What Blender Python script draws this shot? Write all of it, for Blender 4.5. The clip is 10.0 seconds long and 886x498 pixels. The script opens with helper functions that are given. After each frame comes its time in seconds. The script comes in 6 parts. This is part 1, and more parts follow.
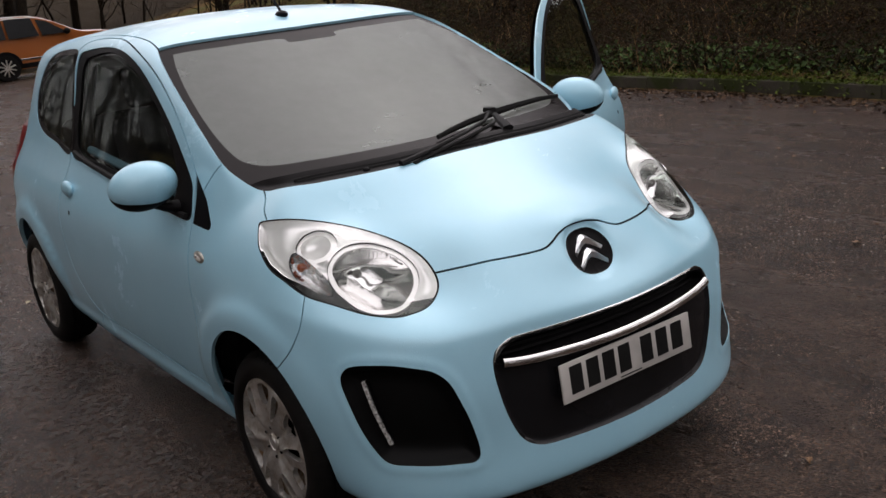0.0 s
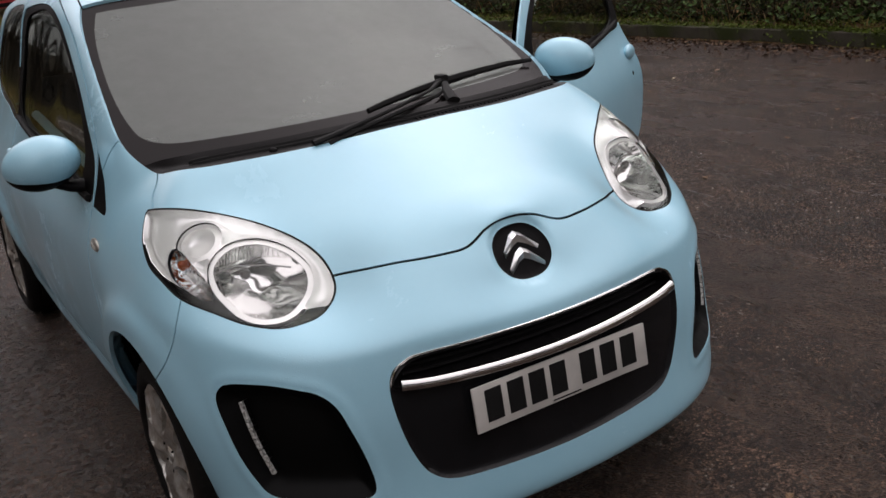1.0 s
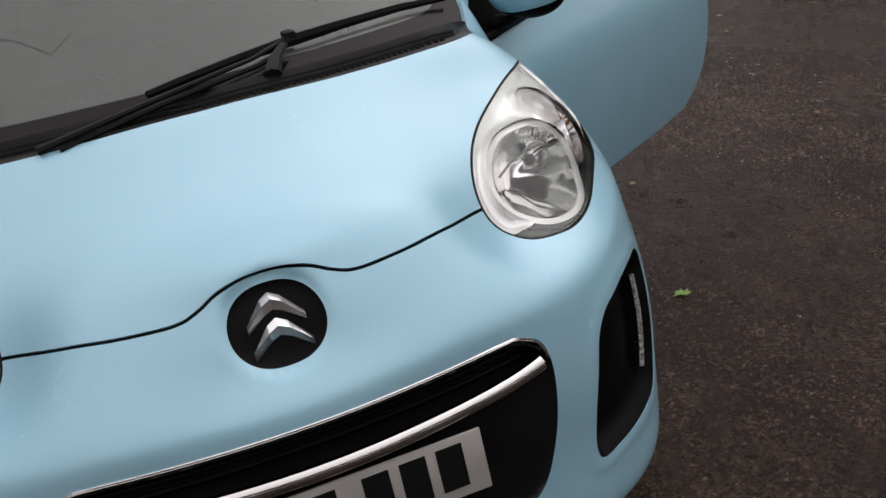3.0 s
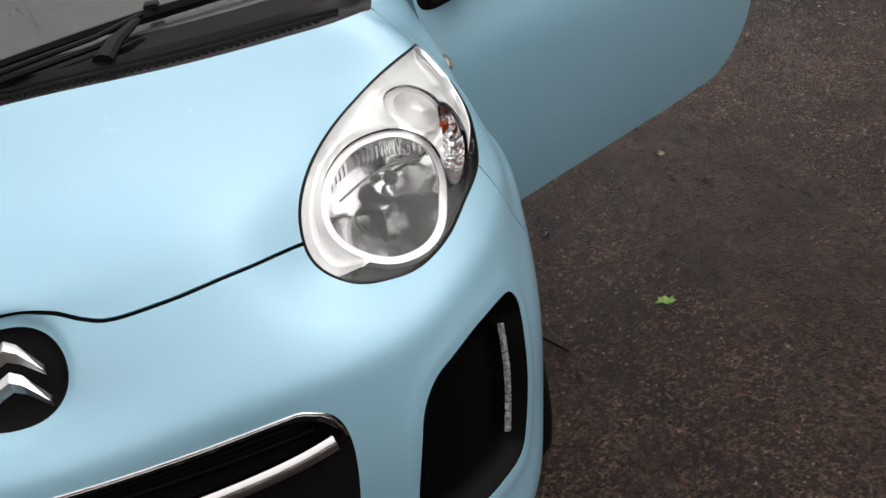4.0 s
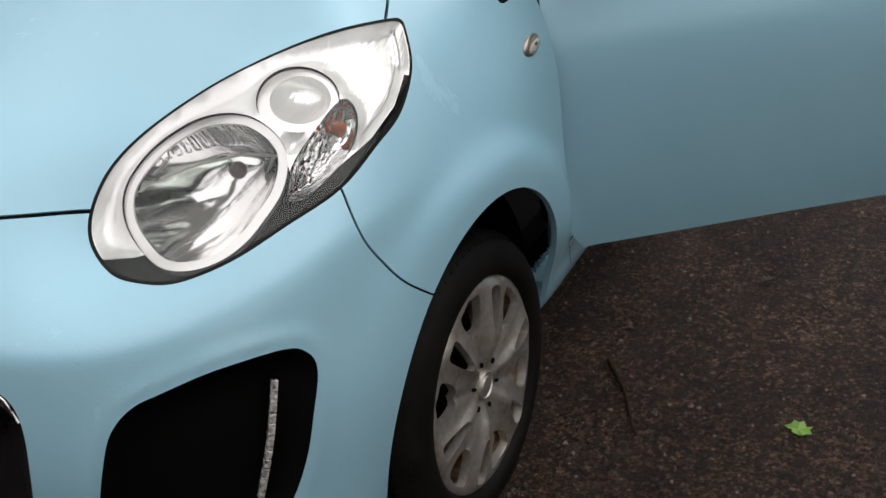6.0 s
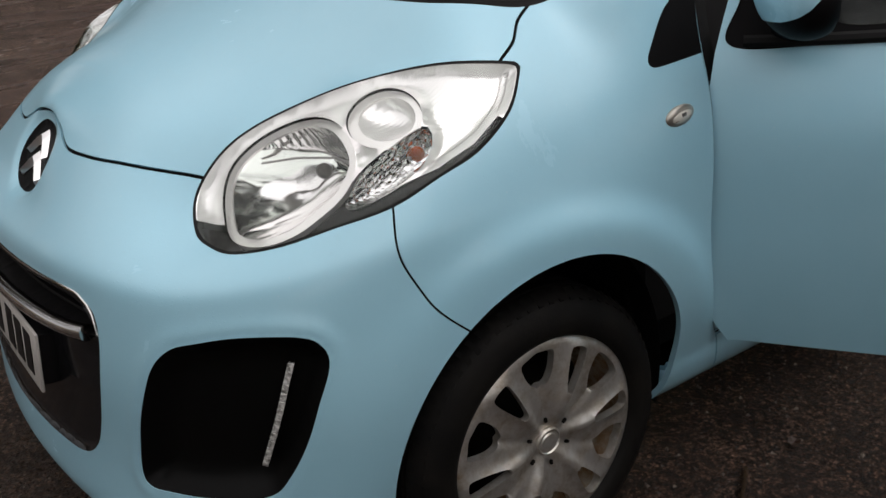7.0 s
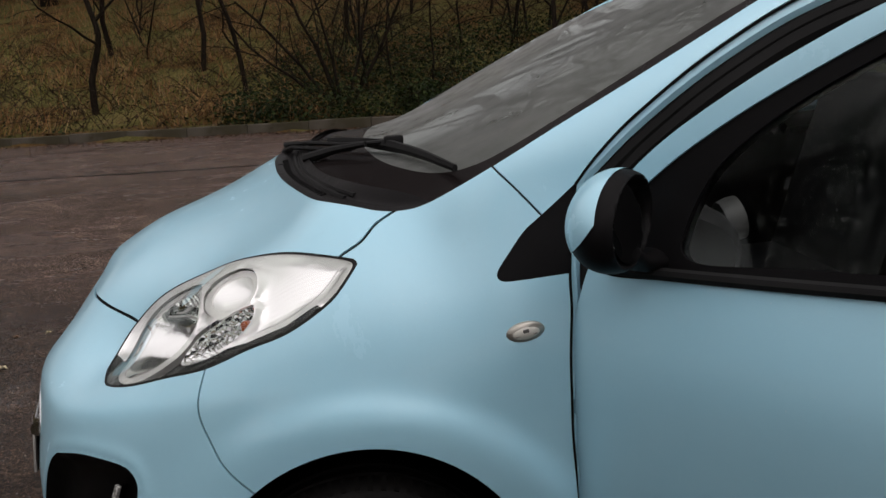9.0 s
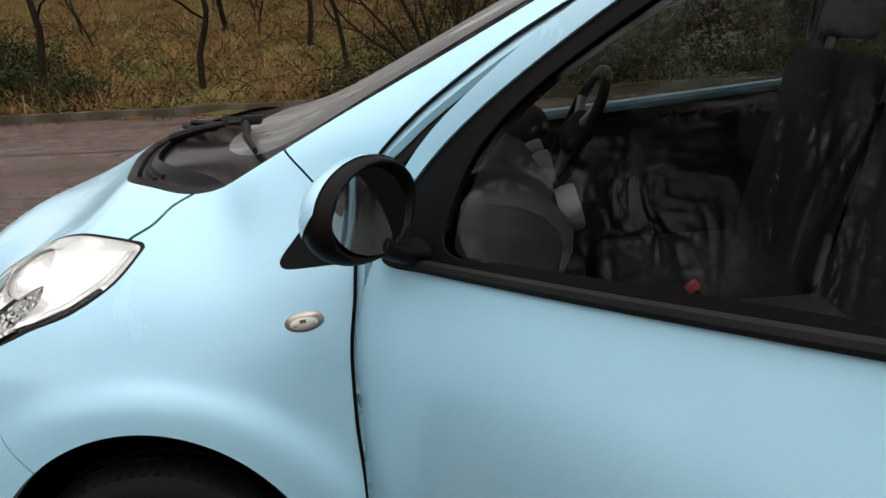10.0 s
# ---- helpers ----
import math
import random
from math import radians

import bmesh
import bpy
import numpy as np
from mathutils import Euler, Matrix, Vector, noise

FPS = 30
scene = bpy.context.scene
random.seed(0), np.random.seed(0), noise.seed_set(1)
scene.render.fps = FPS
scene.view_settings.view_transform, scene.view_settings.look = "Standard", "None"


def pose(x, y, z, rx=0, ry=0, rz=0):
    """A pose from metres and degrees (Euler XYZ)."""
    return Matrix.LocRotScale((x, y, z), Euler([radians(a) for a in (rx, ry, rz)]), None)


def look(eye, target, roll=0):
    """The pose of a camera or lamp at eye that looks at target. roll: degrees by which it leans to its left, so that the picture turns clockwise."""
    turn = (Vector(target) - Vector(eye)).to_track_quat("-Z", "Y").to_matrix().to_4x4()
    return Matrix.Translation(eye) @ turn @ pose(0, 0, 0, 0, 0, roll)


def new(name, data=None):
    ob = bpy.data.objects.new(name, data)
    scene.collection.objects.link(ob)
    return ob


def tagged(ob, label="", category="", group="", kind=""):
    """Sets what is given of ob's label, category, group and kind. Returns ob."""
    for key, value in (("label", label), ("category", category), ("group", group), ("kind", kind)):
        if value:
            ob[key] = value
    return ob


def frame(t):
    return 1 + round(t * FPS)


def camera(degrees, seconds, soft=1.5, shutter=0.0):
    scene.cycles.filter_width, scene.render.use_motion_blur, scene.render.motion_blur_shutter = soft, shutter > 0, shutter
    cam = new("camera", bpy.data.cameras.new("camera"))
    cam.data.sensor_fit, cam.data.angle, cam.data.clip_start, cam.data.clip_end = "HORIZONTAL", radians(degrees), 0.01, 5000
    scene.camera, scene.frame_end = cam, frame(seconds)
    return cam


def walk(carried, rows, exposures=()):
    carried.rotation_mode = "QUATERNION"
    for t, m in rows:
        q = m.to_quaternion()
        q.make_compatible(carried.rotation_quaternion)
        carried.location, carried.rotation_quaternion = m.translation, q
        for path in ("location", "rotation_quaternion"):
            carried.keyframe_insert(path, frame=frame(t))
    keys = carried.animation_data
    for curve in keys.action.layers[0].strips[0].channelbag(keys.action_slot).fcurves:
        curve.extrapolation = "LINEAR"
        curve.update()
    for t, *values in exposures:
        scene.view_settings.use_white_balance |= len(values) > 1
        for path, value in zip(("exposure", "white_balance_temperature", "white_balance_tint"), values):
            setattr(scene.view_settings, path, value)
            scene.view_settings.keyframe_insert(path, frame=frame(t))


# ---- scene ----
cam = camera(47.7, 10.0)
PATH = [
    (0, (-1.91, -2.539, 1.599), (-0.798, -0.972, 1.042), -6.0),
    (0.5, (-1.585, -2.519, 1.579), (-0.569, -0.901, 0.987), -6.3),
    (1, (-1.3, -2.445, 1.559), (-0.356, -0.802, 0.919), -6.6),
    (1.5, (-1.026, -2.302, 1.535), (-0.149, -0.639, 0.851), -7.9),
    (2, (-0.669, -2.243, 1.5), (0.062, -0.527, 0.778), -9.3),
    (2.2, (-0.551, -2.215, 1.499), (0.121, -0.484, 0.757), -9.6),
    (3.3, (0.072, -1.984, 1.435), (0.489, -0.206, 0.619), -12.1),
    (3.5, (0.222, -1.958, 1.462), (0.559, -0.186, 0.598), -12.5),
    (4, (0.49, -1.825, 1.429), (0.677, -0.048, 0.532), -11.7),
    (4.5, (0.753, -1.688, 1.402), (0.744, 0.101, 0.509), -12.8),
    (5, (1.083, -1.603, 1.368), (0.723, 0.156, 0.486), -11.6),
    (5.2, (1.169, -1.559, 1.346), (0.715, 0.172, 0.453), -10.9),
    (6.3, (1.676, -1.179, 1.33), (0.574, 0.204, 0.397), -7.0),
    (6.5, (1.78, -1.137, 1.325), (0.559, 0.156, 0.41), -5.7),
    (7, (1.931, -0.949, 1.301), (0.407, 0.067, 0.498), -4.6),
    (7.5, (2.131, -0.74, 1.294), (0.379, 0.016, 0.695), -4.9),
    (8, (2.293, -0.531, 1.309), (0.442, 0.052, 0.824), -4.3),
    (8.5, (2.314, -0.279, 1.326), (0.413, 0.138, 0.867), -5.7),
    (9, (2.41, -0.014, 1.309), (0.47, 0.211, 0.879), -3.9),
    (9.5, (2.453, 0.268, 1.288), (0.502, 0.302, 0.85), -3.2),
    (10, (2.378, 0.568, 1.276), (0.432, 0.532, 0.814), -4.3),
]
LIGHTNESS = [(0, 0.82, 6700, 19), (2, 0.66, 6700, 19), (3.5, 0.50, 6700, 17), (4, 0.80, 6700, 16), (4.5, 0.93, 6700, 15), (5, 0.85, 6720, 15), (6.5, 0.70, 6740, 14), (7, 0.57, 6740, 14), (7.5, 0.16, 6740, 14),
             (8, 0.22, 6740, 14), (8.5, 0.46, 6740, 15), (9, 0.56, 6760, 16), (9.5, 0.63, 6780, 16), (10, 1.33, 6780, 16)]
walk(cam, [(t, look(eye, target, roll)) for t, eye, target, roll in PATH], LIGHTNESS)

# ---- world and light: an overcast winter day ----
world = bpy.data.worlds.new("overcast_sky")
scene.world = world
world.use_nodes = True
wn, wl = world.node_tree.nodes, world.node_tree.links
sky = wn.new("ShaderNodeTexSky")
sky.sky_type = "NISHITA"
sky.sun_disc = False
sky.sun_elevation, sky.sun_rotation = radians(55), radians(60)
grey = wn.new("ShaderNodeHueSaturation")
grey.inputs["Saturation"].default_value = 0.12
wl.new(sky.outputs[0], grey.inputs["Color"])
# an overcast sky is darker towards the horizon than overhead
way_up, split, rise, shade = (wn.new("ShaderNode" + k) for k in ("TexCoord", "SeparateXYZ", "MapRange", "Mix"))
wl.new(way_up.outputs["Generated"], split.inputs[0])
wl.new(split.outputs["Z"], rise.inputs["Value"])
rise.inputs["From Min"].default_value, rise.inputs["From Max"].default_value = 0.0, 1.0
rise.inputs["To Min"].default_value, rise.inputs["To Max"].default_value = 0.5, 1.75
shade.data_type, shade.blend_type = "RGBA", "MULTIPLY"
shade.inputs[0].default_value = 1.0
wl.new(grey.outputs[0], shade.inputs[6])
wl.new(rise.outputs[0], shade.inputs[7])
wl.new(shade.outputs[2], wn["Background"].inputs["Color"])
wn["Background"].inputs["Strength"].default_value = 0.10
sun = bpy.data.lights.new("sun", "SUN")
sun.energy, sun.angle, sun.color = 1.2, radians(160), (1.0, 0.985, 0.96)
sun_ob = new("sun", sun)
sun_ob.matrix_world = look((4, 3, 30), (0, 0, 0))


# ---- materials ----
class Mat:
    """A node material with a Principled shader and short helpers for its nodes."""

    def __init__(self, name, color=(0.5, 0.5, 0.5), rough=0.5, metal=0.0, **more):
        self.m = bpy.data.materials.new(name)
        self.m.use_nodes = True
        self.n, self.l = self.m.node_tree.nodes, self.m.node_tree.links
        self.b = self.n["Principled BSDF"]
        self.set("Base Color", (*color, 1)).set("Roughness", rough).set("Metallic", metal)
        for key, value in more.items():
            self.set(key.replace("_", " "), value)

    def set(self, socket, value):
        if hasattr(value, "is_output"):
            self.l.new(value, self.b.inputs[socket])
        else:
            self.b.inputs[socket].default_value = value
        return self

    def coord(self, scale=1.0, kind="Object"):
        tc, mp = self.n.new("ShaderNodeTexCoord"), self.n.new("ShaderNodeMapping")
        self.l.new(tc.outputs[kind], mp.inputs[0])
        mp.inputs["Scale"].default_value = (scale, scale, scale) if isinstance(scale, (int, float)) else scale
        return mp.outputs[0]

    def noise(self, scale, detail=6, rough=0.55, vec=None, distort=0.0):
        t = self.n.new("ShaderNodeTexNoise")
        t.inputs["Scale"].default_value, t.inputs["Detail"].default_value = scale, detail
        t.inputs["Roughness"].default_value, t.inputs["Distortion"].default_value = rough, distort
        self.l.new(vec or self.coord(), t.inputs["Vector"])
        return t.outputs["Fac"]

    def cells(self, scale, out="Distance", vec=None):
        t = self.n.new("ShaderNodeTexVoronoi")
        t.inputs["Scale"].default_value = scale
        self.l.new(vec or self.coord(), t.inputs["Vector"])
        return t.outputs[out]

    def ramp(self, fac, *stops):
        r = self.n.new("ShaderNodeValToRGB")
        el = r.color_ramp.elements
        while len(el) < len(stops):
            el.new(0.5)
        for e, (p, c) in zip(el, stops):
            e.position = p
            e.color = (*c, 1) if isinstance(c, tuple) else (c, c, c, 1)
        self.l.new(fac, r.inputs[0])
        return r.outputs[0]

    def mix(self, fac, a, b, blend="MIX"):
        x = self.n.new("ShaderNodeMix")
        x.data_type, x.blend_type = "RGBA", blend
        for sock, v in ((x.inputs[0], fac), (x.inputs[6], a), (x.inputs[7], b)):
            if hasattr(v, "is_output"):
                self.l.new(v, sock)
            else:
                sock.default_value = v if isinstance(v, (int, float)) else (*v, 1)
        return x.outputs[2]

    def sep(self, color):
        x = self.n.new("ShaderNodeSeparateColor")
        self.l.new(color, x.inputs[0])
        return x.outputs[0]

    def random(self):
        return self.n.new("ShaderNodeObjectInfo").outputs["Random"]

    def island(self):
        return self.n.new("ShaderNodeNewGeometry").outputs["Random Per Island"]

    def bump(self, height, strength=0.3, distance=0.01, chain=None):
        x = self.n.new("ShaderNodeBump")
        x.inputs["Strength"].default_value, x.inputs["Distance"].default_value = strength, distance
        self.l.new(height, x.inputs["Height"])
        if chain:
            self.l.new(chain, x.inputs["Normal"])
        self.set("Normal", x.outputs[0])
        return x.outputs[0]


def glass(name, tint=(0.9, 0.95, 0.93), ior=1.45, rough=0.0, film=0.0, drops=0.0, wet=0.0):
    """Thin clear pane: sees straight through, mirrors by Fresnel; film is a dull wet haze, drops are rain, wet the share of its gloss that fine droplets spread."""
    g = Mat(name)
    g.n.remove(g.b)
    tr, gl, mx, fr = (g.n.new("ShaderNode" + k) for k in ("BsdfTransparent", "BsdfGlossy", "MixShader", "Fresnel"))
    tr.inputs[0].default_value = (*tint, 1)
    gl.inputs["Roughness"].default_value = rough
    fr.inputs["IOR"].default_value = ior
    g.l.new(fr.outputs[0], mx.inputs[0])
    g.l.new(tr.outputs[0], mx.inputs[1])
    shine = gl.outputs[0]
    if wet:
        soft_gloss, both_gloss = g.n.new("ShaderNodeBsdfGlossy"), g.n.new("ShaderNodeMixShader")
        soft_gloss.inputs["Roughness"].default_value = 0.5
        g.l.new(g.sep(g.ramp(g.noise(9.0, 6, 0.65), (0.35, wet * 0.5), (0.68, wet * 1.5))), both_gloss.inputs[0])
        g.l.new(shine, both_gloss.inputs[1])
        g.l.new(soft_gloss.outputs[0], both_gloss.inputs[2])
        shine = both_gloss.outputs[0]
    g.l.new(shine, mx.inputs[2])
    out = mx.outputs[0]
    gl.inputs["Color"].default_value = (0.93, 1.0, 0.96, 1)
    if drops:
        bead = g.mix(0.5, g.ramp(g.cells(150), (0.10, 1.0), (0.30, 0.0)), g.ramp(g.cells(330), (0.10, 1.0), (0.34, 0.0)))
        where = g.ramp(g.noise(5.0, 6, 0.65), (0.36, 0.10), (0.60, 1.0))
        x = g.n.new("ShaderNodeBump")
        x.inputs["Strength"].default_value, x.inputs["Distance"].default_value = drops, 0.004
        g.l.new(g.mix(where, (0, 0, 0), bead), x.inputs["Height"])
        g.l.new(x.outputs[0], gl.inputs["Normal"])
    if film:
        haze, m2 = g.n.new("ShaderNodeBsdfDiffuse"), g.n.new("ShaderNodeMixShader")
        haze.inputs[0].default_value = (0.17, 0.18, 0.168, 1)
        g.l.new(g.sep(g.ramp(g.noise(7.0, 7, 0.65), (0.30, film * 0.93), (0.72, film * 1.25))), m2.inputs[0])
        g.l.new(out, m2.inputs[1])
        g.l.new(haze.outputs[0], m2.inputs[2])
        out = m2.outputs[0]
    g.l.new(out, g.n["Material Output"].inputs[0])
    return g.m


def make_paint():
    """Damp light blue paint: a thin film of water that dries in patches, beads of rain and a little road dirt."""
    p = Mat("light_blue_paint", (0.32, 0.60, 0.74), 0.40, 0.10, Coat_Weight=0.7, Coat_Roughness=0.10, Coat_IOR=1.5)
    wash, fine = p.noise(2.2, 6, 0.6), p.noise(180, 3, 0.7)
    base = p.mix(p.ramp(wash, (0.35, 0.0), (0.7, 1.0)), (0.310, 0.585, 0.712), (0.347, 0.622, 0.742))
    dirt = p.ramp(p.noise(26, 8, 0.8), (0.60, 0.0), (0.78, 0.10))
    base = p.mix(dirt, base, (0.20, 0.24, 0.25))
    speck = p.ramp(p.cells(38), (0.030, 0.35), (0.055, 0.0))
    p.set("Base Color", p.mix(speck, base, (0.52, 0.66, 0.74)))
    damp = p.noise(3.4, 7, 0.68, distort=0.4)
    p.set("Coat Roughness", p.sep(p.ramp(damp, (0.36, 0.05), (0.50, 0.13), (0.64, 0.28))))
    drops = p.ramp(p.cells(150), (0.10, 1.0), (0.26, 0.0))
    patch = p.ramp(p.noise(3.1, 5, 0.65), (0.50, 0.0), (0.64, 1.0))
    n1 = p.bump(p.mix(0.08, p.mix(patch, (0, 0, 0), drops), fine), 0.11, 0.003)
    p.bump(p.noise(9, 4, 0.5), 0.05, 0.01, n1)
    return p.m


def make_plastic(name, color, rough, grain=350, strength=0.15):
    p = Mat(name, color, rough)
    if max(color) < 0.06:
        p.set("Specular IOR Level", 0.22 if rough < 0.35 else 0.07)
    p.set("Base Color", p.mix(p.ramp(p.noise(6, 5), (0.3, 0.0), (0.75, 1.0)), tuple(c * 0.8 for c in color), tuple(c * 1.25 for c in color)))
    p.bump(p.noise(grain, 3), strength, 0.002)
    return p.m


def make_tyre():
    p = Mat("tyre_rubber", (0.022, 0.021, 0.020), 0.62, 0.0, Specular_IOR_Level=0.12)
    p.set("Base Color", p.mix(p.ramp(p.noise(14, 6), (0.4, 0.0), (0.8, 1.0)), (0.004, 0.0038, 0.0036), (0.011, 0.0095, 0.008)))
    p.bump(p.noise(220, 3), 0.25, 0.002)
    return p.m


def make_trim_silver():
    p = Mat("silver_wheel_trim", (0.42, 0.41, 0.39), 0.34, 0.85)
    dirt = p.ramp(p.noise(28, 7, 0.65), (0.42, 0.0), (0.72, 1.0))
    p.set("Base Color", p.mix(dirt, (0.62, 0.61, 0.58), (0.34, 0.28, 0.21)))
    p.set("Roughness", p.sep(p.ramp(p.noise(28, 7, 0.65), (0.4, 0.3), (0.75, 0.62))))
    return p.m


def make_asphalt():
    """Wet brown-grey asphalt: dark binder, fine pale and rusty stones, pits, a film of water that dries in streaks, and
    its streaky sheen painted into the colour.
    """
    p = Mat("wet_worn_asphalt", (0.05, 0.036, 0.032), 0.5, 0.0)
    big, mid = p.noise(0.45, 6, 0.6), p.noise(5, 7, 0.7)
    stone, small = p.cells(112, "Color"), p.cells(240, "Color")
    sheen_streak = p.noise(2.2, 8, 0.7, vec=p.coord((1.9, 0.42, 1.0)), distort=0.25)
    base = p.mix(p.ramp(big, (0.38, 0.0), (0.66, 1.0)), (0.070, 0.0415, 0.0290), (0.104, 0.066, 0.046))
    base = p.mix(p.ramp(mid, (0.42, 0.0), (0.72, 1.0)), base, (0.034, 0.021, 0.0165))
    # Lighter streaks paint the wet ground's sheen into the base colour.
    base = p.mix(1.0, base, p.ramp(sheen_streak, (0.34, 0.72), (0.50, 0.98), (0.60, 1.20), (0.70, 1.5)), "MULTIPLY")
    base = p.mix(1.0, base, p.ramp(p.noise(38, 6, 0.8), (0.30, 0.45), (0.50, 1.0), (0.70, 1.6)), "MULTIPLY")
    base = p.mix(1.0, base, p.ramp(p.sep(stone), (0.0, 0.25), (0.55, 0.85), (0.88, 1.35), (1.0, 1.9)), "MULTIPLY")
    base = p.mix(1.0, base, p.ramp(p.sep(small), (0.0, 0.35), (0.8, 1.1), (1.0, 1.8)), "MULTIPLY")
    base = p.mix(p.ramp(p.noise(11, 8, 0.85), (0.66, 0.0), (0.74, 0.5)), base, (0.13, 0.062, 0.026))
    base = p.mix(p.ramp(p.noise(14, 8, 0.8), (0.58, 0.0), (0.68, 0.85)), base, (0.010, 0.0065, 0.0055))
    base = p.mix(p.ramp(p.noise(38, 5, 0.9, distort=0.5), (0.635, 0.0), (0.68, 0.95)), base, (0.006, 0.004, 0.0035))
    pool = p.ramp(p.noise(1.0, 8, 0.72, vec=p.coord((1.5, 0.17, 1)), distort=0.35), (0.585, 0.0), (0.63, 1.0))
    xyz, there = p.n.new("ShaderNodeSeparateXYZ"), p.n.new("ShaderNodeMapRange")
    p.l.new(p.coord(), xyz.inputs[0])
    p.l.new(xyz.outputs[0], there.inputs["Value"])
    there.inputs["From Min"].default_value, there.inputs["From Max"].default_value = -2.2, -3.6
    pool = p.mix(there.outputs[0], (0, 0, 0), pool)
    base = p.mix(1.0, base, p.mix(there.outputs[0], (1, 1, 1), (2.2, 2.35, 2.6)), "MULTIPLY")  # paler and bluer towards the right-hand kerb
    p.set("Base Color", p.mix(1.0, base, p.mix(pool, (1, 1, 1), (0.6, 0.58, 0.56)), "MULTIPLY"))
    wet = p.noise(0.55, 8, 0.70, vec=p.coord((1.7, 0.55, 1)), distort=0.2)
    # Rain still stands on the stones beside the car's right side, where the ground falls away.
    damp = p.n.new("ShaderNodeMapRange")
    p.l.new(xyz.outputs[0], damp.inputs["Value"])
    damp.inputs["From Min"].default_value, damp.inputs["From Max"].default_value = -0.65, -0.95
    drops = p.mix(damp.outputs[0], (0, 0, 0), p.ramp(p.noise(30, 5, 0.75, distort=0.4), (0.45, 0.0), (0.56, 1.0)))
    drops = p.mix(there.outputs[0], drops, (0, 0, 0))
    rough = p.mix(drops, p.ramp(wet, (0.34, 0.08), (0.46, 0.20), (0.66, 0.42)), (0.16, 0.16, 0.16))
    gloss = p.mix(drops, p.ramp(wet, (0.36, 0.52), (0.48, 0.33), (0.68, 0.17)), (1.0, 1.0, 1.0))
    p.set("Roughness", p.sep(p.mix(pool, rough, (0.05, 0.05, 0.05))))
    p.set("Specular IOR Level", p.sep(p.mix(pool, gloss, (0.5, 0.5, 0.5))))
    dry = p.mix(pool, p.ramp(wet, (0.34, 0.18), (0.44, 1.0)), (0.12, 0.12, 0.12))
    n1 = p.bump(p.mix(dry, (0, 0, 0), p.cells(112)), 1.0, 0.012)
    n2 = p.bump(p.mix(dry, (0, 0, 0), p.noise(34, 7, 0.8)), 1.0, 0.015, n1)
    p.bump(p.mix(dry, (0, 0, 0), p.noise(5.5, 6, 0.65)), 0.4, 0.02, n2)
    return p.m


def make_soil():
    p = Mat("verge_soil_and_moss", (0.05, 0.05, 0.02), 0.95, 0.0, Specular_IOR_Level=0.03)
    a = p.ramp(p.noise(0.8, 8, 0.65), (0.30, (0.040, 0.022, 0.009)), (0.44, (0.130, 0.078, 0.028)), (0.52, (0.098, 0.088, 0.028)), (0.62, (0.150, 0.128, 0.044)), (0.75, (0.200, 0.130, 0.058)))
    b = p.ramp(p.noise(22, 6, 0.7), (0.3, 0.35), (0.75, 1.45))
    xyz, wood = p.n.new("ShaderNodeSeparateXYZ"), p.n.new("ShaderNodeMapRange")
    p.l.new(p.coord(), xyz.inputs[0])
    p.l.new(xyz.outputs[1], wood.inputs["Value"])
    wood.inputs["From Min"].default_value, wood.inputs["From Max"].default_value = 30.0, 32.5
    a = p.mix(wood.outputs[0], a, (0.030, 0.021, 0.012))  # darker brown under the trees at the back
    p.set("Base Color", p.mix(1.0, a, b, "MULTIPLY"))
    p.bump(p.noise(30, 6, 0.7), 0.9, 0.05)
    return p.m


def make_stone(name, c1, c2, moss=(0.035, 0.045, 0.014)):
    p = Mat(name, c1, 0.8, 0.0, Specular_IOR_Level=0.12)
    a = p.mix(p.ramp(p.noise(9, 7, 0.65), (0.3, 0.0), (0.7, 1.0)), c1, c2)
    a = p.mix(p.ramp(p.noise(2.3, 6), (0.40, 0.0), (0.58, 1.0)), a, moss)
    p.set("Base Color", a)
    p.bump(p.noise(120, 4), 0.5, 0.01)
    return p.m


def make_bark(name, c1, c2):
    p = Mat(name, c1, 0.85, 0.0, Specular_IOR_Level=0.08)
    v = p.coord((9, 9, 1.6))
    p.set("Base Color", p.mix(p.ramp(p.noise(3.0, 7, vec=v), (0.35, 0.0), (0.7, 1.0)), c1, c2))
    p.bump(p.noise(5, 6, vec=v), 0.7, 0.03)
    return p.m


def make_leafy(name, *cols):
    p = Mat(name, cols[0], 0.6, 0.0, Specular_IOR_Level=0.08)
    stops = [((k + 0.5) / len(cols), c) for k, c in enumerate(cols)]
    p.set("Base Color", p.ramp(p.island(), *stops))
    return p.m


PAINT = make_paint()
BLACK = make_plastic("black_textured_plastic", (0.0045, 0.0042, 0.0045), 0.5)
GLOSS_BLACK = make_plastic("gloss_black_plastic", (0.008, 0.008, 0.009), 0.10, strength=0.02)
COWL_GREY = make_plastic("weathered_grey_plastic", (0.009, 0.0083, 0.0085), 0.38)
DARK = make_plastic("dark_underbody", (0.006, 0.006, 0.006), 0.9)
RUBBER = make_plastic("black_rubber_seal", (0.012, 0.012, 0.012), 0.6)
CHROME = Mat("chrome", (0.62, 0.61, 0.60), 0.10, 1.0).m
DULL_CHROME = Mat("dull_repeater_rim", (0.36, 0.34, 0.30), 0.30, 0.8).m
SATIN = Mat("satin_silver_bezel", (0.90, 0.88, 0.86), 0.16, 0.55).m
AMBER = Mat("amber_bulb", (0.32, 0.06, 0.012), 0.12, 0.0).m
LED = Mat("clear_led_strip", (0.46, 0.46, 0.44), 0.2, 0.35)
LED.set("Base Color", LED.ramp(LED.noise(130, 3, 0.6), (0.35, (0.20, 0.20, 0.19)), (0.62, (0.75, 0.75, 0.72))))
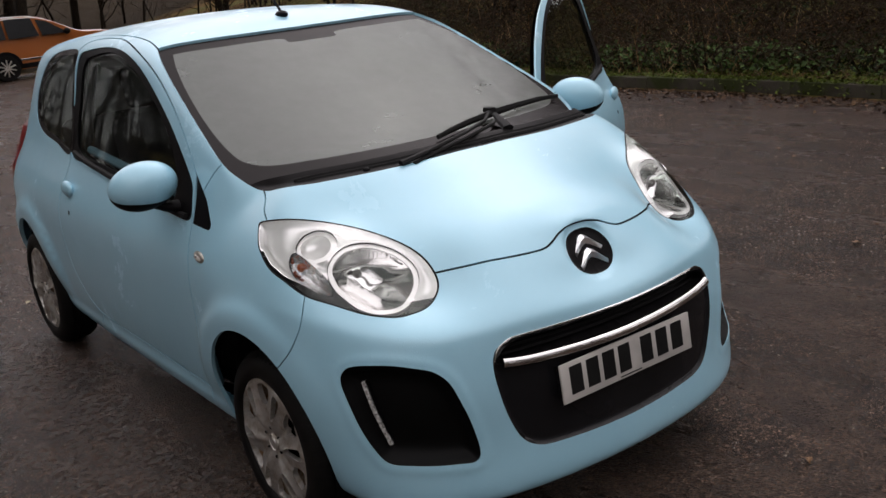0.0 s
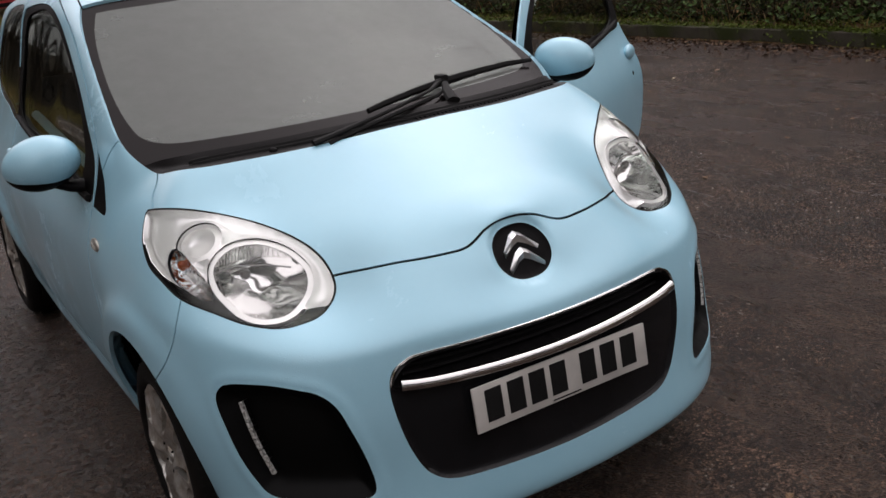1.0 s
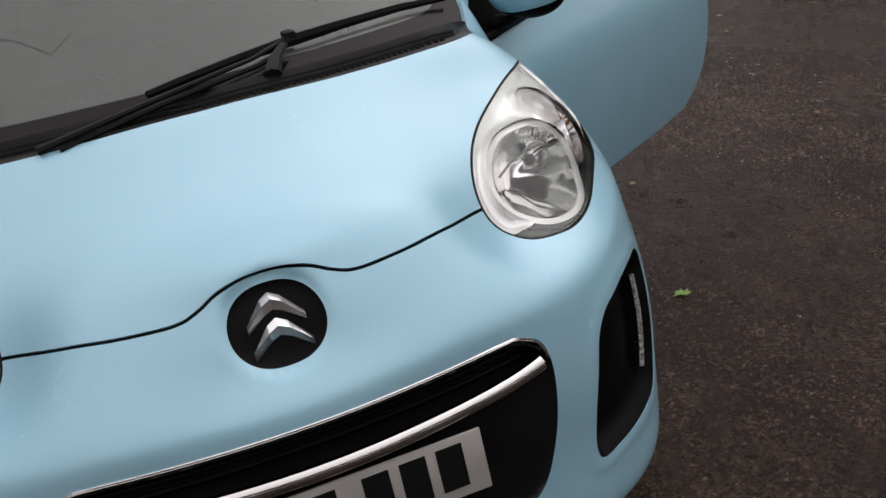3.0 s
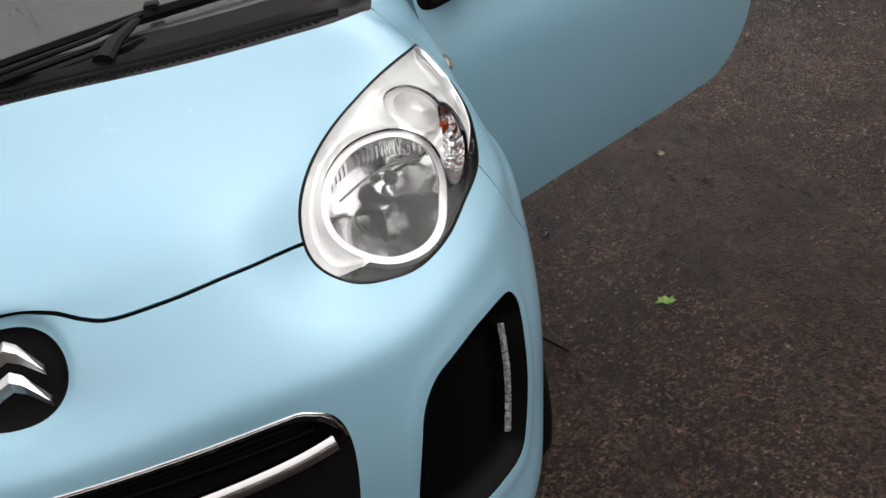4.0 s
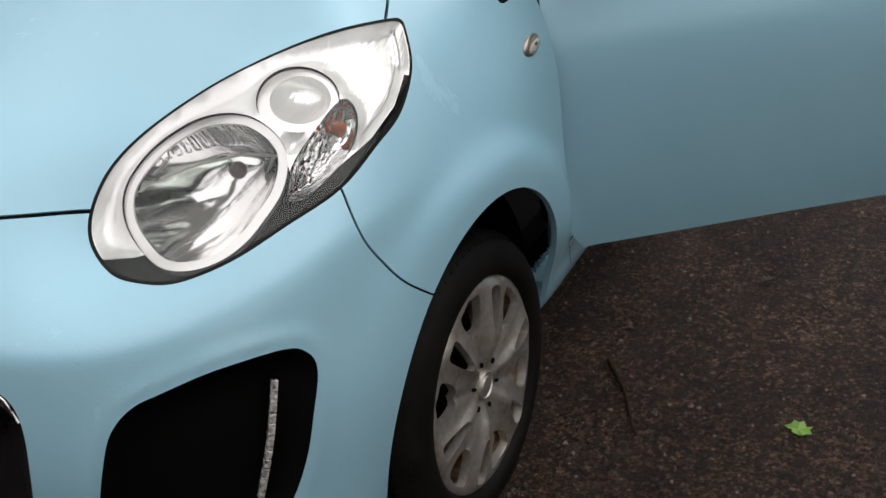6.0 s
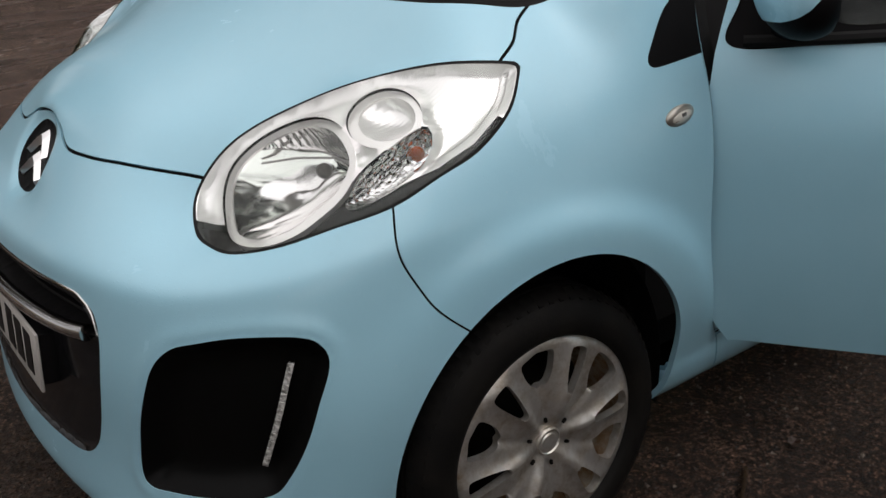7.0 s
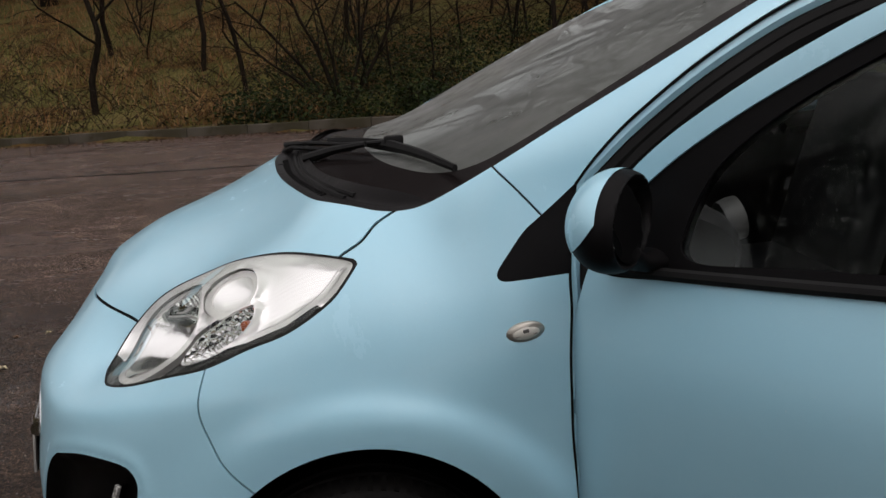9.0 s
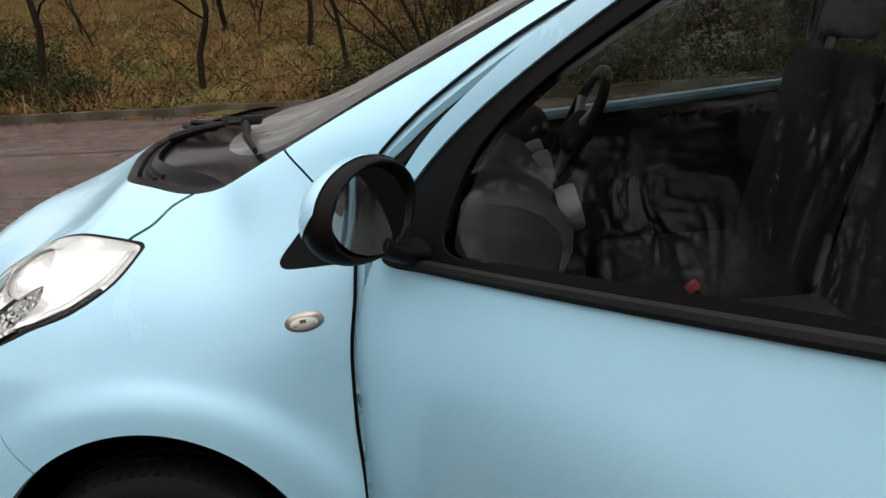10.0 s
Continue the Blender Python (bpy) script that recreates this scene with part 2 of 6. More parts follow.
LED.bump(LED.cells(160), 0.5, 0.004)
LED = LED.m
WINDSCREEN = glass("windscreen_glass", (0.33, 0.37, 0.34), 1.70, film=0.40, wet=0.32)
SIDE_GLASS = glass("side_window_glass", (0.62, 0.66, 0.64), 1.48, drops=0.03)
LENS = glass("lamp_lens", (0.94, 0.95, 0.95), 1.48)
MIRROR = Mat("mirror_glass", (0.40, 0.42, 0.43), 0.02, 1.0).m
FRIT = make_plastic("black_glass_border", (0.010, 0.008, 0.008), 0.20, strength=0.0)
FRIT.node_tree.nodes["Principled BSDF"].inputs["Specular IOR Level"].default_value = 0.07
CLOTH = make_plastic("dark_grey_seat_cloth", (0.045, 0.046, 0.05), 0.9, 500, 0.4)
DASH = make_plastic("grey_dashboard_plastic", (0.024, 0.024, 0.025), 0.6)
LINING = make_plastic("light_grey_headlining", (0.38, 0.37, 0.35), 0.9)
TYRE, TRIM = make_tyre(), make_trim_silver()
PLATE = make_plastic("white_number_plate", (0.47, 0.45, 0.42), 0.35, strength=0.02)
INK = make_plastic("black_plate_ink", (0.012, 0.012, 0.012), 0.4, strength=0.0)


# ---- building helpers ----
def mesh(name, verts, faces, material, smooth=True, normals=None):
    me = bpy.data.meshes.new(name)
    me.from_pydata([tuple(map(float, v)) for v in verts], [], [tuple(map(int, f)) for f in faces])
    me.materials.append(material)
    if smooth:
        me.shade_smooth()
    if normals is not None:
        me.normals_split_custom_set_from_vertices([tuple(map(float, v)) for v in normals])
    return me


def part(name, data, material, parent, label=""):
    """One mesh object under a thing or a part, from a bmesh or a mesh."""
    if isinstance(data, bmesh.types.BMesh):
        me = bpy.data.meshes.new(name)
        data.to_mesh(me)
        data.free()
        me.shade_smooth()
        me.set_sharp_from_angle(angle=radians(38))
        me.materials.append(material)
        data = me
    ob = new(name, data)
    ob.parent = parent
    return tagged(ob, label)


def thing(name, label, category, at=(0, 0, 0), turn=0.0, group="", kind=""):
    ob = new(name)
    ob.empty_display_size = 0.1
    ob.matrix_basis = pose(*at, 0, 0, turn)
    return tagged(ob, label, category, group, kind)


def box(bm, size, m=Matrix(), bevel=0.0, seg=2):
    r = bmesh.ops.create_cube(bm, size=1.0, matrix=m @ Matrix.Diagonal((*size, 1)))
    if bevel:
        es = list({e for v in r["verts"] for e in v.link_edges})
        bmesh.ops.bevel(bm, geom=es, offset=bevel, segments=seg, profile=0.6, affect="EDGES")
    return bm


def ball(bm, size, m=Matrix(), u=20, v=12):
    bmesh.ops.create_uvsphere(bm, u_segments=u, v_segments=v, radius=1.0, matrix=m @ Matrix.Diagonal((*size, 1)))
    return bm


def lathe(profile, n=64, axis="x"):
    """A bmesh turned about x from (radius, offset) pairs."""
    bm = bmesh.new()
    rings = []
    for r, x in profile:
        rings.append([bm.verts.new((x, r * math.cos(2 * math.pi * k / n), r * math.sin(2 * math.pi * k / n))) for k in range(n)])
    for a, b in zip(rings, rings[1:]):
        for k in range(n):
            bm.faces.new((a[k], a[(k + 1) % n], b[(k + 1) % n], b[k]))
    bmesh.ops.recalc_face_normals(bm, faces=bm.faces)
    return bm


def tube(bm, path, radius, n=8, flat=1.0, up=(0, 0, 1)):
    """A tube along a path; radius a number or one per point; flat squeezes it along up."""
    path = [Vector(p) for p in path]
    rings = []
    for k, p in enumerate(path):
        d = (path[min(k + 1, len(path) - 1)] - path[max(k - 1, 0)]).normalized()
        s = d.cross(Vector(up))
        s = s.normalized() if s.length > 1e-4 else d.orthogonal().normalized()
        w = s.cross(d)
        r = radius[k] if hasattr(radius, "__len__") else radius
        rings.append([bm.verts.new(p + s * r * math.cos(2 * math.pi * j / n) + w * r * flat * math.sin(2 * math.pi * j / n)) for j in range(n)])
    for a, b in zip(rings, rings[1:]):
        for j in range(n):
            bm.faces.new((a[j], a[(j + 1) % n], b[(j + 1) % n], b[j]))
    bm.faces.new(rings[0][::-1])
    bm.faces.new(rings[-1])
    return bm


def spline(points, closed=False, step=0.008):
    """Points along a smooth curve through the given ones, about step apart."""
    p = np.array(points, float)
    n = len(p)
    out = []
    for k in range(n if closed else n - 1):
        if closed:
            a, b, c, d = p[(k - 1) % n], p[k], p[(k + 1) % n], p[(k + 2) % n]
        else:
            a, b, c, d = p[max(k - 1, 0)], p[k], p[k + 1], p[min(k + 2, n - 1)]
        m = max(2, int(np.linalg.norm(c - b) / step))
        for t in np.arange(m) / m:
            out.append(0.5 * (2 * b + (c - a) * t + (2 * a - 5 * b + 4 * c - d) * t * t + (3 * b - a - 3 * c + d) * t**3))
    if not closed:
        out.append(p[-1])
    return np.array(out)


# ---- the car's skin: one smooth closed form, cut into panels ----
# x to the car's left, y to its rear, z up; the front axle lies at y = 0.
def smax(k, *fs):
    m = np.maximum.reduce(fs)
    return m + k * np.log(sum(np.exp((f - m) / k) for f in fs))


def step_at(d, w):
    return 1 / (1 + np.exp(np.clip(d / w, -60, 60)))


def ramp_up(d, k):
    return k * np.log1p(np.exp(np.clip(d / k, -50, 50)))


def skin(X, Y, Z):
    """Below zero inside the car."""
    a = np.abs(X)
    r, r2 = np.hypot(Y, Z - 0.275), np.hypot(Y - 2.34, Z - 0.275)
    up, dn = np.maximum(Z - 0.6538, 0), np.maximum(0.6538 - Z, 0)
    W = 0.8235 - 1.2953 * up**2 - 0.3706 * up**3 - 0.3147 * dn**2 - 0.02 * np.maximum(Y - 1.2, 0) ** 2
    W = W + 0.028 * (step_at(r - 0.43, 0.014) + step_at(r2 - 0.43, 0.014)) * step_at(0.36 - Z, 0.05)
    side = a - W
    sill = 0.010 * step_at(np.abs(Z - 0.255) - 0.035, 0.008) * step_at(0.34 - Y, 0.03) * step_at(Y - 2.05, 0.03)
    side = side - sill
    bon = (Z + smax(0.02, -1.05 + 0 * Y, -(1.1229 + 0.8156 * Y + 0.8038 * Y * Y - (0.2239 + 0.5497 * ramp_up(0.1 - Y, 0.05)) * a * a + 0.254 * a**4))) / 1.06
    zz, zl = ramp_up(Z - 0.5, 0.03), np.maximum(0.4 - Z, 0)
    bow = 0.255 + 0.3836 * zz
    crest = Z - 0.663 - 0.9 * np.maximum(a - 0.52, 0) ** 2
    fr = (-0.6887 + bow * a * a + 0.76 * a**6 + 0.72 * ramp_up(crest, 0.008) + 0.14 * zz - 0.6496 * zl**2) - Y
    fr = fr / np.sqrt(1 + (2 * bow * a + 6 * 0.76 * a**5) ** 2 + (0.72 * step_at(-crest, 0.008) + 0.14) ** 2)
    fr = fr + 0.016 * np.exp(-((a / 0.15) ** 2) - ((Z - 0.71) / 0.05) ** 2) - 0.004 * np.exp(-(((a - 0.29) / 0.11) ** 2) - ((Z - 0.69) / 0.05) ** 2)
    re = Y - (2.74 - 0.10 * a * a - 0.25 * np.maximum(Z - 0.85, 0))
    low = smax(0.035, side, bon, fr, re, 0.17 - Z)
    ws = (Z - (0.9601 + 0.4803 * Y - 0.008 * a * a)) / 1.1116
    roof = Z - (1.472 - 0.055 * (Y - 1.45) ** 2 - 0.12 * a * a)
    gs = (a - (0.7283 - 0.2857 * (Z - 1.0) - 0.02 * np.maximum(Y - 1.2, 0) ** 2)) / 1.05
    gr = (Y - (2.70 - 0.42 * (Z - 0.85) - 0.12 * a * a)) / 1.08
    gre = smax(0.035, ws, roof, gs, gr, 0.75 - Z, -0.03 + 0.42 * a * a - Y)
    f = -smax(0.025, -low, -gre)
    d = np.sqrt(X**2 + (Y + 0.56) ** 2 + (Z - 0.765) ** 2)
    f = f + 0.010 * step_at(d - 0.084, 0.005)
    d = np.sqrt((a - 0.62) ** 2 + (Y + 0.225) ** 2 + (Z - 0.865) ** 2)
    f = f - 0.032 * np.exp(-((d / 0.09) ** 2))
    d = np.sqrt((a - 0.45) ** 2 + (Y + 0.44) ** 2 + (Z - 0.765) ** 2)
    f = f + 0.0419 * np.exp(-((d / 0.11) ** 2))
    pillar = a - 0.697 + 0.38 * (Z - 1.062)
    f = f - 0.010 * np.exp(-((pillar / 0.028) ** 2)) * step_at(1.06 - Z, 0.02) * step_at(Z - 1.36, 0.02) * step_at(Y - 1.0, 0.03)
    f = f + 0.016 * np.exp(-(((a - 0.53) / 0.09) ** 2) - ((Z - 0.735) / 0.045) ** 2) * step_at(Y + 0.35, 0.03)
    f = f - 0.010 * np.exp(-((a / 0.12) ** 2) - ((Z - 0.845) / 0.03) ** 2 - ((Y + 0.52) / 0.08) ** 2)
    return f


MID = np.array((0.0, 0.95, 0.60))


def to_chart(p):
    d = np.asarray(p, float) - MID
    d = d / np.linalg.norm(d, axis=-1, keepdims=True)
    return d[..., :2] / (1 + d[..., 2:])


def on_skin(uv):
    uv = np.asarray(uv, float)
    r2 = (uv**2).sum(-1)
    D = np.concatenate([2 * uv, (1 - r2)[..., None]], -1) / (1 + r2)[..., None]
    lo, hi = np.zeros(len(uv)), np.full(len(uv), 3.0)
    for _ in range(36):
        m = (lo + hi) / 2
        Q = MID + m[:, None] * D
        inside = skin(*Q.T) < 0
        lo, hi = np.where(inside, m, lo), np.where(inside, hi, m)
    return MID + lo[:, None] * D


def skin_normal(p):
    e = 4e-4
    g = np.stack([skin(*(p + e * d).T) - skin(*(p - e * d).T) for d in np.eye(3)], 1)
    return g / np.linalg.norm(g, axis=1, keepdims=True)


def settle(p):
    """Points moved onto the skin."""
    return on_skin(to_chart(p))


def ring(points, step=0.008):
    return settle(spline(points, True, step))


def seam(points, width=0.0045, step=0.008):
    """The outline of a shut line of that width along a curve."""
    c = settle(spline(points, False, step))
    n = skin_normal(c)
    t = np.gradient(c, axis=0)
    s = np.cross(t, n)
    s = s / np.linalg.norm(s, axis=1, keepdims=True) * width / 2
    return np.concatenate([c + s, (c - s)[::-1]])


def shrink(loop, d):
    """A closed outline on the skin moved inwards by d metres."""
    n = skin_normal(loop)
    t = np.roll(loop, -2, 0) - np.roll(loop, 2, 0)
    s = np.cross(n, t)
    s = s / np.linalg.norm(s, axis=1, keepdims=True)
    if (s * (loop.mean(0) - loop)).sum() < 0:
        s = -s
    q = loop + s * d
    for _ in range(3):
        q = (np.roll(q, 1, 0) + 2 * q + np.roll(q, -1, 0)) / 4
    return settle(q)


def oval(centre, a, b, lean, n=48):
    """An ellipse on the skin round centre, its long axis turned by lean degrees from the way to the rear."""
    c = settle(np.array([centre]))
    nr = Vector(skin_normal(c)[0])
    e1 = Vector((0, 1, 0)) - nr * nr.y
    e1.normalize()
    e2 = nr.cross(e1)
    k = np.linspace(0, 2 * np.pi, n, endpoint=False)
    u, w = a * np.cos(k), b * np.sin(k)
    cl, sl = math.cos(radians(lean)), math.sin(radians(lean))
    pts = c[0] + np.outer(u * cl - w * sl, e1) + np.outer(u * sl + w * cl, e2)
    return settle(pts)


def side_ring(cy, cz, ry, rz, a0, a1, n=60):
    """An arc on the car's side, given in side view, closed well below the sill."""
    k = np.linspace(radians(a0), radians(a1), n)
    pts = [(cy + ry * math.cos(x), cz + rz * math.sin(x)) for x in k]
    pts += [(pts[-1][0], 0.05), (pts[0][0], 0.05)]
    out = []
    for y, z in pts:
        lo, hi = 0.3, 1.2
        for _ in range(30):
            m = (lo + hi) / 2
            if skin(m, y, z) < 0:
                lo = m
            else:
                hi = m
        out.append((lo if z > 0.16 else 0.80, y, z))
    return np.array(out)


# Outlines of the left half; the right half is their mirror image.
LAMP = ring([(0.703, 0.014, 0.932), (0.712, 0.035, 0.925), (0.722, 0.030, 0.911), (0.750, -0.014, 0.866), (0.763, -0.085, 0.824), (0.758, -0.155, 0.800), (0.740, -0.232, 0.768), (0.698, -0.312, 0.745), (0.655, -0.385, 0.723), (0.603, -0.443, 0.710),
             (0.557, -0.465, 0.709), (0.504, -0.474, 0.716), (0.458, -0.454, 0.737), (0.432, -0.422, 0.766), (0.428, -0.378, 0.804), (0.442, -0.335, 0.838), (0.472, -0.272, 0.868), (0.530, -0.200, 0.901), (0.605, -0.135, 0.929), (0.666, -0.070, 0.941)])
LAMP_IN = shrink(LAMP, 0.005)
BULB_RING = ring([(0.558, -0.430, 0.732), (0.612, -0.406, 0.730), (0.647, -0.370, 0.744), (0.663, -0.329, 0.768), (0.67, -0.287, 0.794), (0.653, -0.243, 0.829), (0.6, -0.227, 0.858), (0.545, -0.25, 0.861), (0.51, -0.289, 0.847), (0.49, -0.329, 0.827), (0.482, -0.376, 0.796), (0.506, -0.415, 0.760)])
BULB = shrink(BULB_RING, -0.014)
LAMP_GAP = settle(np.array([(0.440, -0.475, 0.735), (0.485, -0.462, 0.730), (0.520, -0.450, 0.730), (0.570, -0.428, 0.738), (0.610, -0.35, 0.775), (0.665, -0.245, 0.828), (0.682, -0.262, 0.802), (0.694, -0.290, 0.774), (0.717, -0.266, 0.778), (0.733, -0.205, 0.796), (0.747, -0.150, 0.810), (0.753, -0.085, 0.834), (0.743, -0.030, 0.862), (0.80, -0.02, 0.84), (0.81, -0.15, 0.77), (0.77, -0.24, 0.73), (0.70, -0.36, 0.69), (0.66, -0.45, 0.67), (0.54, -0.53, 0.67), (0.43, -0.53, 0.70)]))
SMALL = oval((0.662, -0.180, 0.878), 0.045, 0.041, -28)
SMALL_RING = oval((0.660, -0.184, 0.877), 0.060, 0.055, -28)
FLASH = ring([(0.706, -0.150, 0.866), (0.728, -0.145, 0.845), (0.736, -0.185, 0.808), (0.716, -0.262, 0.777), (0.692, -0.290, 0.772), (0.682, -0.262, 0.802), (0.690, -0.225, 0.830)])
FOG = ring([(0.608, -0.541, 0.592), (0.662, -0.483, 0.606), (0.721, -0.411, 0.605), (0.743, -0.386, 0.588), (0.752, -0.384, 0.556), (0.746, -0.405, 0.497), (0.735, -0.427, 0.434),
            (0.716, -0.453, 0.376), (0.695, -0.484, 0.338), (0.645, -0.537, 0.328), (0.560, -0.600, 0.319), (0.512, -0.624, 0.317), (0.497, -0.628, 0.345), (0.510, -0.622, 0.420),
            (0.532, -0.610, 0.495), (0.550, -0.595, 0.546), (0.576, -0.570, 0.578)])
EMBLEM = settle(np.array([(0.080 * math.sin(k) ** 0.85 if 0 < k < 3.14 else 0.0, -0.56, 0.763 + 0.063 * math.cos(k)) for k in np.linspace(0, math.pi, 30)] + [(-0.02, -0.56, 0.70), (-0.02, -0.56, 0.826)]))
GRILLE = np.concatenate([settle(spline([(0.0, -0.661, 0.629), (0.190, -0.653, 0.630), (0.335, -0.630, 0.631), (0.390, -0.627, 0.621), (0.422, -0.628, 0.598), (0.433, -0.634, 0.550), (0.424, -0.648, 0.468),
                                        (0.402, -0.654, 0.395), (0.372, -0.661, 0.342), (0.320, -0.672, 0.312), (0.215, -0.685, 0.303), (0.0, -0.695, 0.297)])), settle(np.array([(-0.03, -0.69, 0.293), (-0.03, -0.659, 0.629)]))])
SLOT = np.concatenate([settle(spline([(0.0, -0.66, 0.619), (0.187, -0.655, 0.621), (0.325, -0.640, 0.622), (0.378, -0.634, 0.614), (0.408, -0.634, 0.594), (0.420, -0.634, 0.568), (0.330, -0.65, 0.566), (0.0, -0.67, 0.563)])),
                       settle(np.array([(-0.03, -0.67, 0.563), (-0.03, -0.66, 0.619)]))])
SCREEN_EDGE = [(0.0, -0.119, 1.026), (0.089, -0.116, 1.026), (0.182, -0.107, 1.022), (0.278, -0.094, 1.018), (0.374, -0.074, 1.015), (0.478, -0.048, 1.013), (0.560, -0.018, 1.010), (0.618, 0.034, 1.006), (0.650, 0.102, 0.996),
               (0.668, 0.180, 1.013), (0.684, 0.289, 1.062), (0.668, 0.427, 1.128), (0.640, 0.610, 1.215), (0.605, 0.800, 1.305), (0.561, 0.973, 1.386)]
SCREEN_TOP = [(0.561, 0.973, 1.386), (0.40, 0.955, 1.398), (0.20, 0.942, 1.405), (0.0, 0.938, 1.408)]
SCREEN = np.concatenate([settle(np.concatenate([spline(SCREEN_EDGE)[:-1], spline(SCREEN_TOP)])), settle(np.array([(-0.04, 0.93, 1.40), (-0.04, -0.119, 1.026)]))])
COWL_LINE = [(0.0, -0.022, 1.04), (0.20, -0.012, 1.035), (0.40, 0.020, 1.03), (0.54, 0.075, 1.025), (0.625, 0.140, 1.02), (0.69, 0.170, 1.01)]
COWL = np.concatenate([settle(spline(COWL_LINE)), settle(np.array([(0.72, 0.05, 0.98), (0.60, -0.08, 0.95), (0.3, -0.16, 0.97), (-0.04, -0.18, 0.98), (-0.04, -0.022, 1.04)]))])
GLAZE = np.concatenate([settle(np.concatenate([spline([(0.0, 0.075, 1.06), (0.25, 0.090, 1.06), (0.45, 0.125, 1.06), (0.57, 0.175, 1.06), (0.628, 0.245, 1.07), (0.640, 0.330, 1.10), (0.628, 0.470, 1.16), (0.600, 0.640, 1.24), (0.565, 0.800, 1.32), (0.530, 0.905, 1.365)])[:-1],
                                               spline([(0.530, 0.905, 1.365), (0.37, 0.890, 1.38), (0.13, 0.880, 1.385), (0.10, 0.845, 1.37), (0.0, 0.842, 1.37)])])), settle(np.array([(-0.04, 0.84, 1.37), (-0.04, 0.075, 1.06)]))])
SAIL = settle(np.concatenate([spline([(0.721, 0.425, 1.034), (0.736, 0.354, 0.982), (0.744, 0.321, 0.959), (0.756, 0.287, 0.919), (0.765, 0.268, 0.897), (0.770, 0.266, 0.886), (0.7745, 0.274, 0.8800), (0.776, 0.300, 0.8795), (0.776, 0.392, 0.884)]), np.array([(0.750, 0.403, 0.955)])]))
DOOR_LINE = [(0.724, 0.420, 1.030), (0.750, 0.402, 0.955), (0.777, 0.391, 0.883), (0.802, 0.386, 0.814), (0.820, 0.378, 0.697), (0.820, 0.378, 0.577), (0.808, 0.398, 0.440), (0.790, 0.436, 0.330), (0.787, 0.480, 0.322), (0.785, 0.85, 0.327), (0.785, 1.40, 0.333),
             (0.785, 1.56, 0.355), (0.800, 1.685, 0.46), (0.81, 1.735, 0.62), (0.80, 1.738, 0.78), (0.745, 1.70, 0.985), (0.665, 1.72, 1.20), (0.602, 1.735, 1.365), (0.566, 1.63, 1.412), (0.556, 1.45, 1.426), (0.568, 1.25, 1.414), (0.617, 0.915, 1.33), (0.650, 0.710, 1.235), (0.684, 0.555, 1.14), (0.707, 0.470, 1.075)]
DOOR_GAP = seam(DOOR_LINE + DOOR_LINE[:1], 0.006)
DOOR_WIN = ring([(0.770, 0.425, 0.887), (0.769, 0.60, 0.894), (0.760, 1.0, 0.921), (0.745, 1.45, 0.955), (0.735, 1.694, 0.984), (0.668, 1.711, 1.19), (0.609, 1.705, 1.342), (0.597, 1.60, 1.376), (0.593, 1.30, 1.388), (0.624, 1.000, 1.326), (0.674, 0.687, 1.172), (0.722, 0.470, 1.020), (0.748, 0.425, 0.952)])
DOOR_PANE = ring([(0.750, 0.600, 0.924), (0.745, 0.80, 0.937), (0.738, 1.2, 0.966), (0.725, 1.60, 1.000), (0.668, 1.640, 1.19), (0.620, 1.625, 1.325), (0.608, 1.53, 1.357), (0.604, 1.30, 1.370), (0.632, 1.03, 1.310), (0.670, 0.78, 1.192), (0.708, 0.630, 1.085), (0.735, 0.575, 0.985)])
QUARTER = ring([(0.740, 1.7035, 0.985), (0.720, 1.95, 1.005), (0.705, 2.17, 1.030), (0.682, 2.29, 1.085), (0.655, 2.31, 1.175), (0.625, 2.24, 1.285), (0.600, 2.12, 1.350), (0.590, 1.95, 1.375), (0.597, 1.743, 1.374), (0.632, 1.7335, 1.285), (0.665, 1.7225, 1.190)])
QUARTER_PANE = shrink(QUARTER, 0.022)
TAIL = ring([(0.70, 2.52, 0.72), (0.68, 2.50, 0.88), (0.66, 2.44, 1.02), (0.62, 2.50, 1.04), (0.62, 2.62, 0.88), (0.64, 2.66, 0.72)])
SEAMS = dict(
    bonnet_front=seam([(-0.02, -0.498, 0.834), (0.0, -0.498, 0.834), (0.039, -0.501, 0.832), (0.077, -0.510, 0.824), (0.114, -0.527, 0.809), (0.152, -0.532, 0.800), (0.231, -0.519, 0.800), (0.313, -0.491, 0.800), (0.397, -0.429, 0.786), (0.445, -0.398, 0.779)], 0.0065),
    bonnet_side=seam([(0.710, -0.003, 0.925), (0.701, 0.011, 0.934), (0.688, 0.046, 0.954), (0.662, 0.079, 0.979), (0.645, 0.118, 0.996)], 0.0055),
    wing_bumper=seam([(0.732, -0.227, 0.775), (0.741, -0.232, 0.766), (0.762, -0.242, 0.721), (0.778, -0.241, 0.682), (0.802, -0.221, 0.627), (0.821, -0.180, 0.579), (0.825, -0.165, 0.565)], 0.0035),
    pillar=seam([(0.676, 0.283, 1.072), (0.684, 0.289, 1.062), (0.715, 0.316, 1.029), (0.738, 0.356, 0.980)], 0.004),
    sill=seam([(0.789, 0.438, 0.325), (0.785, 0.446, 0.28), (0.77, 0.456, 0.20), (0.70, 0.46, 0.13)], 0.004),
    sill_rear=seam([(0.785, 1.5, 0.335), (0.775, 1.58, 0.25), (0.75, 1.62, 0.18), (0.70, 1.62, 0.13)], 0.004),
    roof=seam([(0.561, 0.968, 1.386), (0.548, 1.10, 1.418), (0.535, 1.35, 1.436), (0.53, 1.7, 1.438), (0.54, 2.1, 1.40), (0.555, 2.32, 1.33)], 0.006),
)
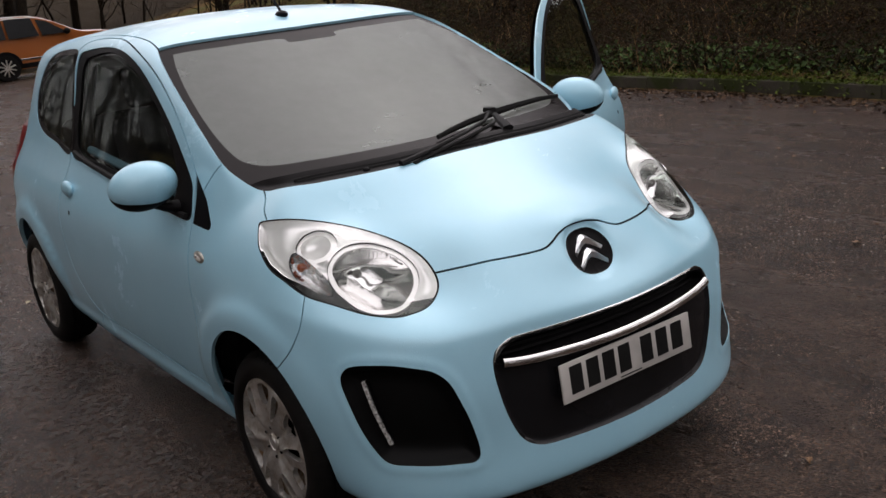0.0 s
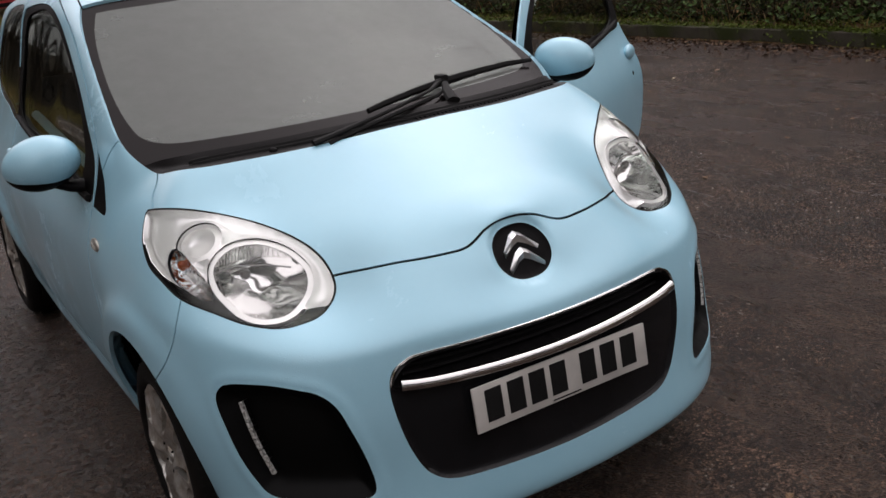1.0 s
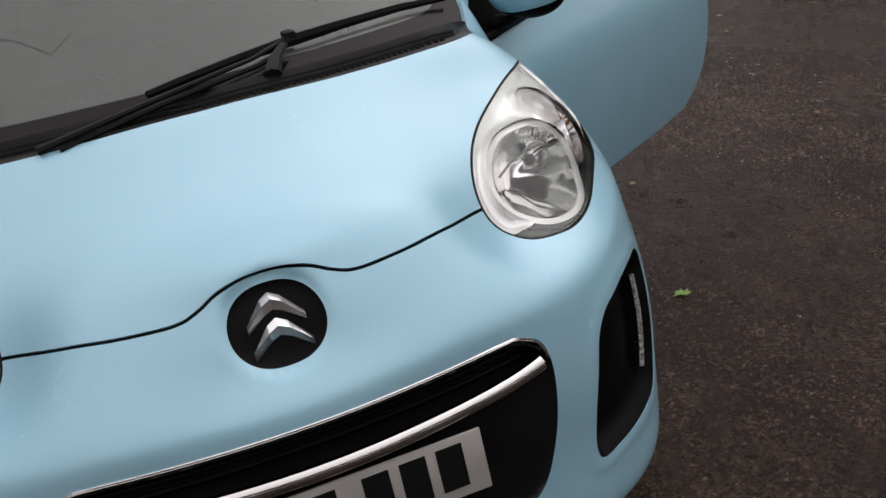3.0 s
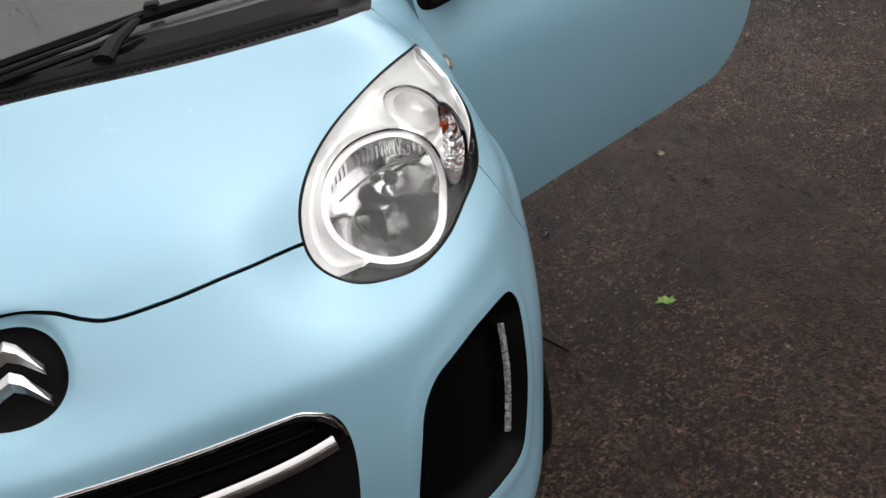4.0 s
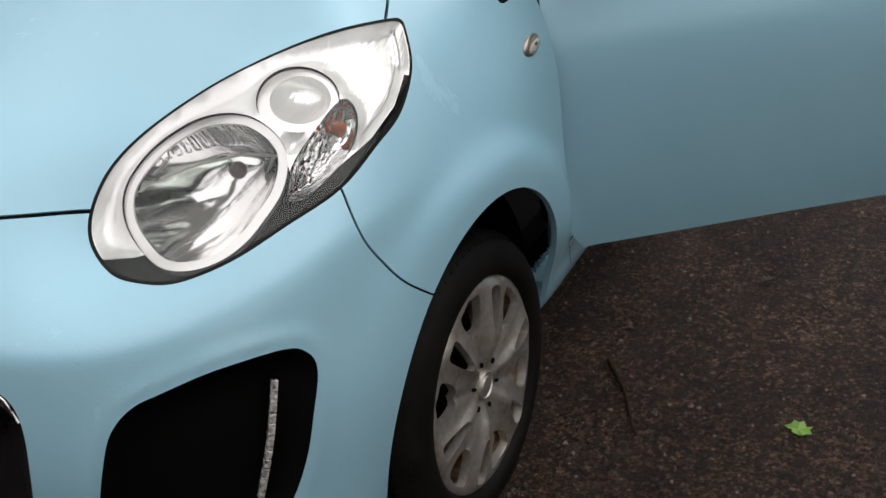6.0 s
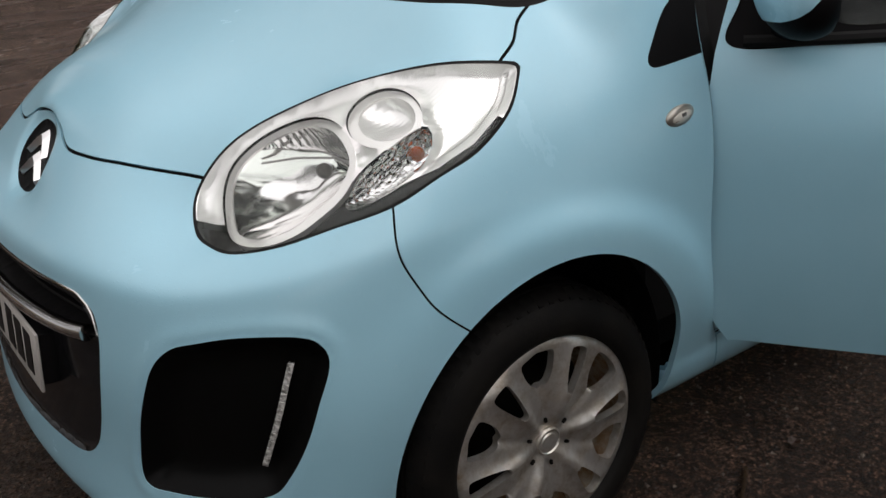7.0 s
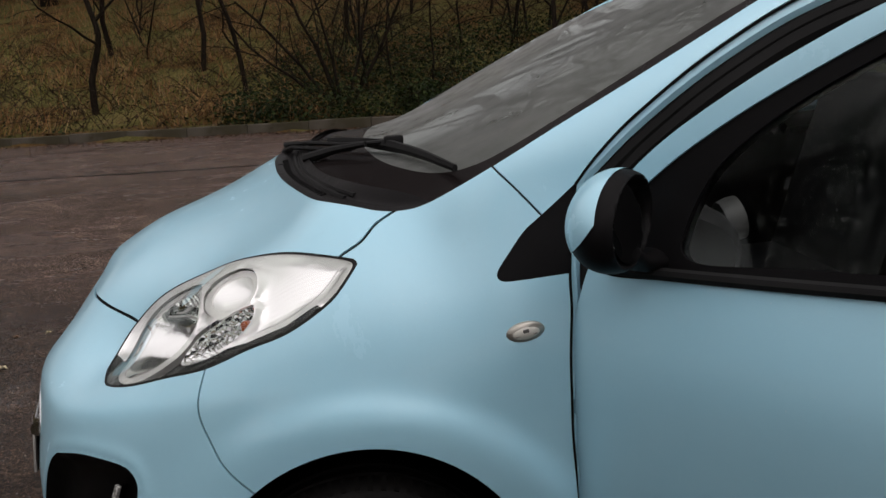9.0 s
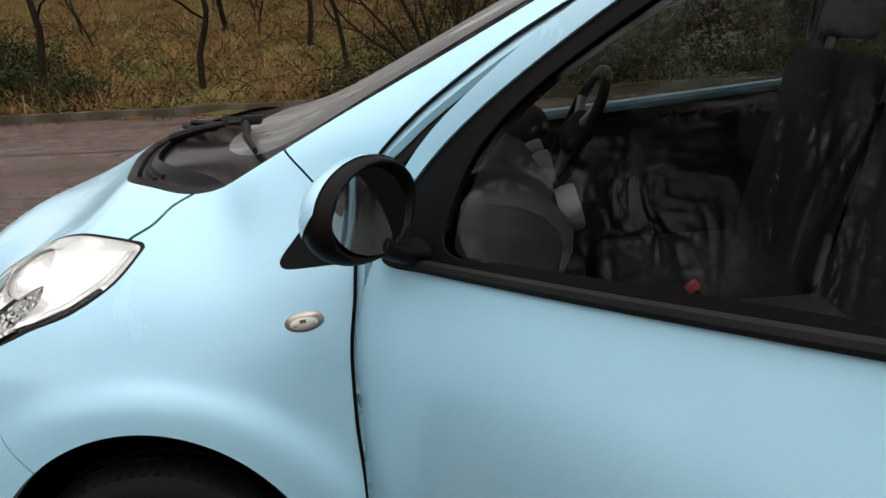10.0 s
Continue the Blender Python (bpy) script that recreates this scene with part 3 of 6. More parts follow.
ARCH = side_ring(0.005, 0.285, 0.312, 0.350, -30, 210)
ARCH_REAR = side_ring(2.34, 0.285, 0.315, 0.340, -30, 210)


def inside(poly, pts):
    """Which 2D points lie inside a closed 2D outline."""
    x, y = pts[:, 0], pts[:, 1]
    hit = np.zeros(len(pts), bool)
    box_ok = (x >= poly[:, 0].min()) & (x <= poly[:, 0].max()) & (y >= poly[:, 1].min()) & (y <= poly[:, 1].max())
    k = np.where(box_ok)[0]
    px, py = x[k], y[k]
    h = np.zeros(len(k), bool)
    for (x0, y0), (x1, y1) in zip(poly, np.roll(poly, -1, 0)):
        if y0 == y1:
            continue
        c = ((y0 > py) != (y1 > py)) & (px < (x1 - x0) * (py - y0) / (y1 - y0) + x0)
        h ^= c
    hit[k] = h
    return hit


class Cut:
    """A half of the skin in triangles, whose edges follow all the outlines."""

    def __init__(self, outlines):
        from mathutils.geometry import delaunay_2d_cdt
        self.poly = {}
        for k, v in outlines.items():
            v = to_chart(v)
            w = []
            for a, b in zip(v, np.roll(v, -1, 0)):
                m = max(1, int(np.ceil(np.linalg.norm(b - a) / 0.006)))
                w += [a + (b - a) * j / m for j in range(m)]
            self.poly[k] = np.array(w)
        g = []
        for hh, test in ((0.0052, lambda p: p[:, 1] < 0.40), (0.019, lambda p: p[:, 1] >= 0.40)):
            uu, vv = np.meshgrid(np.arange(0, 1.95, hh), np.arange(-1.95, 1.95, hh * 0.87))
            uu = uu + np.where((np.arange(uu.shape[0]) % 2)[:, None] == 1, hh / 2, 0)
            q = np.stack([uu.ravel(), vv.ravel()], 1)
            q = q[((q**2).sum(1) < 1.9**2) & (q[:, 0] > hh * 0.4)]
            s = on_skin(q)
            g.append(q[test(s) & (s[:, 2] > 0.12)])
        q = np.concatenate(g)
        edge = np.concatenate(list(self.poly.values()))
        keep = np.ones(len(q), bool)
        cell = {}
        for e in edge:
            cell.setdefault((int(e[0] // 0.01), int(e[1] // 0.01)), []).append(e)
        for k, p in enumerate(q):
            i, j = int(p[0] // 0.01), int(p[1] // 0.01)
            for a in (-1, 0, 1):
                for b in (-1, 0, 1):
                    for e in cell.get((i + a, j + b), ()):
                        if (e[0] - p[0]) ** 2 + (e[1] - p[1]) ** 2 < 0.0028**2:
                            keep[k] = False
        q = q[keep]
        spine = np.stack([np.zeros(420), np.linspace(-1.9, 1.9, 420)], 1)
        pts = [tuple(v) for v in np.concatenate([q, spine])]
        lines = [(len(q) + k, len(q) + k + 1) for k in range(419)]
        for v in self.poly.values():
            b = len(pts)
            pts += [tuple(p) for p in v]
            lines += [(b + k, b + (k + 1) % len(v)) for k in range(len(v))]
        vs, _, fs, *_ = delaunay_2d_cdt([Vector(p) for p in pts], lines, [], 0, 1e-5)
        uv = np.array([tuple(v) for v in vs])
        uv[np.abs(uv[:, 0]) < 2e-5, 0] = 0.0
        tri = np.array([f for f in fs if len(f) == 3])
        mid = uv[tri].mean(1)
        ok = (mid[:, 0] > 0) & ((mid**2).sum(1) < 1.9**2)
        tri, mid = tri[ok], mid[ok]
        self.p = on_skin(uv)
        self.p[uv[:, 0] == 0.0, 0] = 0.0
        self.n = skin_normal(self.p)
        a, b, c = (self.p[tri[:, k]] for k in range(3))
        flip = (np.cross(b - a, c - a) * self.n[tri[:, 0]]).sum(1) < 0
        tri[flip] = tri[flip][:, ::-1]
        self.tri, self.mid = tri, mid
        self.in_ = {k: inside(v, mid) for k, v in self.poly.items()}

    def islands(self, free):
        """Numbers the connected pieces of the triangles marked free."""
        ids = np.where(free)[0]
        by = {}
        for t in ids:
            a, b, c = self.tri[t]
            for e in ((a, b), (b, c), (c, a)):
                by.setdefault((min(e), max(e)), []).append(t)
        near = {t: [] for t in ids}
        for ts in by.values():
            if len(ts) == 2:
                near[ts[0]].append(ts[1])
                near[ts[1]].append(ts[0])
        mark = np.full(len(self.tri), -1)
        k = 0
        for t in ids:
            if mark[t] < 0:
                stack = [t]
                mark[t] = k
                while stack:
                    for o in near[stack.pop()]:
                        if mark[o] < 0:
                            mark[o] = k
                            stack.append(o)
                k += 1
        return mark

    def at(self, mark, point):
        """The number of the piece nearest to a place."""
        ok = np.where(mark >= 0)[0]
        c = self.p[self.tri[ok]].mean(1)
        return mark[ok[np.argmin(((c - np.array(point)) ** 2).sum(1))]]

    def sheet(self, name, which, material, sides="LR", depth=0.0, soft=0.0, lip=0.012, bend=None, ridge=None):
        """A mesh of the chosen triangles: depth sinks it under the skin, softly from its edge on; lip folds its edge inwards; bend gives it one even curve of normals; ridge raises a soft welt round an outline."""
        tri = self.tri[which]
        used, inv = np.unique(tri, return_inverse=True)
        tri = inv.reshape(-1, 3)
        p, n = self.p[used].copy(), self.n[used].copy()
        count = {}
        for t in tri:
            for e in ((t[0], t[1]), (t[1], t[2]), (t[2], t[0])):
                key = (min(e), max(e))
                count[key] = None if key in count else e
        if bend:
            n = np.stack([bend * p[:, 0], -0.432 - 0.10 * (p[:, 1] - 0.4), np.full(len(p), 0.90)], 1)
            n /= np.linalg.norm(n, axis=1, keepdims=True)
        for loop, high, off, wide in ridge or ():
            near = np.where(((p > loop.min(0) - 0.08) & (p < loop.max(0) + 0.08)).all(1))[0]
            gap = p[near][:, None] - loop[None]
            d = np.sqrt((gap**2).sum(-1))
            k = d.argmin(1)
            d = d[np.arange(len(near)), k]
            way = gap[np.arange(len(near)), k] / (d[:, None] + 1e-6)
            e = high * np.exp(-(((d - off) / wide) ** 2))
            slope = -2 * (d - off) / wide**2 * e * np.clip(d / 0.004, 0, 1)
            p[near] += n[near] * e[:, None]
            n[near] -= way * slope[:, None]
            n /= np.linalg.norm(n, axis=1, keepdims=True)
        rim = [e for e in count.values() if e and not (p[e[0]][0] == 0.0 and p[e[1]][0] == 0.0)]
        plain = True
        if depth:
            if soft:
                border = p[sorted({k for e in rim for k in e})]
                far = np.full(len(p), 1e9)
                for chunk in np.array_split(border, max(1, len(border) // 60)):
                    far = np.minimum(far, np.sqrt(((p[:, None] - chunk[None]) ** 2).sum(-1)).min(1))
                p = p - n * (depth * (1 - np.exp(-((far / soft) ** 1.5))))[:, None]
                plain = False
            else:
                p = p - n * depth
        verts, faces, normals = [], [], []
        for side in sides:
            s = np.array((1, 1, 1)) if side == "L" else np.array((-1, 1, 1))
            b = len(verts)
            verts += list(p * s)
            normals += list(n * s)
            faces += [tuple(b + t) if side == "L" else tuple(b + t[::-1]) for t in tri]
            if lip:
                ids = sorted({k for e in rim for k in e})
                row = {k: len(verts) + j for j, k in enumerate(ids)}
                out = {}
                for a, c in rim:
                    w = np.cross(p[c] - p[a], n[a])
                    for k in (a, c):
                        out[k] = out.get(k, 0) + w
                low = len(ids)
                for d in (0.0, lip):
                    verts += [(p[k] - n[k] * d) * s for k in ids]
                    normals += [out[k] / (np.linalg.norm(out[k]) + 1e-9) * s for k in ids]
                for a, c in rim:
                    q = (row[c], row[a], row[a] + low, row[c] + low)
                    faces.append(q if side == "L" else q[::-1])
        if plain:
            me = mesh(name, verts, faces, material, True, normals)
        else:
            me = mesh(name, verts, faces, material, True)
        return me


CREST = [seam([(x, -0.66 + 0.3 * x * x, 0.663 + dz + 0.9 * max(x - 0.52, 0) ** 2) for x in (-0.02, 0.1, 0.2, 0.3, 0.4, 0.5, 0.56, 0.62)], 0.010) for dz in (-0.022, 0.0, 0.022)]
OUTLINES = dict(crest_low=CREST[0], crest=CREST[1], crest_high=CREST[2], lamp=LAMP, lamp_gap=LAMP_GAP, lamp_in=LAMP_IN, bulb=BULB, bulb_ring=BULB_RING, small=SMALL, small_ring=SMALL_RING, flash=FLASH, fog=FOG, emblem=EMBLEM, grille=GRILLE, slot=SLOT, screen=SCREEN, cowl=COWL, glaze=GLAZE, sail=SAIL,
                door_win=DOOR_WIN, door_pane=DOOR_PANE, quarter=QUARTER, quarter_pane=QUARTER_PANE, tail=TAIL, door_gap=DOOR_GAP, arch=ARCH, arch_rear=ARCH_REAR, **SEAMS)
cut = Cut(OUTLINES)
IN = cut.in_
holes = IN["lamp"] | IN["fog"] | IN["emblem"] | IN["grille"] | IN["screen"] | IN["sail"] | IN["door_win"] | IN["quarter"] | IN["tail"] | IN["door_gap"] | IN["arch"] | IN["arch_rear"]
for name_ in SEAMS:
    holes = holes | IN[name_]
under = cut.p[cut.tri].mean(1)[:, 2] < 0.172
mark = cut.islands(~holes & ~under)
piece = {k: mark == cut.at(mark, p) for k, p in dict(bonnet=(0.1, -0.2, 0.97), wing=(0.815, 0.3, 0.7), bumper=(0.3, -0.63, 0.67), door=(0.815, 1.0, 0.6), shell=(0.1, 1.4, 1.47), sill=(0.775, 1.0, 0.25)).items()}

# ---- the light blue car ----
INSERT = make_plastic("black_insert_plastic", (0.003, 0.003, 0.003), 0.36, strength=0.03)
GAP_GREY = make_plastic("lamp_housing_grey", (0.010, 0.009, 0.0088), 0.20, strength=0.05)
GROOVE = Mat("bezel_groove_grey", (0.30, 0.29, 0.28), 0.35, 0.4).m
CAP_GREY = Mat("bulb_cap_grey", (0.10, 0.09, 0.085), 0.35, 0.3).m
car = thing("car", "light blue three-door hatchback with its front passenger door open", "car")
part("bonnet", cut.sheet("bonnet", piece["bonnet"], PAINT), PAINT, car)
bumper = part("front_bumper", cut.sheet("front_bumper", piece["bumper"], PAINT, lip=0.02, ridge=[(FOG, 0.0025, 0.014, 0.016)]), PAINT, car)
part("body_shell", cut.sheet("body_shell", piece["shell"], PAINT, lip=0.018), PAINT, car)
part("underbody", cut.sheet("underbody", under & ~IN["arch"] & ~IN["arch_rear"], DARK, lip=0.0), DARK, car)
# Near-black sheets sunk into the panel gaps stand in for their shade.
for name_ in (*SEAMS, "door_gap"):
    for side in "LR" if name_ not in ("bonnet_front",) else ("LR",):
        part("shut_line", cut.sheet("shut_line", IN[name_] & ~IN["screen"] & ~IN["arch"] & ~IN["lamp"], DARK, side, depth=0.005, lip=0.0), DARK, car)
grille = part("grille_panel", cut.sheet("grille_panel", IN["grille"] & ~IN["slot"], GLOSS_BLACK, depth=0.010, soft=0.006, lip=0.0), GLOSS_BLACK, car, "gloss black lower grille panel")
part("grille_slot", cut.sheet("grille_slot", IN["slot"], BLACK, depth=0.05, soft=0.008, lip=0.0), BLACK, grille)
part("emblem_disc", cut.sheet("emblem_disc", IN["emblem"], BLACK, depth=0.004, soft=0.004, lip=0.012), BLACK, car, "black round badge recess")
screen_rest = IN["screen"] & ~IN["glaze"] & ~IN["cowl"]
pane = part("windscreen", cut.sheet("windscreen", IN["screen"] & ~IN["cowl"] & IN["glaze"], WINDSCREEN, depth=0.011, lip=0.0, bend=0.28), WINDSCREEN, car, "wet curved windscreen glass")
pane.visible_shadow = False
part("windscreen_border", cut.sheet("windscreen_border", screen_rest, FRIT, depth=0.011, lip=0.006, bend=0.28), FRIT, pane, "black printed glass border")
cowl = part("cowl_panel", cut.sheet("cowl_panel", IN["screen"] & IN["cowl"], COWL_GREY, depth=0.020, soft=0.030, lip=0.0), COWL_GREY, car, "weathered grey plastic scuttle panel")


def chevron(name, z, parent, material):
    """A bent bar with a raised ridge."""
    bm = bmesh.new()
    prof = []
    for x, dz, w in ((-0.046, -0.023, 0.006), (-0.016, 0.003, 0.012), (0.0, 0.010, 0.013), (0.016, 0.003, 0.012), (0.046, -0.023, 0.006)):
        c = np.array((x, -0.5, z + dz))
        prof.append((c, w))
    rows = []
    for c, w in prof:
        pts = settle(np.array([c + (0, 0, w), c, c - (0, 0, w)]))
        n = skin_normal(pts)
        rows.append([bm.verts.new(pts[0] - n[0] * 0.003), bm.verts.new(pts[1] + n[1] * 0.007), bm.verts.new(pts[2] - n[2] * 0.003)])
    for a, b in zip(rows, rows[1:]):
        bm.faces.new((a[0], a[1], b[1], b[0]))
        bm.faces.new((a[1], a[2], b[2], b[1]))
    for r in (rows[0], rows[-1]):
        bm.faces.new(r)
    bmesh.ops.recalc_face_normals(bm, faces=bm.faces)
    ob = part(name, bm, material, parent, "chrome bent bar")
    ob.data.shade_flat()


BADGE = Mat("badge_chrome", (0.88, 0.88, 0.88), 0.34, 1.0).m
for z in (0.779, 0.741):
    chevron("badge_bar", z, car, BADGE)


def skin_path(points, lift=0.0, step=0.02):
    c = settle(spline(points, False, step))
    return c + skin_normal(c) * lift


bm = bmesh.new()
bar = skin_path([(-0.408, -0.64, 0.570), (-0.30, -0.65, 0.560), (0, -0.67, 0.552), (0.30, -0.65, 0.560), (0.408, -0.64, 0.570)], 0.004)
tube(bm, bar, 0.0145, 12, 1.0)
part("grille_bar", bm, CHROME, grille, "chrome grille bar")
bm = bmesh.new()
tube(bm, skin_path([(-0.43, -0.634, 0.57), (-0.415, -0.634, 0.602), (-0.385, -0.634, 0.622), (-0.325, -0.640, 0.630), (0, -0.659, 0.627), (0.325, -0.640, 0.630), (0.385, -0.634, 0.622), (0.415, -0.634, 0.602), (0.43, -0.634, 0.57)], 0.0), 0.0028, 8)
part("grille_trim", bm, CHROME, grille, "thin chrome edge strip")
for z in (0.585, 0.602):
    bm = bmesh.new()
    tube(bm, skin_path([(-0.39, -0.634, z), (0, -0.659, z), (0.39, -0.634, z)], -0.030), 0.004, 6)
    part("grille_slat", bm, BLACK, grille)

# Number plate: characters stand as plain bars.
plate_at = Matrix.Translation((0.0, -0.691, 0.472)) @ Euler((radians(-6), 0, 0)).to_matrix().to_4x4()
bm = box(bmesh.new(), (0.52, 0.006, 0.111), plate_at, 0.0025, 2)
plate = part("number_plate", bm, PLATE, car, "white front number plate with plain black bars")
for k, x in enumerate((-0.205, -0.142, -0.080, -0.018, 0.072, 0.136, 0.200)):
    bm = box(bmesh.new(), (0.046, 0.002, 0.079), plate_at @ Matrix.Translation((x, -0.0036, 0.003)), 0.0006, 1)
    part("plate_bar", bm, INK, plate)
bm = box(bmesh.new(), (0.085, 0.0015, 0.0035), plate_at @ Matrix.Translation((0.0, -0.0034, -0.048)))
part("plate_bar", bm, INK, plate)
bm = box(bmesh.new(), (0.50, 0.040, 0.10), plate_at @ Matrix.Translation((0, 0.024, 0)), 0.01)
part("plate_mount", bm, GLOSS_BLACK, plate)


def mirrored(data, name, material):
    """A bmesh's copy for the other side."""
    me = bpy.data.meshes.new(name)
    b = data.copy()
    for v in b.verts:
        v.co.x = -v.co.x
    bmesh.ops.reverse_faces(b, faces=b.faces)
    b.to_mesh(me)
    b.free()
    me.materials.append(material)
    me.shade_smooth()
    me.set_sharp_from_angle(angle=radians(38))
    return me


def both(name, bm, material, parents, label=""):
    """The same part on the left and on the right."""
    me = mirrored(bm, name, material)
    a = part(name, bm, material, parents["L"], label)
    b = new(name, me)
    b.parent = parents["R"]
    tagged(b, label)
    return {"L": a, "R": b}


def centre_of(which):
    p = cut.p[cut.tri[which]].reshape(-1, 3)
    c = settle(p.mean(0)[None])[0]
    return Vector(c), Vector(skin_normal(c[None])[0])


def bowl(name, which, material, depth, side, power=2.0, axis=(-0.10, 0.93, -0.34)):
    """A dished reflector over the chosen triangles, sunk along the lamp's axis."""
    tri = cut.tri[which]
    used, inv = np.unique(tri, return_inverse=True)
    tri = inv.reshape(-1, 3)
    p, n = cut.p[used], cut.n[used]
    count = {}
    for t in tri:
        for e in ((t[0], t[1]), (t[1], t[2]), (t[2], t[0])):
            key = (min(e), max(e))
            count[key] = key not in count
    rim = sorted({k for key, one in count.items() if one for k in key})
    far = np.sqrt(((p[:, None] - p[rim][None]) ** 2).sum(-1)).min(1)
    far = far / far.max()
    q = p - n * 0.010 + np.outer(depth * (1 - (1 - far) ** power), axis)
    s = np.array((1, 1, 1)) if side == "L" else np.array((-1, 1, 1))
    return mesh(name, q * s, tri if side == "L" else tri[:, ::-1], material)


def fluted(name, scale, strength, low=None, rough=0.08, metal=1.0):
    """Bright lamp metal with pressed ribs, above the height low where that is given."""
    p = Mat(name, (0.90, 0.885, 0.875), rough, metal)
    w = p.n.new("ShaderNodeTexWave")
    w.wave_type, w.bands_direction, w.wave_profile = "BANDS", "X", "SIN"
    w.inputs["Scale"].default_value, w.inputs["Distortion"].default_value = scale, 0.6
    p.l.new(p.coord((1.0, -0.5, 0.2)), w.inputs["Vector"])
    h = w.outputs["Fac"]
    if low:
        xyz = p.n.new("ShaderNodeSeparateXYZ")
        p.l.new(p.coord(), xyz.inputs[0])
        h = p.mix(p.ramp(xyz.outputs[2], (low, 0.0), (low + 0.004, 1.0)), (0, 0, 0), h)
    n1 = p.bump(h, strength, 0.002)
    p.bump(p.noise(60, 4, 0.6), 0.03, 0.002, n1)
    return p.m


FLUTED_MAIN, FLUTED_EDGE, FACETED = fluted("ribbed_reflector", 38, 0.8, 0.820), fluted("ribbed_bezel", 56, 0.09, None, 0.20, 0.6), Mat("faceted_reflector", (0.86, 0.85, 0.84), 0.07, 1.0)
FACETED.bump(FACETED.cells(85), 0.55, 0.006)
FACETED = FACETED.m
for side in "LR":
    sx = 1 if side == "L" else -1
    wing = part("front_wing", cut.sheet("front_wing", piece["wing"], PAINT, side), PAINT, car)
    part("sill", cut.sheet("sill", piece["sill"], PAINT, side), PAINT, car, "light blue sill under the door")
    part("sail_trim", cut.sheet("sail_trim", IN["sail"] & ~IN["door_gap"], BLACK, side, depth=0.002, lip=0.012), BLACK, wing, "black plastic corner trim")
    lamp = part("headlight", cut.sheet("headlight", IN["lamp"] & ~IN["lamp_in"], RUBBER, side, depth=0.004, soft=0.003, lip=0.03), RUBBER, car, "teardrop headlight with chrome reflectors")
    rings = IN["bulb"] | IN["small_ring"]
    bezel = IN["lamp_in"] & ~rings & ~IN["flash"]
    low_edge = bezel & IN["lamp_gap"]
    part("bezel", cut.sheet("bezel", bezel & ~low_edge, FLUTED_EDGE, side, depth=0.015, soft=0.010, lip=0.0), FLUTED_EDGE, lamp, "ribbed bright lamp bezel")
    gaps = cut.islands(low_edge)
    for k in range(gaps.max() + 1):
        if (gaps == k).sum() > 25:
            part("bezel_gap", cut.sheet("bezel_gap", gaps == k, GAP_GREY, side, depth=0.020, lip=0.0), GAP_GREY, lamp, "dark lamp housing under the bezel")
    part("reflector_ring", cut.sheet("reflector_ring", rings & ~IN["bulb_ring"] & ~IN["small"] & IN["lamp_in"] & ~IN["flash"], SATIN, side, depth=0.006, lip=0.022), SATIN, lamp, "bright silver ring round the reflectors")
    part("main_reflector", bowl("main_reflector", IN["bulb_ring"], FLUTED_MAIN, 0.085, side, 2.0), FLUTED_MAIN, lamp)
    part("side_reflector", bowl("side_reflector", IN["small"], FLUTED_EDGE, 0.030, side, 2.0), FLUTED_EDGE, lamp)
    part("indicator_reflector", bowl("indicator_reflector", IN["flash"], FACETED, 0.035, side, 2.0), FACETED, lamp)
    shelf = np.array([(0.500, -0.345, 0.815), (0.545, -0.305, 0.824), (0.600, -0.265, 0.827), (0.652, -0.255, 0.822)]) + np.array((0, 0.016, -0.012))
    bm = tube(bmesh.new(), shelf * np.array((sx, 1, 1)), 0.0035, 6, 0.5)
    part("reflector_shelf", bm, GROOVE, lamp)
    for nm, zone, size, sink, mat in (("bulb_cap", "bulb_ring", (0.013, 0.013, 0.014), 0.034, CAP_GREY), ("indicator_bulb", "flash", (0.012, 0.012, 0.018), 0.028, AMBER)):
        c, nn = centre_of(IN[zone])
        if nm == "bulb_cap":
            c = c + Vector((0.02, 0.045, 0.022))
        if nm == "indicator_bulb":
            c = c + Vector((0.006, 0.048, 0.024))
        c, nn = Vector((c.x * sx, c.y, c.z)), Vector((nn.x * sx, nn.y, nn.z))
        bm = ball(bmesh.new(), size, Matrix.Translation(c - nn * sink) @ nn.to_track_quat("Z", "Y").to_matrix().to_4x4(), 16, 10)
        part(nm, bm, mat, lamp)
    for d in (0.018, 0.027):
        line = shrink(LAMP, d)
        keep = [k for k in range(len(line)) if -0.17 < line[k][1] < 0.02 and k < len(line) * 0.4]
        g = line[keep] - skin_normal(line[keep]) * 0.0075
        bm = tube(bmesh.new(), g * np.array((sx, 1, 1)), 0.0007, 5)
        part("bezel_groove", bm, GROOVE, lamp)
    lens = part("lens", cut.sheet("lens", IN["lamp_in"], LENS, side, depth=0.001, lip=0.0), LENS, lamp, "clear lamp lens")
    lens.visible_shadow = False
    fog = part("bumper_insert", cut.sheet("bumper_insert", IN["fog"], INSERT, side, depth=0.036, soft=0.020, lip=0.0), INSERT, bumper, "black bumper insert with light strip")
    quarter = part("quarter_window", cut.sheet("quarter_window", IN["quarter"] & ~IN["quarter_pane"], FRIT, side, depth=0.002, lip=0.012), FRIT, car, "dark rear quarter window")
    g = part("pane", cut.sheet("pane", IN["quarter_pane"], SIDE_GLASS, side, depth=0.003, lip=0.0), SIDE_GLASS, quarter)
    g.visible_shadow = False
    part("tail_lamp", cut.sheet("tail_lamp", IN["tail"], Mat("red_lamp", (0.20, 0.012, 0.010), 0.12).m, side, depth=-0.03, soft=0.03, lip=0.0), PAINT, car, "dark red rear lamp")

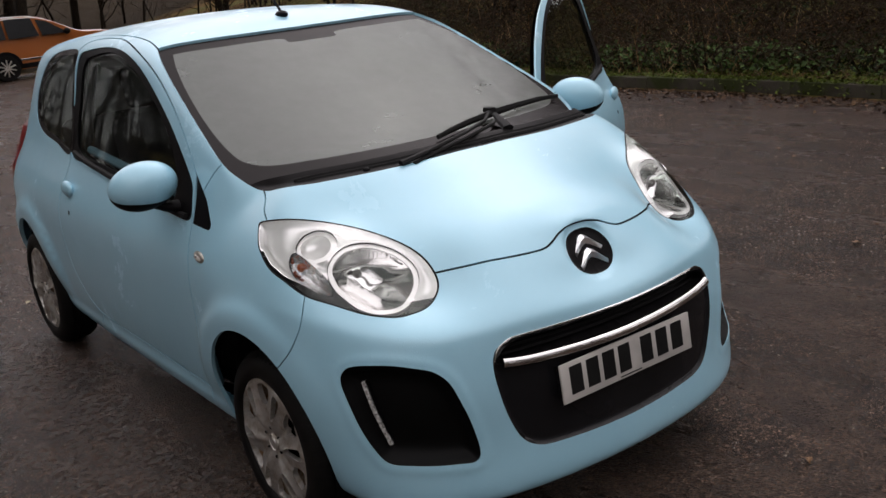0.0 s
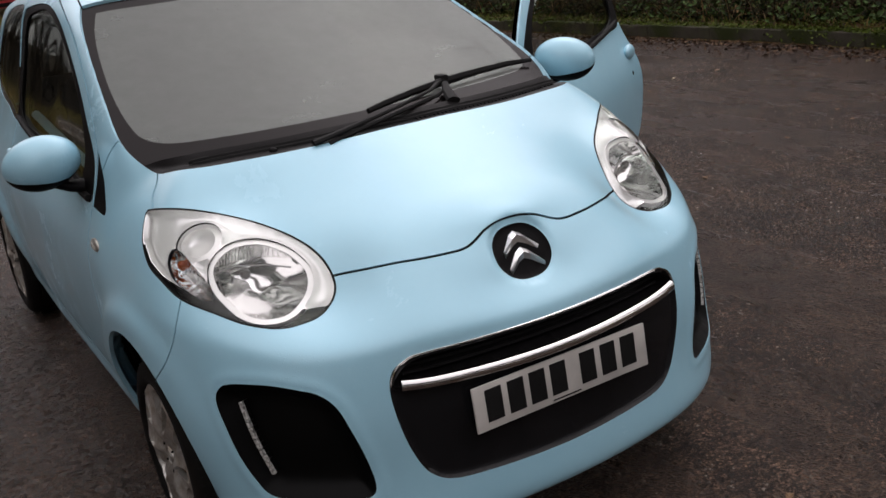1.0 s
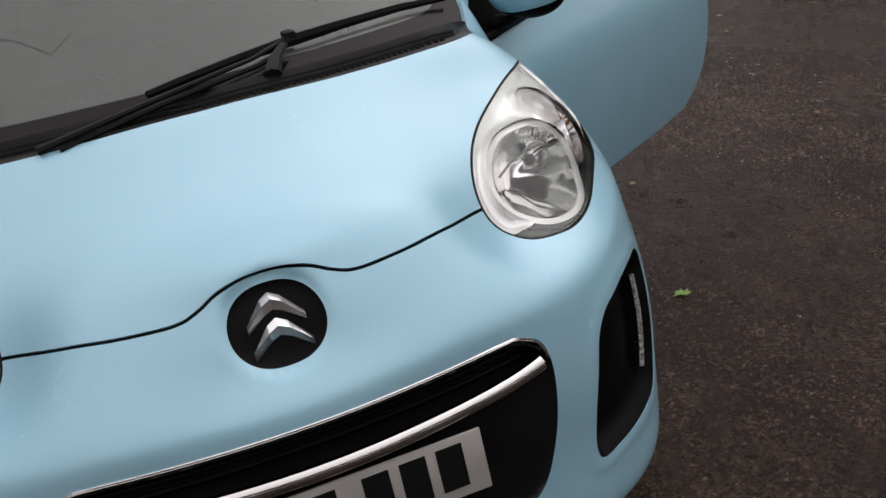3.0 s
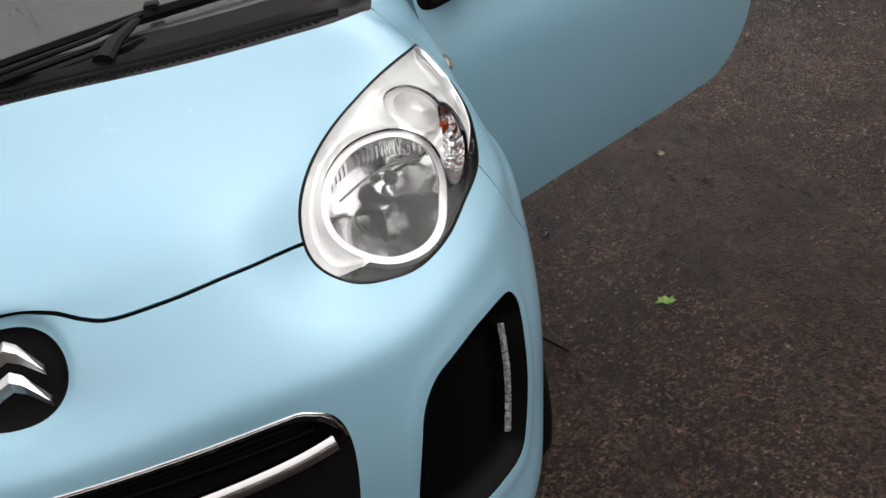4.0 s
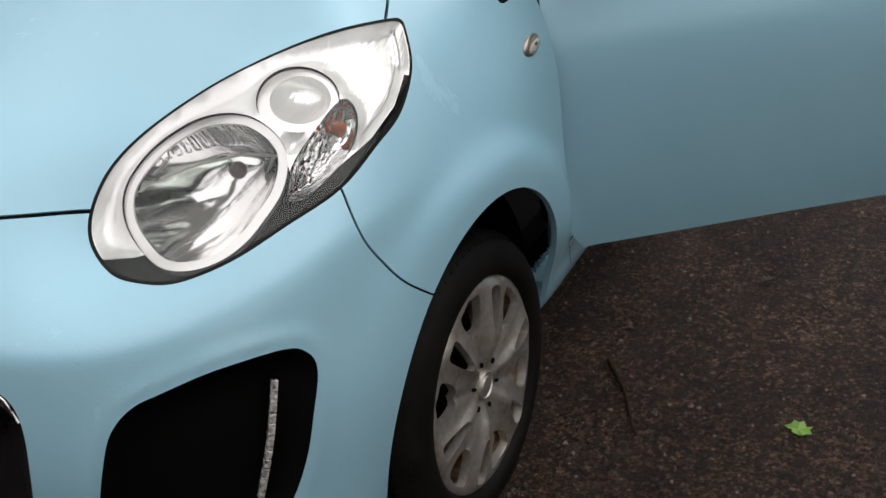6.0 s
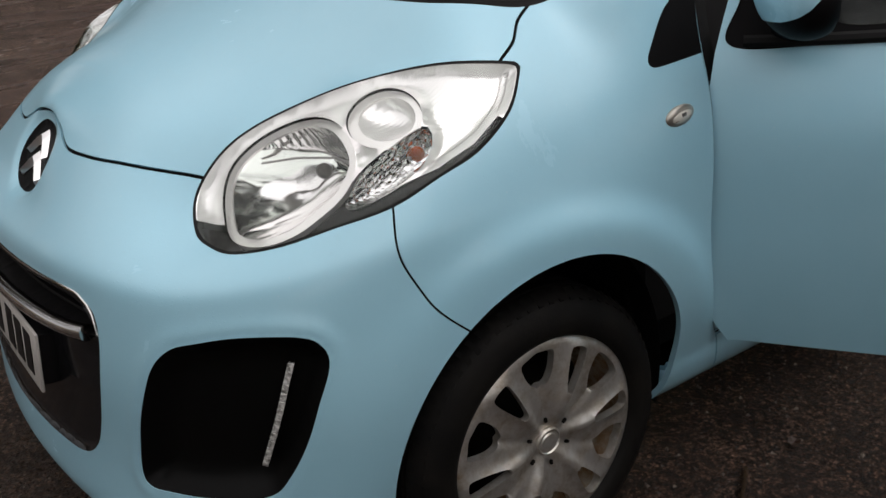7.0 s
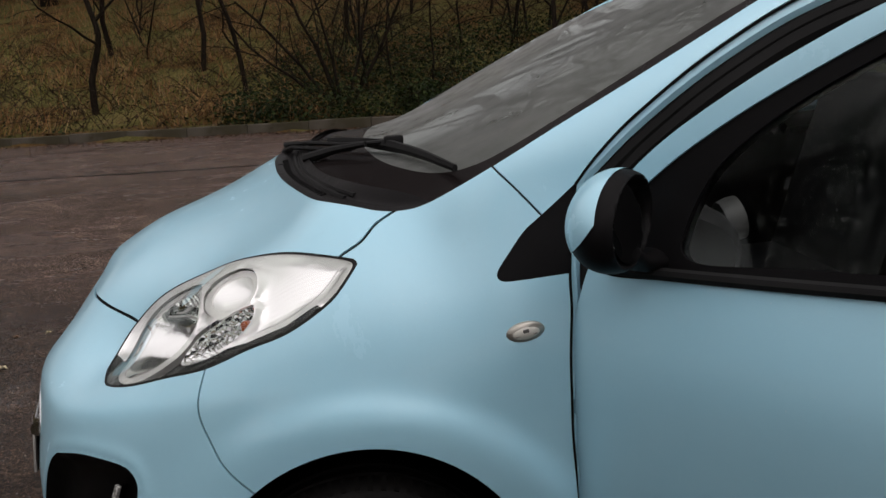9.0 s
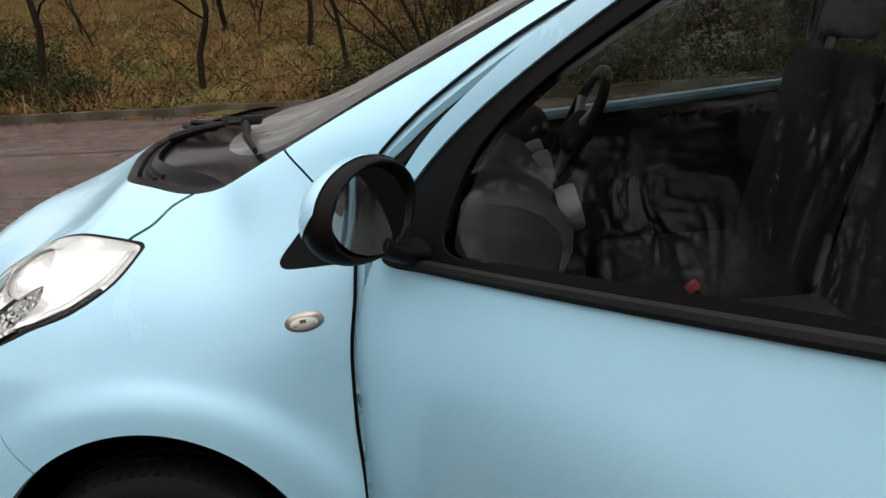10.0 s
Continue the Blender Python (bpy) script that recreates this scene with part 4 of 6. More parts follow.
# Daytime light strips, let into the inserts.
strip = spline([(0.722, -0.440, 0.560), (0.710, -0.462, 0.475), (0.690, -0.490, 0.388)], False, 0.012)
for sx in (1, -1):
    for k in range(0, len(strip) - 1):
        c = settle(strip[k : k + 2])
        n = skin_normal(c)
        m = Vector((c[0] + c[1]) / 2 - n[0] * 0.014)
        d = Vector(c[1] - c[0]).normalized()
        nn = Vector(n[0])
        R = Matrix((d.cross(nn), nn, d)).transposed().to_4x4()
        bm = box(bmesh.new(), (0.0095, 0.008, 0.0126), Matrix.Translation(m) @ R, 0.0005, 1)
        if sx < 0:
            for v in bm.verts:
                v.co.x = -v.co.x
            bmesh.ops.reverse_faces(bm, faces=bm.faces)
        fin = box(bmesh.new(), (0.006, 0.020, 0.0126), Matrix.Translation(m - nn * 0.014) @ R)
        if sx < 0:
            for v in fin.verts:
                v.co.x = -v.co.x
            bmesh.ops.reverse_faces(fin, faces=fin.faces)
        part("led_mount", fin, INSERT, bumper)
        part("led", bm, LED, bumper, "clear light strip segment" if k == 0 else "")

# Side repeaters on the wings: a chrome rim, a dark ring painted as its shadow line, a clear lens over a bright bowl,
# and the bulb's holder in its middle.
REPEATER = Matrix.Translation((0.8045, 0.303, 0.796)) @ Euler((radians(8), 0, 0)).to_matrix().to_4x4()
rep = both("side_repeater", ball(bmesh.new(), (0.011, 0.034, 0.0185), REPEATER, 40, 20), DULL_CHROME, {"L": car, "R": car}, "clear oval side repeater in chrome rim")
both("repeater_shadow_ring", ball(bmesh.new(), (0.0117, 0.0315, 0.0163), REPEATER, 40, 20), Mat("repeater_shadow_line", (0.03, 0.03, 0.03), 0.4).m, rep)
both("repeater_lens", ball(bmesh.new(), (0.0130, 0.0298, 0.0146), REPEATER, 40, 20), Mat("repeater_clear", (0.62, 0.60, 0.54), 0.10).m, rep)
both("bulb_holder", box(bmesh.new(), (0.0066, 0.011, 0.0085), REPEATER @ Matrix.Translation((0.0095, 0.0, 0.0035)), 0.0015), Mat("bulb_holder_grey", (0.10, 0.095, 0.09), 0.35).m, rep)
both("lens_rib", box(bmesh.new(), (0.0050, 0.038, 0.0022), REPEATER @ Matrix.Translation((0.0092, 0.0, -0.0025)), 0.0008), DULL_CHROME, rep)


# ---- doors: the right one shut, the left one swung open ----
HINGE = Vector((0.790, 0.400, 0.0))
SWING = Matrix.Translation(HINGE + Vector((0.0, 0.010, 0.0))) @ Matrix.Rotation(radians(-57), 4, "Z") @ Matrix.Translation(-HINGE)


def mirror_head(side):
    """The shell, base and glass of a door mirror, for the left."""
    at = Matrix.Translation((0.858, 0.535, 1.002)) @ Euler((0, radians(-6), radians(21))).to_matrix().to_4x4()
    shell = ball(bmesh.new(), (0.106, 0.070, 0.078), at, 56, 36)
    for v in shell.verts:
        q = at.inverted() @ v.co
        if q.y > 0.028:
            q.y = 0.028 - 0.024 * max(0.0, min(1.0, (0.93 - math.hypot(q.x / 0.098, q.z / 0.071)) / 0.10))
        q.z += -0.014 * (q.x / 0.106)
        v.co = at @ q
    cover = ball(bmesh.new(), (0.1085, 0.072, 0.080), at, 56, 36)
    for v in cover.verts:
        q = at.inverted() @ v.co
        q.z += -0.014 * (q.x / 0.106)
        v.co = at @ q
    back = at.to_3x3()
    cuts = [((0, 0.014, 0), (0.10, 1, 0.10))]
    for y in (-0.06, -0.04, -0.025, -0.012, -0.002, 0.006, 0.013):
        u = (y + 0.070) / 0.084
        cuts.append(((0, y, -0.046 + 0.070 * u**2.4), (0, 0.070 * 2.4 * u**1.4 / 0.084, -1)))
    for co, no in cuts:
        bmesh.ops.bisect_plane(cover, geom=cover.verts[:] + cover.edges[:] + cover.faces[:], dist=1e-5, plane_co=at @ Vector(co), plane_no=back @ Vector(no), clear_outer=True)
    base = shell
    tube(base, [(0.835, 0.530, 0.945), (0.800, 0.525, 0.925), (0.760, 0.520, 0.918)], [0.030, 0.026, 0.036], 24, 0.6)
    glassy = bmesh.new()
    aim = Euler((radians(-83), 0, 0)).to_matrix().to_4x4()
    bmesh.ops.create_circle(glassy, cap_ends=True, segments=40, radius=1.0, matrix=at @ Matrix.Translation((0, 0.019, 0)) @ aim @ Matrix.Diagonal((0.090, 0.065, 1, 1)))
    return cover, base, glassy


for side in "LR":
    sx = 1 if side == "L" else -1
    door = part("front_door", cut.sheet("front_door", piece["door"], PAINT, side, lip=0.02), PAINT, car, "light blue front door swung wide open" if side == "L" else "light blue front door, shut")
    frame_ = part("window_frame", cut.sheet("window_frame", IN["door_win"] & ~IN["door_pane"], BLACK, side, depth=0.004, lip=0.010), BLACK, door, "black window surround")
    g = part("pane", cut.sheet("pane", IN["door_pane"], SIDE_GLASS, side, depth=0.010, lip=0.0), SIDE_GLASS, door, "dark side window glass")
    g.visible_shadow = False
    trim = part("door_lining", cut.sheet("door_lining", piece["door"] & (cut.p[cut.tri].mean(1)[:, 2] < 0.93), DASH, side, depth=0.06, lip=-0.05), DASH, door, "dark grey door lining")
    part("frame_lining", cut.sheet("frame_lining", (piece["door"] | IN["door_win"] & ~IN["door_pane"]) & (cut.p[cut.tri].mean(1)[:, 2] >= 0.90), BLACK, side, depth=0.028, lip=-0.02), BLACK, door)
    bm = bmesh.new()
    tube(bm, skin_path([(0.772, 0.44, 0.897), (0.769, 0.60, 0.904), (0.760, 1.0, 0.931), (0.744, 1.45, 0.965), (0.735, 1.64, 0.988)], 0.002, 0.04), 0.011, 8)
    cover, base, glassy = mirror_head(side)
    handle = ball(bmesh.new(), (0.020, 0.060, 0.034), Matrix.Translation((0.793, 1.625, 0.848)), 20, 12)
    lock = ball(bmesh.new(), (0.006, 0.013, 0.013), Matrix.Translation((0.811, 1.600, 0.752)), 14, 8)
    for nm, b, mat, lab in (("belt_strip", bm, RUBBER, ""), ("mirror_shell", cover, PAINT, "light blue mirror cover"), ("mirror_base", base, BLACK, "black mirror base"), ("mirror_glass", glassy, MIRROR, ""), ("handle", handle, PAINT, ""), ("lock", lock, BLACK, "")):
        if side == "R":
            for v in b.verts:
                v.co.x = -v.co.x
            bmesh.ops.reverse_faces(b, faces=b.faces)
        part(nm, b, mat, door, lab)
    if side == "L":
        door.matrix_basis = SWING

bm = tube(bmesh.new(), [(-0.700, 0.55, 0.925), (-0.692, 1.0, 0.952), (-0.675, 1.6, 0.990)], 0.017, 8)
part("inner_sill", bm, PAINT, door, "painted inner edge of the door")
# Door opening: dark inner frame on the left.
bm = bmesh.new()
c = settle(spline([p for p in DOOR_LINE], True, 0.03))
n = skin_normal(c)
along = np.roll(c, -1, 0) - np.roll(c, 1, 0)
inward = np.cross(n, along)
inward /= np.linalg.norm(inward, axis=1, keepdims=True)
if ((c.mean(0) - c) * inward).sum() < 0:
    inward = -inward


def hoop(inset, depth):
    ring_ = list(c + inward * inset - n * depth)
    return ring_ + ring_[:1]


tube(bm, hoop(0.004, 0.030), 0.019, 8)
both("door_jamb", bm, PAINT, {"L": car, "R": car}, "painted edge of the door opening")
bm = bmesh.new()
tube(bm, hoop(0.032, 0.040), 0.016, 8)
tube(bm, hoop(0.050, 0.052), 0.022, 8)
both("door_seal", bm, RUBBER, {"L": car, "R": car})


bm = bmesh.new()
c = settle(spline(DOOR_LINE[-7:] + DOOR_LINE[:3], False, 0.03))
tube(bm, c - skin_normal(c) * 0.085, 0.046, 10)
both("pillar_trim", bm, BLACK, {"L": car, "R": car}, "black inner trim of the windscreen pillar")


# ---- wheels ----
RIM_DARK = Mat("dark_steel_rim", (0.005, 0.0045, 0.004), 0.8, 0.0, Specular_IOR_Level=0.05).m
RIM_RUST = Mat("pale_rusty_rim", (0.36, 0.28, 0.19), 0.5, 0.4)
RIM_RUST.set("Base Color", RIM_RUST.ramp(RIM_RUST.noise(30, 6, 0.7), (0.38, (0.42, 0.36, 0.28)), (0.56, (0.26, 0.15, 0.07)), (0.70, (0.12, 0.05, 0.02))))
RIM_RUST = RIM_RUST.m


def wheel(name, at, side, group):
    w = part(name, lathe([(0.197, 0.076), (0.203, 0.085), (0.213, 0.089), (0.232, 0.088), (0.255, 0.080), (0.268, 0.066), (0.2745, 0.050), (0.2745, 0.040), (0.268, 0.039), (0.268, 0.032), (0.2755, 0.031), (0.2755, 0.006), (0.269, 0.005), (0.269, -0.005), (0.2755, -0.006), (0.2755, -0.050), (0.262, -0.075), (0.205, -0.085), (0.197, -0.07), (0.192, 0.0), (0.197, 0.076)], 96), TYRE, car, "black road tyre with silver trim")
    w.matrix_basis = Matrix.Translation(at) @ (Matrix() if side == "L" else Matrix.Rotation(math.pi, 4, "Z"))
    bm = bmesh.new()
    for k in range(72):
        a = 2 * math.pi * k / 72
        box(bm, (0.030, 0.009, 0.006), Matrix.Rotation(a, 4, "X") @ Matrix.Translation((0.060, 0, 0.2675)) @ Matrix.Rotation(0.5, 4, "Y"))
    part("tread", bm, TYRE, w)
    part("rim", lathe([(0.0, 0.012), (0.10, 0.012), (0.13, -0.02), (0.165, -0.03)], 48), RIM_DARK, w)
    part("rim_barrel", lathe([(0.165, -0.03), (0.176, -0.01), (0.181, 0.030), (0.187, 0.062), (0.192, 0.074)], 64), RIM_RUST, w, "rusty pale inner rim")
    for k in range(6):
        part("lug_mark", box(bmesh.new(), (0.006, 0.010, 0.006), Matrix.Rotation(2 * math.pi * (k + 0.5) / 6 + 0.1, 4, "X") @ Matrix.Translation((0.079, 0.046, 0)), 0.0015, 1), RIM_DARK, w)
    part("wheel_trim", TRIM_MESH, TRIM, w, "dirty silver spoked wheel trim")
    part("hub_cap", lathe([(0.027, 0.066), (0.027, 0.079), (0.024, 0.082), (0.022, 0.0795), (0.017, 0.0795), (0.015, 0.082), (0.0, 0.083)], 32), TRIM, w)
    return w


def trim_mesh():
    """The spoked wheel cover: a domed disc with twelve cut-outs whose edges fold inwards."""
    from mathutils.geometry import delaunay_2d_cdt
    loops = [np.array([(0.187 * math.cos(a), 0.187 * math.sin(a)) for a in np.linspace(0, 2 * math.pi, 96, endpoint=False)])]
    for k in range(12):
        a = 2 * math.pi * k / 12 + 0.1
        if k % 2:
            outline = spline([(0.110, 0.0), (0.114, 0.10), (0.128, 0.180), (0.148, 0.210), (0.167, 0.200), (0.171, 0.10), (0.172, 0.0), (0.171, -0.10), (0.167, -0.200), (0.148, -0.210), (0.128, -0.180), (0.114, -0.10)], True, 0.012)
        else:
            outline = spline([(0.090, 0.0), (0.094, 0.070), (0.120, 0.105), (0.150, 0.112), (0.166, 0.095), (0.170, 0.0), (0.166, -0.095), (0.150, -0.112), (0.120, -0.105), (0.094, -0.070)], True, 0.012)
        loops.append(np.array([(r * math.cos(a + b), r * math.sin(a + b)) for r, b in outline]))
    pts, lines = [], []
    for r in np.arange(0.008, 0.186, 0.008):
        m = max(8, int(2 * math.pi * r / 0.008))
        pts += [(r * math.cos(b), r * math.sin(b)) for b in np.arange(m) * 2 * math.pi / m + r * 40]
    for lp in loops:
        b = len(pts)
        pts += [tuple(p) for p in lp]
        lines += [(b + k, b + (k + 1) % len(lp)) for k in range(len(lp))]
    vs, _, fs, *_ = delaunay_2d_cdt([Vector(p) for p in pts], lines, [], 0, 1e-5)
    uv = np.array([tuple(v) for v in vs])
    tri = np.array([f for f in fs if len(f) == 3])
    mid = uv[tri].mean(1)
    ok = inside(loops[0], mid)
    for lp in loops[1:]:
        ok &= ~inside(lp, mid)
    tri = tri[ok]
    r, a = np.hypot(uv[:, 0], uv[:, 1]), np.arctan2(uv[:, 1], uv[:, 0])
    off = np.abs((a - 0.1 + math.pi / 6) % (math.pi / 3) - math.pi / 6)
    groove = np.abs((a - 0.1) % (math.pi / 3) - math.pi / 6)
    x = 0.090 - 0.010 * (r / 0.187) ** 2 - 0.018 * np.exp(-((r / 0.055) ** 2)) + (0.014 * np.exp(-((off / 0.15) ** 2)) - 0.007 * np.exp(-((groove / 0.06) ** 2)) - 0.004) * np.clip((r - 0.015) / 0.05, 0, 1) * np.clip((0.185 - r) / 0.03, 0, 1)
    x = np.where(r > 0.180, x - 0.006 * (r - 0.180) / 0.007, x)
    verts = [(x[k], uv[k, 0] * 1.068, uv[k, 1] * 1.068) for k in range(len(uv))]
    count = {}
    faces = []
    for t in tri:
        p = [np.array(verts[k]) for k in t]
        t = t if np.cross(p[1] - p[0], p[2] - p[0])[0] > 0 else t[::-1]
        faces.append(tuple(t))
        for e in ((t[0], t[1]), (t[1], t[2]), (t[2], t[0])):
            key = (min(e), max(e))
            count[key] = None if key in count else e
    rim = [e for e in count.values() if e]
    ids = sorted({k for e in rim for k in e})
    row = {k: len(verts) + j for j, k in enumerate(ids)}
    low = len(ids)
    for d, s in ((0.0, 1.0), (0.016, 0.985)):
        verts += [(verts[k][0] - d, verts[k][1] * s, verts[k][2] * s) for k in ids]
    faces += [(row[c], row[a], row[a] + low, row[c] + low) for a, c in rim]
    return mesh("wheel_trim", verts, faces, TRIM)


TRIM_MESH = trim_mesh()
for side, sx in (("L", 1), ("R", -1)):
    for y in (0.0, 2.34):
        wheel("wheel", (0.718 * sx, y - (0.004 if y == 0 else 0), 0.2745), side, "")
        bm = bmesh.new()
        n = 40
        rows = []
        for x in (0.745, 0.50):
            rows.append([bm.verts.new((x * sx, y + 0.005 + 0.325 * math.cos(a), 0.285 + 0.362 * math.sin(a))) for a in np.linspace(radians(-15), radians(195), n)])
        for k in range(n - 1):
            bm.faces.new((rows[0][k], rows[0][k + 1], rows[1][k + 1], rows[1][k]))
        bm.faces.new(rows[1])
        part("arch_liner", bm, DARK, car, "black wheel arch liner")
bm = box(bmesh.new(), (1.30, 2.30, 0.06), Matrix.Translation((0, 1.30, 0.27)))
part("floor_pan", bm, DARK, car)
bm = box(bmesh.new(), (1.0, 0.9, 0.42), Matrix.Translation((0, -0.12, 0.42)), 0.05)
part("engine_bay", bm, DARK, car)
bm = box(bmesh.new(), (1.36, 0.05, 0.62), Matrix.Translation((0, 0.33, 0.60)))
part("bulkhead", bm, DARK, car)

# Inner linings of roof and pillars.
part("headlining", cut.sheet("headlining", piece["shell"] & (cut.p[cut.tri].mean(1)[:, 2] > 0.92) & (cut.p[cut.tri].mean(1)[:, 1] > 0.3), LINING, depth=0.030, lip=0.0), LINING, car, "light grey headlining")
part("side_lining", cut.sheet("side_lining", piece["shell"] & (cut.p[cut.tri].mean(1)[:, 2] <= 0.92) & (cut.p[cut.tri].mean(1)[:, 1] > 1.6), DASH, depth=0.05, lip=0.0), DASH, car)

# Dashboard, wheel and seats.
VENT = make_plastic("light_grey_vent_plastic", (0.10, 0.10, 0.10), 0.5)
bm = bmesh.new()
rows = []
prof = spline([(0.13, 0.90), (0.20, 0.955), (0.36, 0.975), (0.56, 0.980), (0.70, 0.962), (0.765, 0.915), (0.770, 0.850), (0.735, 0.780), (0.700, 0.720), (0.640, 0.640), (0.40, 0.60), (0.20, 0.68)], True, 0.03)
for x in (-0.645, -0.63, -0.60, -0.4, -0.2, 0.0, 0.2, 0.4, 0.60, 0.63, 0.645):
    tight = 0.92 if abs(x) > 0.64 else 0.975 if abs(x) > 0.62 else 1.0
    rows.append([bm.verts.new((x, 0.45 + (y - 0.45) * tight - 0.10 * x * x * (y < 0.4), 0.80 + (z - 0.80) * tight - 0.05 * x * x)) for y, z in prof])
for a_, b_ in zip(rows, rows[1:]):
    for k in range(len(a_)):
        bm.faces.new((a_[k], a_[(k + 1) % len(a_)], b_[(k + 1) % len(b_)], b_[k]))
bm.faces.new(rows[0][::-1])
bm.faces.new(rows[-1])
bmesh.ops.recalc_face_normals(bm, faces=bm.faces)
dash = part("dashboard", bm, DASH, car, "grey plastic dashboard")
for x in (-0.56, -0.10, 0.10, 0.56):
    m = Matrix.Translation((x, 0.772, 0.905)) @ Matrix.Rotation(radians(90), 4, "Z") @ Matrix.Rotation(radians(-12), 4, "Y")
    bm = lathe([(0.0, 0.016), (0.034, 0.014), (0.037, 0.020), (0.043, 0.018), (0.044, 0.0), (0.040, -0.02)], 32)
    bmesh.ops.transform(bm, matrix=m, verts=bm.verts)
    part("air_vent", bm, VENT, dash, "round light grey air vent")
bm = ball(bmesh.new(), (0.13, 0.09, 0.07), Matrix.Translation((-0.34, 0.74, 0.955)))
part("instrument_pod", bm, DASH, dash)
bm = bmesh.new()
hub = Matrix.Translation((-0.34, 0.90, 0.93)) @ Euler((radians(62), 0, 0)).to_matrix().to_4x4()
tube(bm, [hub @ Vector((0.18 * math.cos(a), 0.18 * math.sin(a), 0)) for a in np.linspace(0, 2 * math.pi, 41)], 0.015, 10)
SPOKE = Mat("silver_grey_spoke", (0.28, 0.28, 0.28), 0.35, 0.6).m
wheel_ob = part("steering_wheel", bm, BLACK, car, "dark three-spoke steering wheel")
bm = ball(bmesh.new(), (0.075, 0.065, 0.035), hub)
part("steering_hub", bm, DASH, wheel_ob)
for a in (90, 210, 330):
    bm = bmesh.new()
    tube(bm, [hub @ Vector((0.05 * math.cos(radians(a)), -0.05 * math.sin(radians(a)), 0)), hub @ Vector((0.175 * math.cos(radians(a)), -0.175 * math.sin(radians(a)), 0))], 0.014, 8)
    part("spoke", bm, SPOKE, wheel_ob, "silver-grey spoke")
for x in (-0.35, 0.35):
    bm = box(bmesh.new(), (0.46, 0.50, 0.16), Matrix.Translation((x, 1.22, 0.50)), 0.05, 3)
    seat = part("front_seat", bm, CLOTH, car, "dark grey cloth front seat")
    back = Matrix.Translation((x, 1.52, 0.80)) @ Euler((radians(-18), 0, 0)).to_matrix().to_4x4()
    bm = box(bmesh.new(), (0.46, 0.13, 0.62), back, 0.05, 3)
    for v in bm.verts:
        q = back.inverted() @ v.co
        q.x *= 1 - 0.25 * max(0, q.z)
        v.co = back @ q
    part("backrest", bm, CLOTH, seat)
    bm = box(bmesh.new(), (0.25, 0.09, 0.17), back @ Matrix.Translation((0, 0, 0.43)), 0.035, 3)
    part("headrest", bm, CLOTH, seat)
bm = box(bmesh.new(), (0.018, 0.034, 0.024), Matrix.Translation((0.09, 1.108, 0.598)) @ Euler((radians(35), 0, 0)).to_matrix().to_4x4(), 0.006)
part("belt_buckle", bm, Mat("red_buckle_plastic", (0.40, 0.03, 0.04), 0.35).m, car, "red seat belt buckle")
bm = tube(bmesh.new(), [(0.09, 1.20, 0.44), (0.09, 1.15, 0.52), (0.09, 1.112, 0.590)], 0.010, 8)
part("buckle_stalk", bm, BLACK, car)
bm = box(bmesh.new(), (1.16, 0.14, 0.55), Matrix.Translation((0, 2.22, 0.78)) @ Euler((radians(-16), 0, 0)).to_matrix().to_4x4(), 0.05, 3)
part("rear_seat", bm, CLOTH, car, "dark grey rear bench")
bm = box(bmesh.new(), (0.19, 0.02, 0.055), Matrix.Translation((0.0, 0.86, 1.315)) @ Euler((radians(20), 0, 0)).to_matrix().to_4x4(), 0.008)
part("rear_view_mirror", bm, BLACK, car)

# Wiper, washer jets and the vents along the scuttle.
def over(x, y, z, lift):
    c = settle(np.array([(x, y, z)]))
    return Vector(c[0] + skin_normal(c)[0] * lift)


bm = bmesh.new()
tube(bm, [over(-0.285, -0.060, 1.01, 0.004), over(-0.20, -0.065, 1.02, 0.012), over(0.0, -0.02, 1.04, 0.015), over(0.15, 0.055, 1.05, 0.016), over(0.215, 0.115, 1.055, 0.018), over(0.255, 0.150, 1.06, 0.018)], [0.013, 0.010, 0.008, 0.007, 0.007, 0.008], 8, 0.7)
arm = part("wiper", bm, RUBBER, car, "black windscreen wiper arm and blade")
bm = bmesh.new()
tube(bm, [over(-0.25, -0.085, 1.01, 0.002), over(-0.05, -0.05, 1.03, 0.008), over(0.15, 0.02, 1.045, 0.009), over(0.20, 0.06, 1.05, 0.010)], 0.006, 6)
part("wiper_link", bm, RUBBER, arm)
bm = bmesh.new()
blade = [over(x, y, 1.05, l) for x, y, l in ((-0.075, 0.012, 0.006), (0.0, 0.050, 0.009), (0.12, 0.105, 0.011), (0.25, 0.150, 0.012), (0.38, 0.185, 0.011), (0.50, 0.212, 0.009), (0.63, 0.238, 0.006))]
tube(bm, blade, [0.006, 0.007, 0.008, 0.010, 0.008, 0.007, 0.005], 6, 1.4)
part("wiper_blade", bm, RUBBER, arm)
bm = box(bmesh.new(), (0.028, 0.042, 0.020), Matrix.Translation(over(0.25, 0.150, 1.06, 0.020)), 0.006)
part("wiper_clip", bm, RUBBER, arm)
bm = bmesh.new()
tube(bm, [over(0.165, -0.035, 1.04, 0.0), over(0.19, 0.02, 1.05, 0.012), over(0.225, 0.085, 1.055, 0.020)], [0.02, 0.016, 0.010], 8, 0.6)
part("wiper_rest", bm, RUBBER, cowl)
for x, y in ((-0.38, -0.030), (0.085, -0.085)):
    bm = ball(bmesh.new(), (0.012, 0.012, 0.010), Matrix.Translation(over(x, y, 1.02, -0.012)), 12, 8)
    part("washer_jet", bm, BLACK, cowl)
edge = settle(spline([(x, y + 0.040, z) for x, y, z in SCREEN_EDGE[:7]], False, 0.0125))
en = skin_normal(edge)
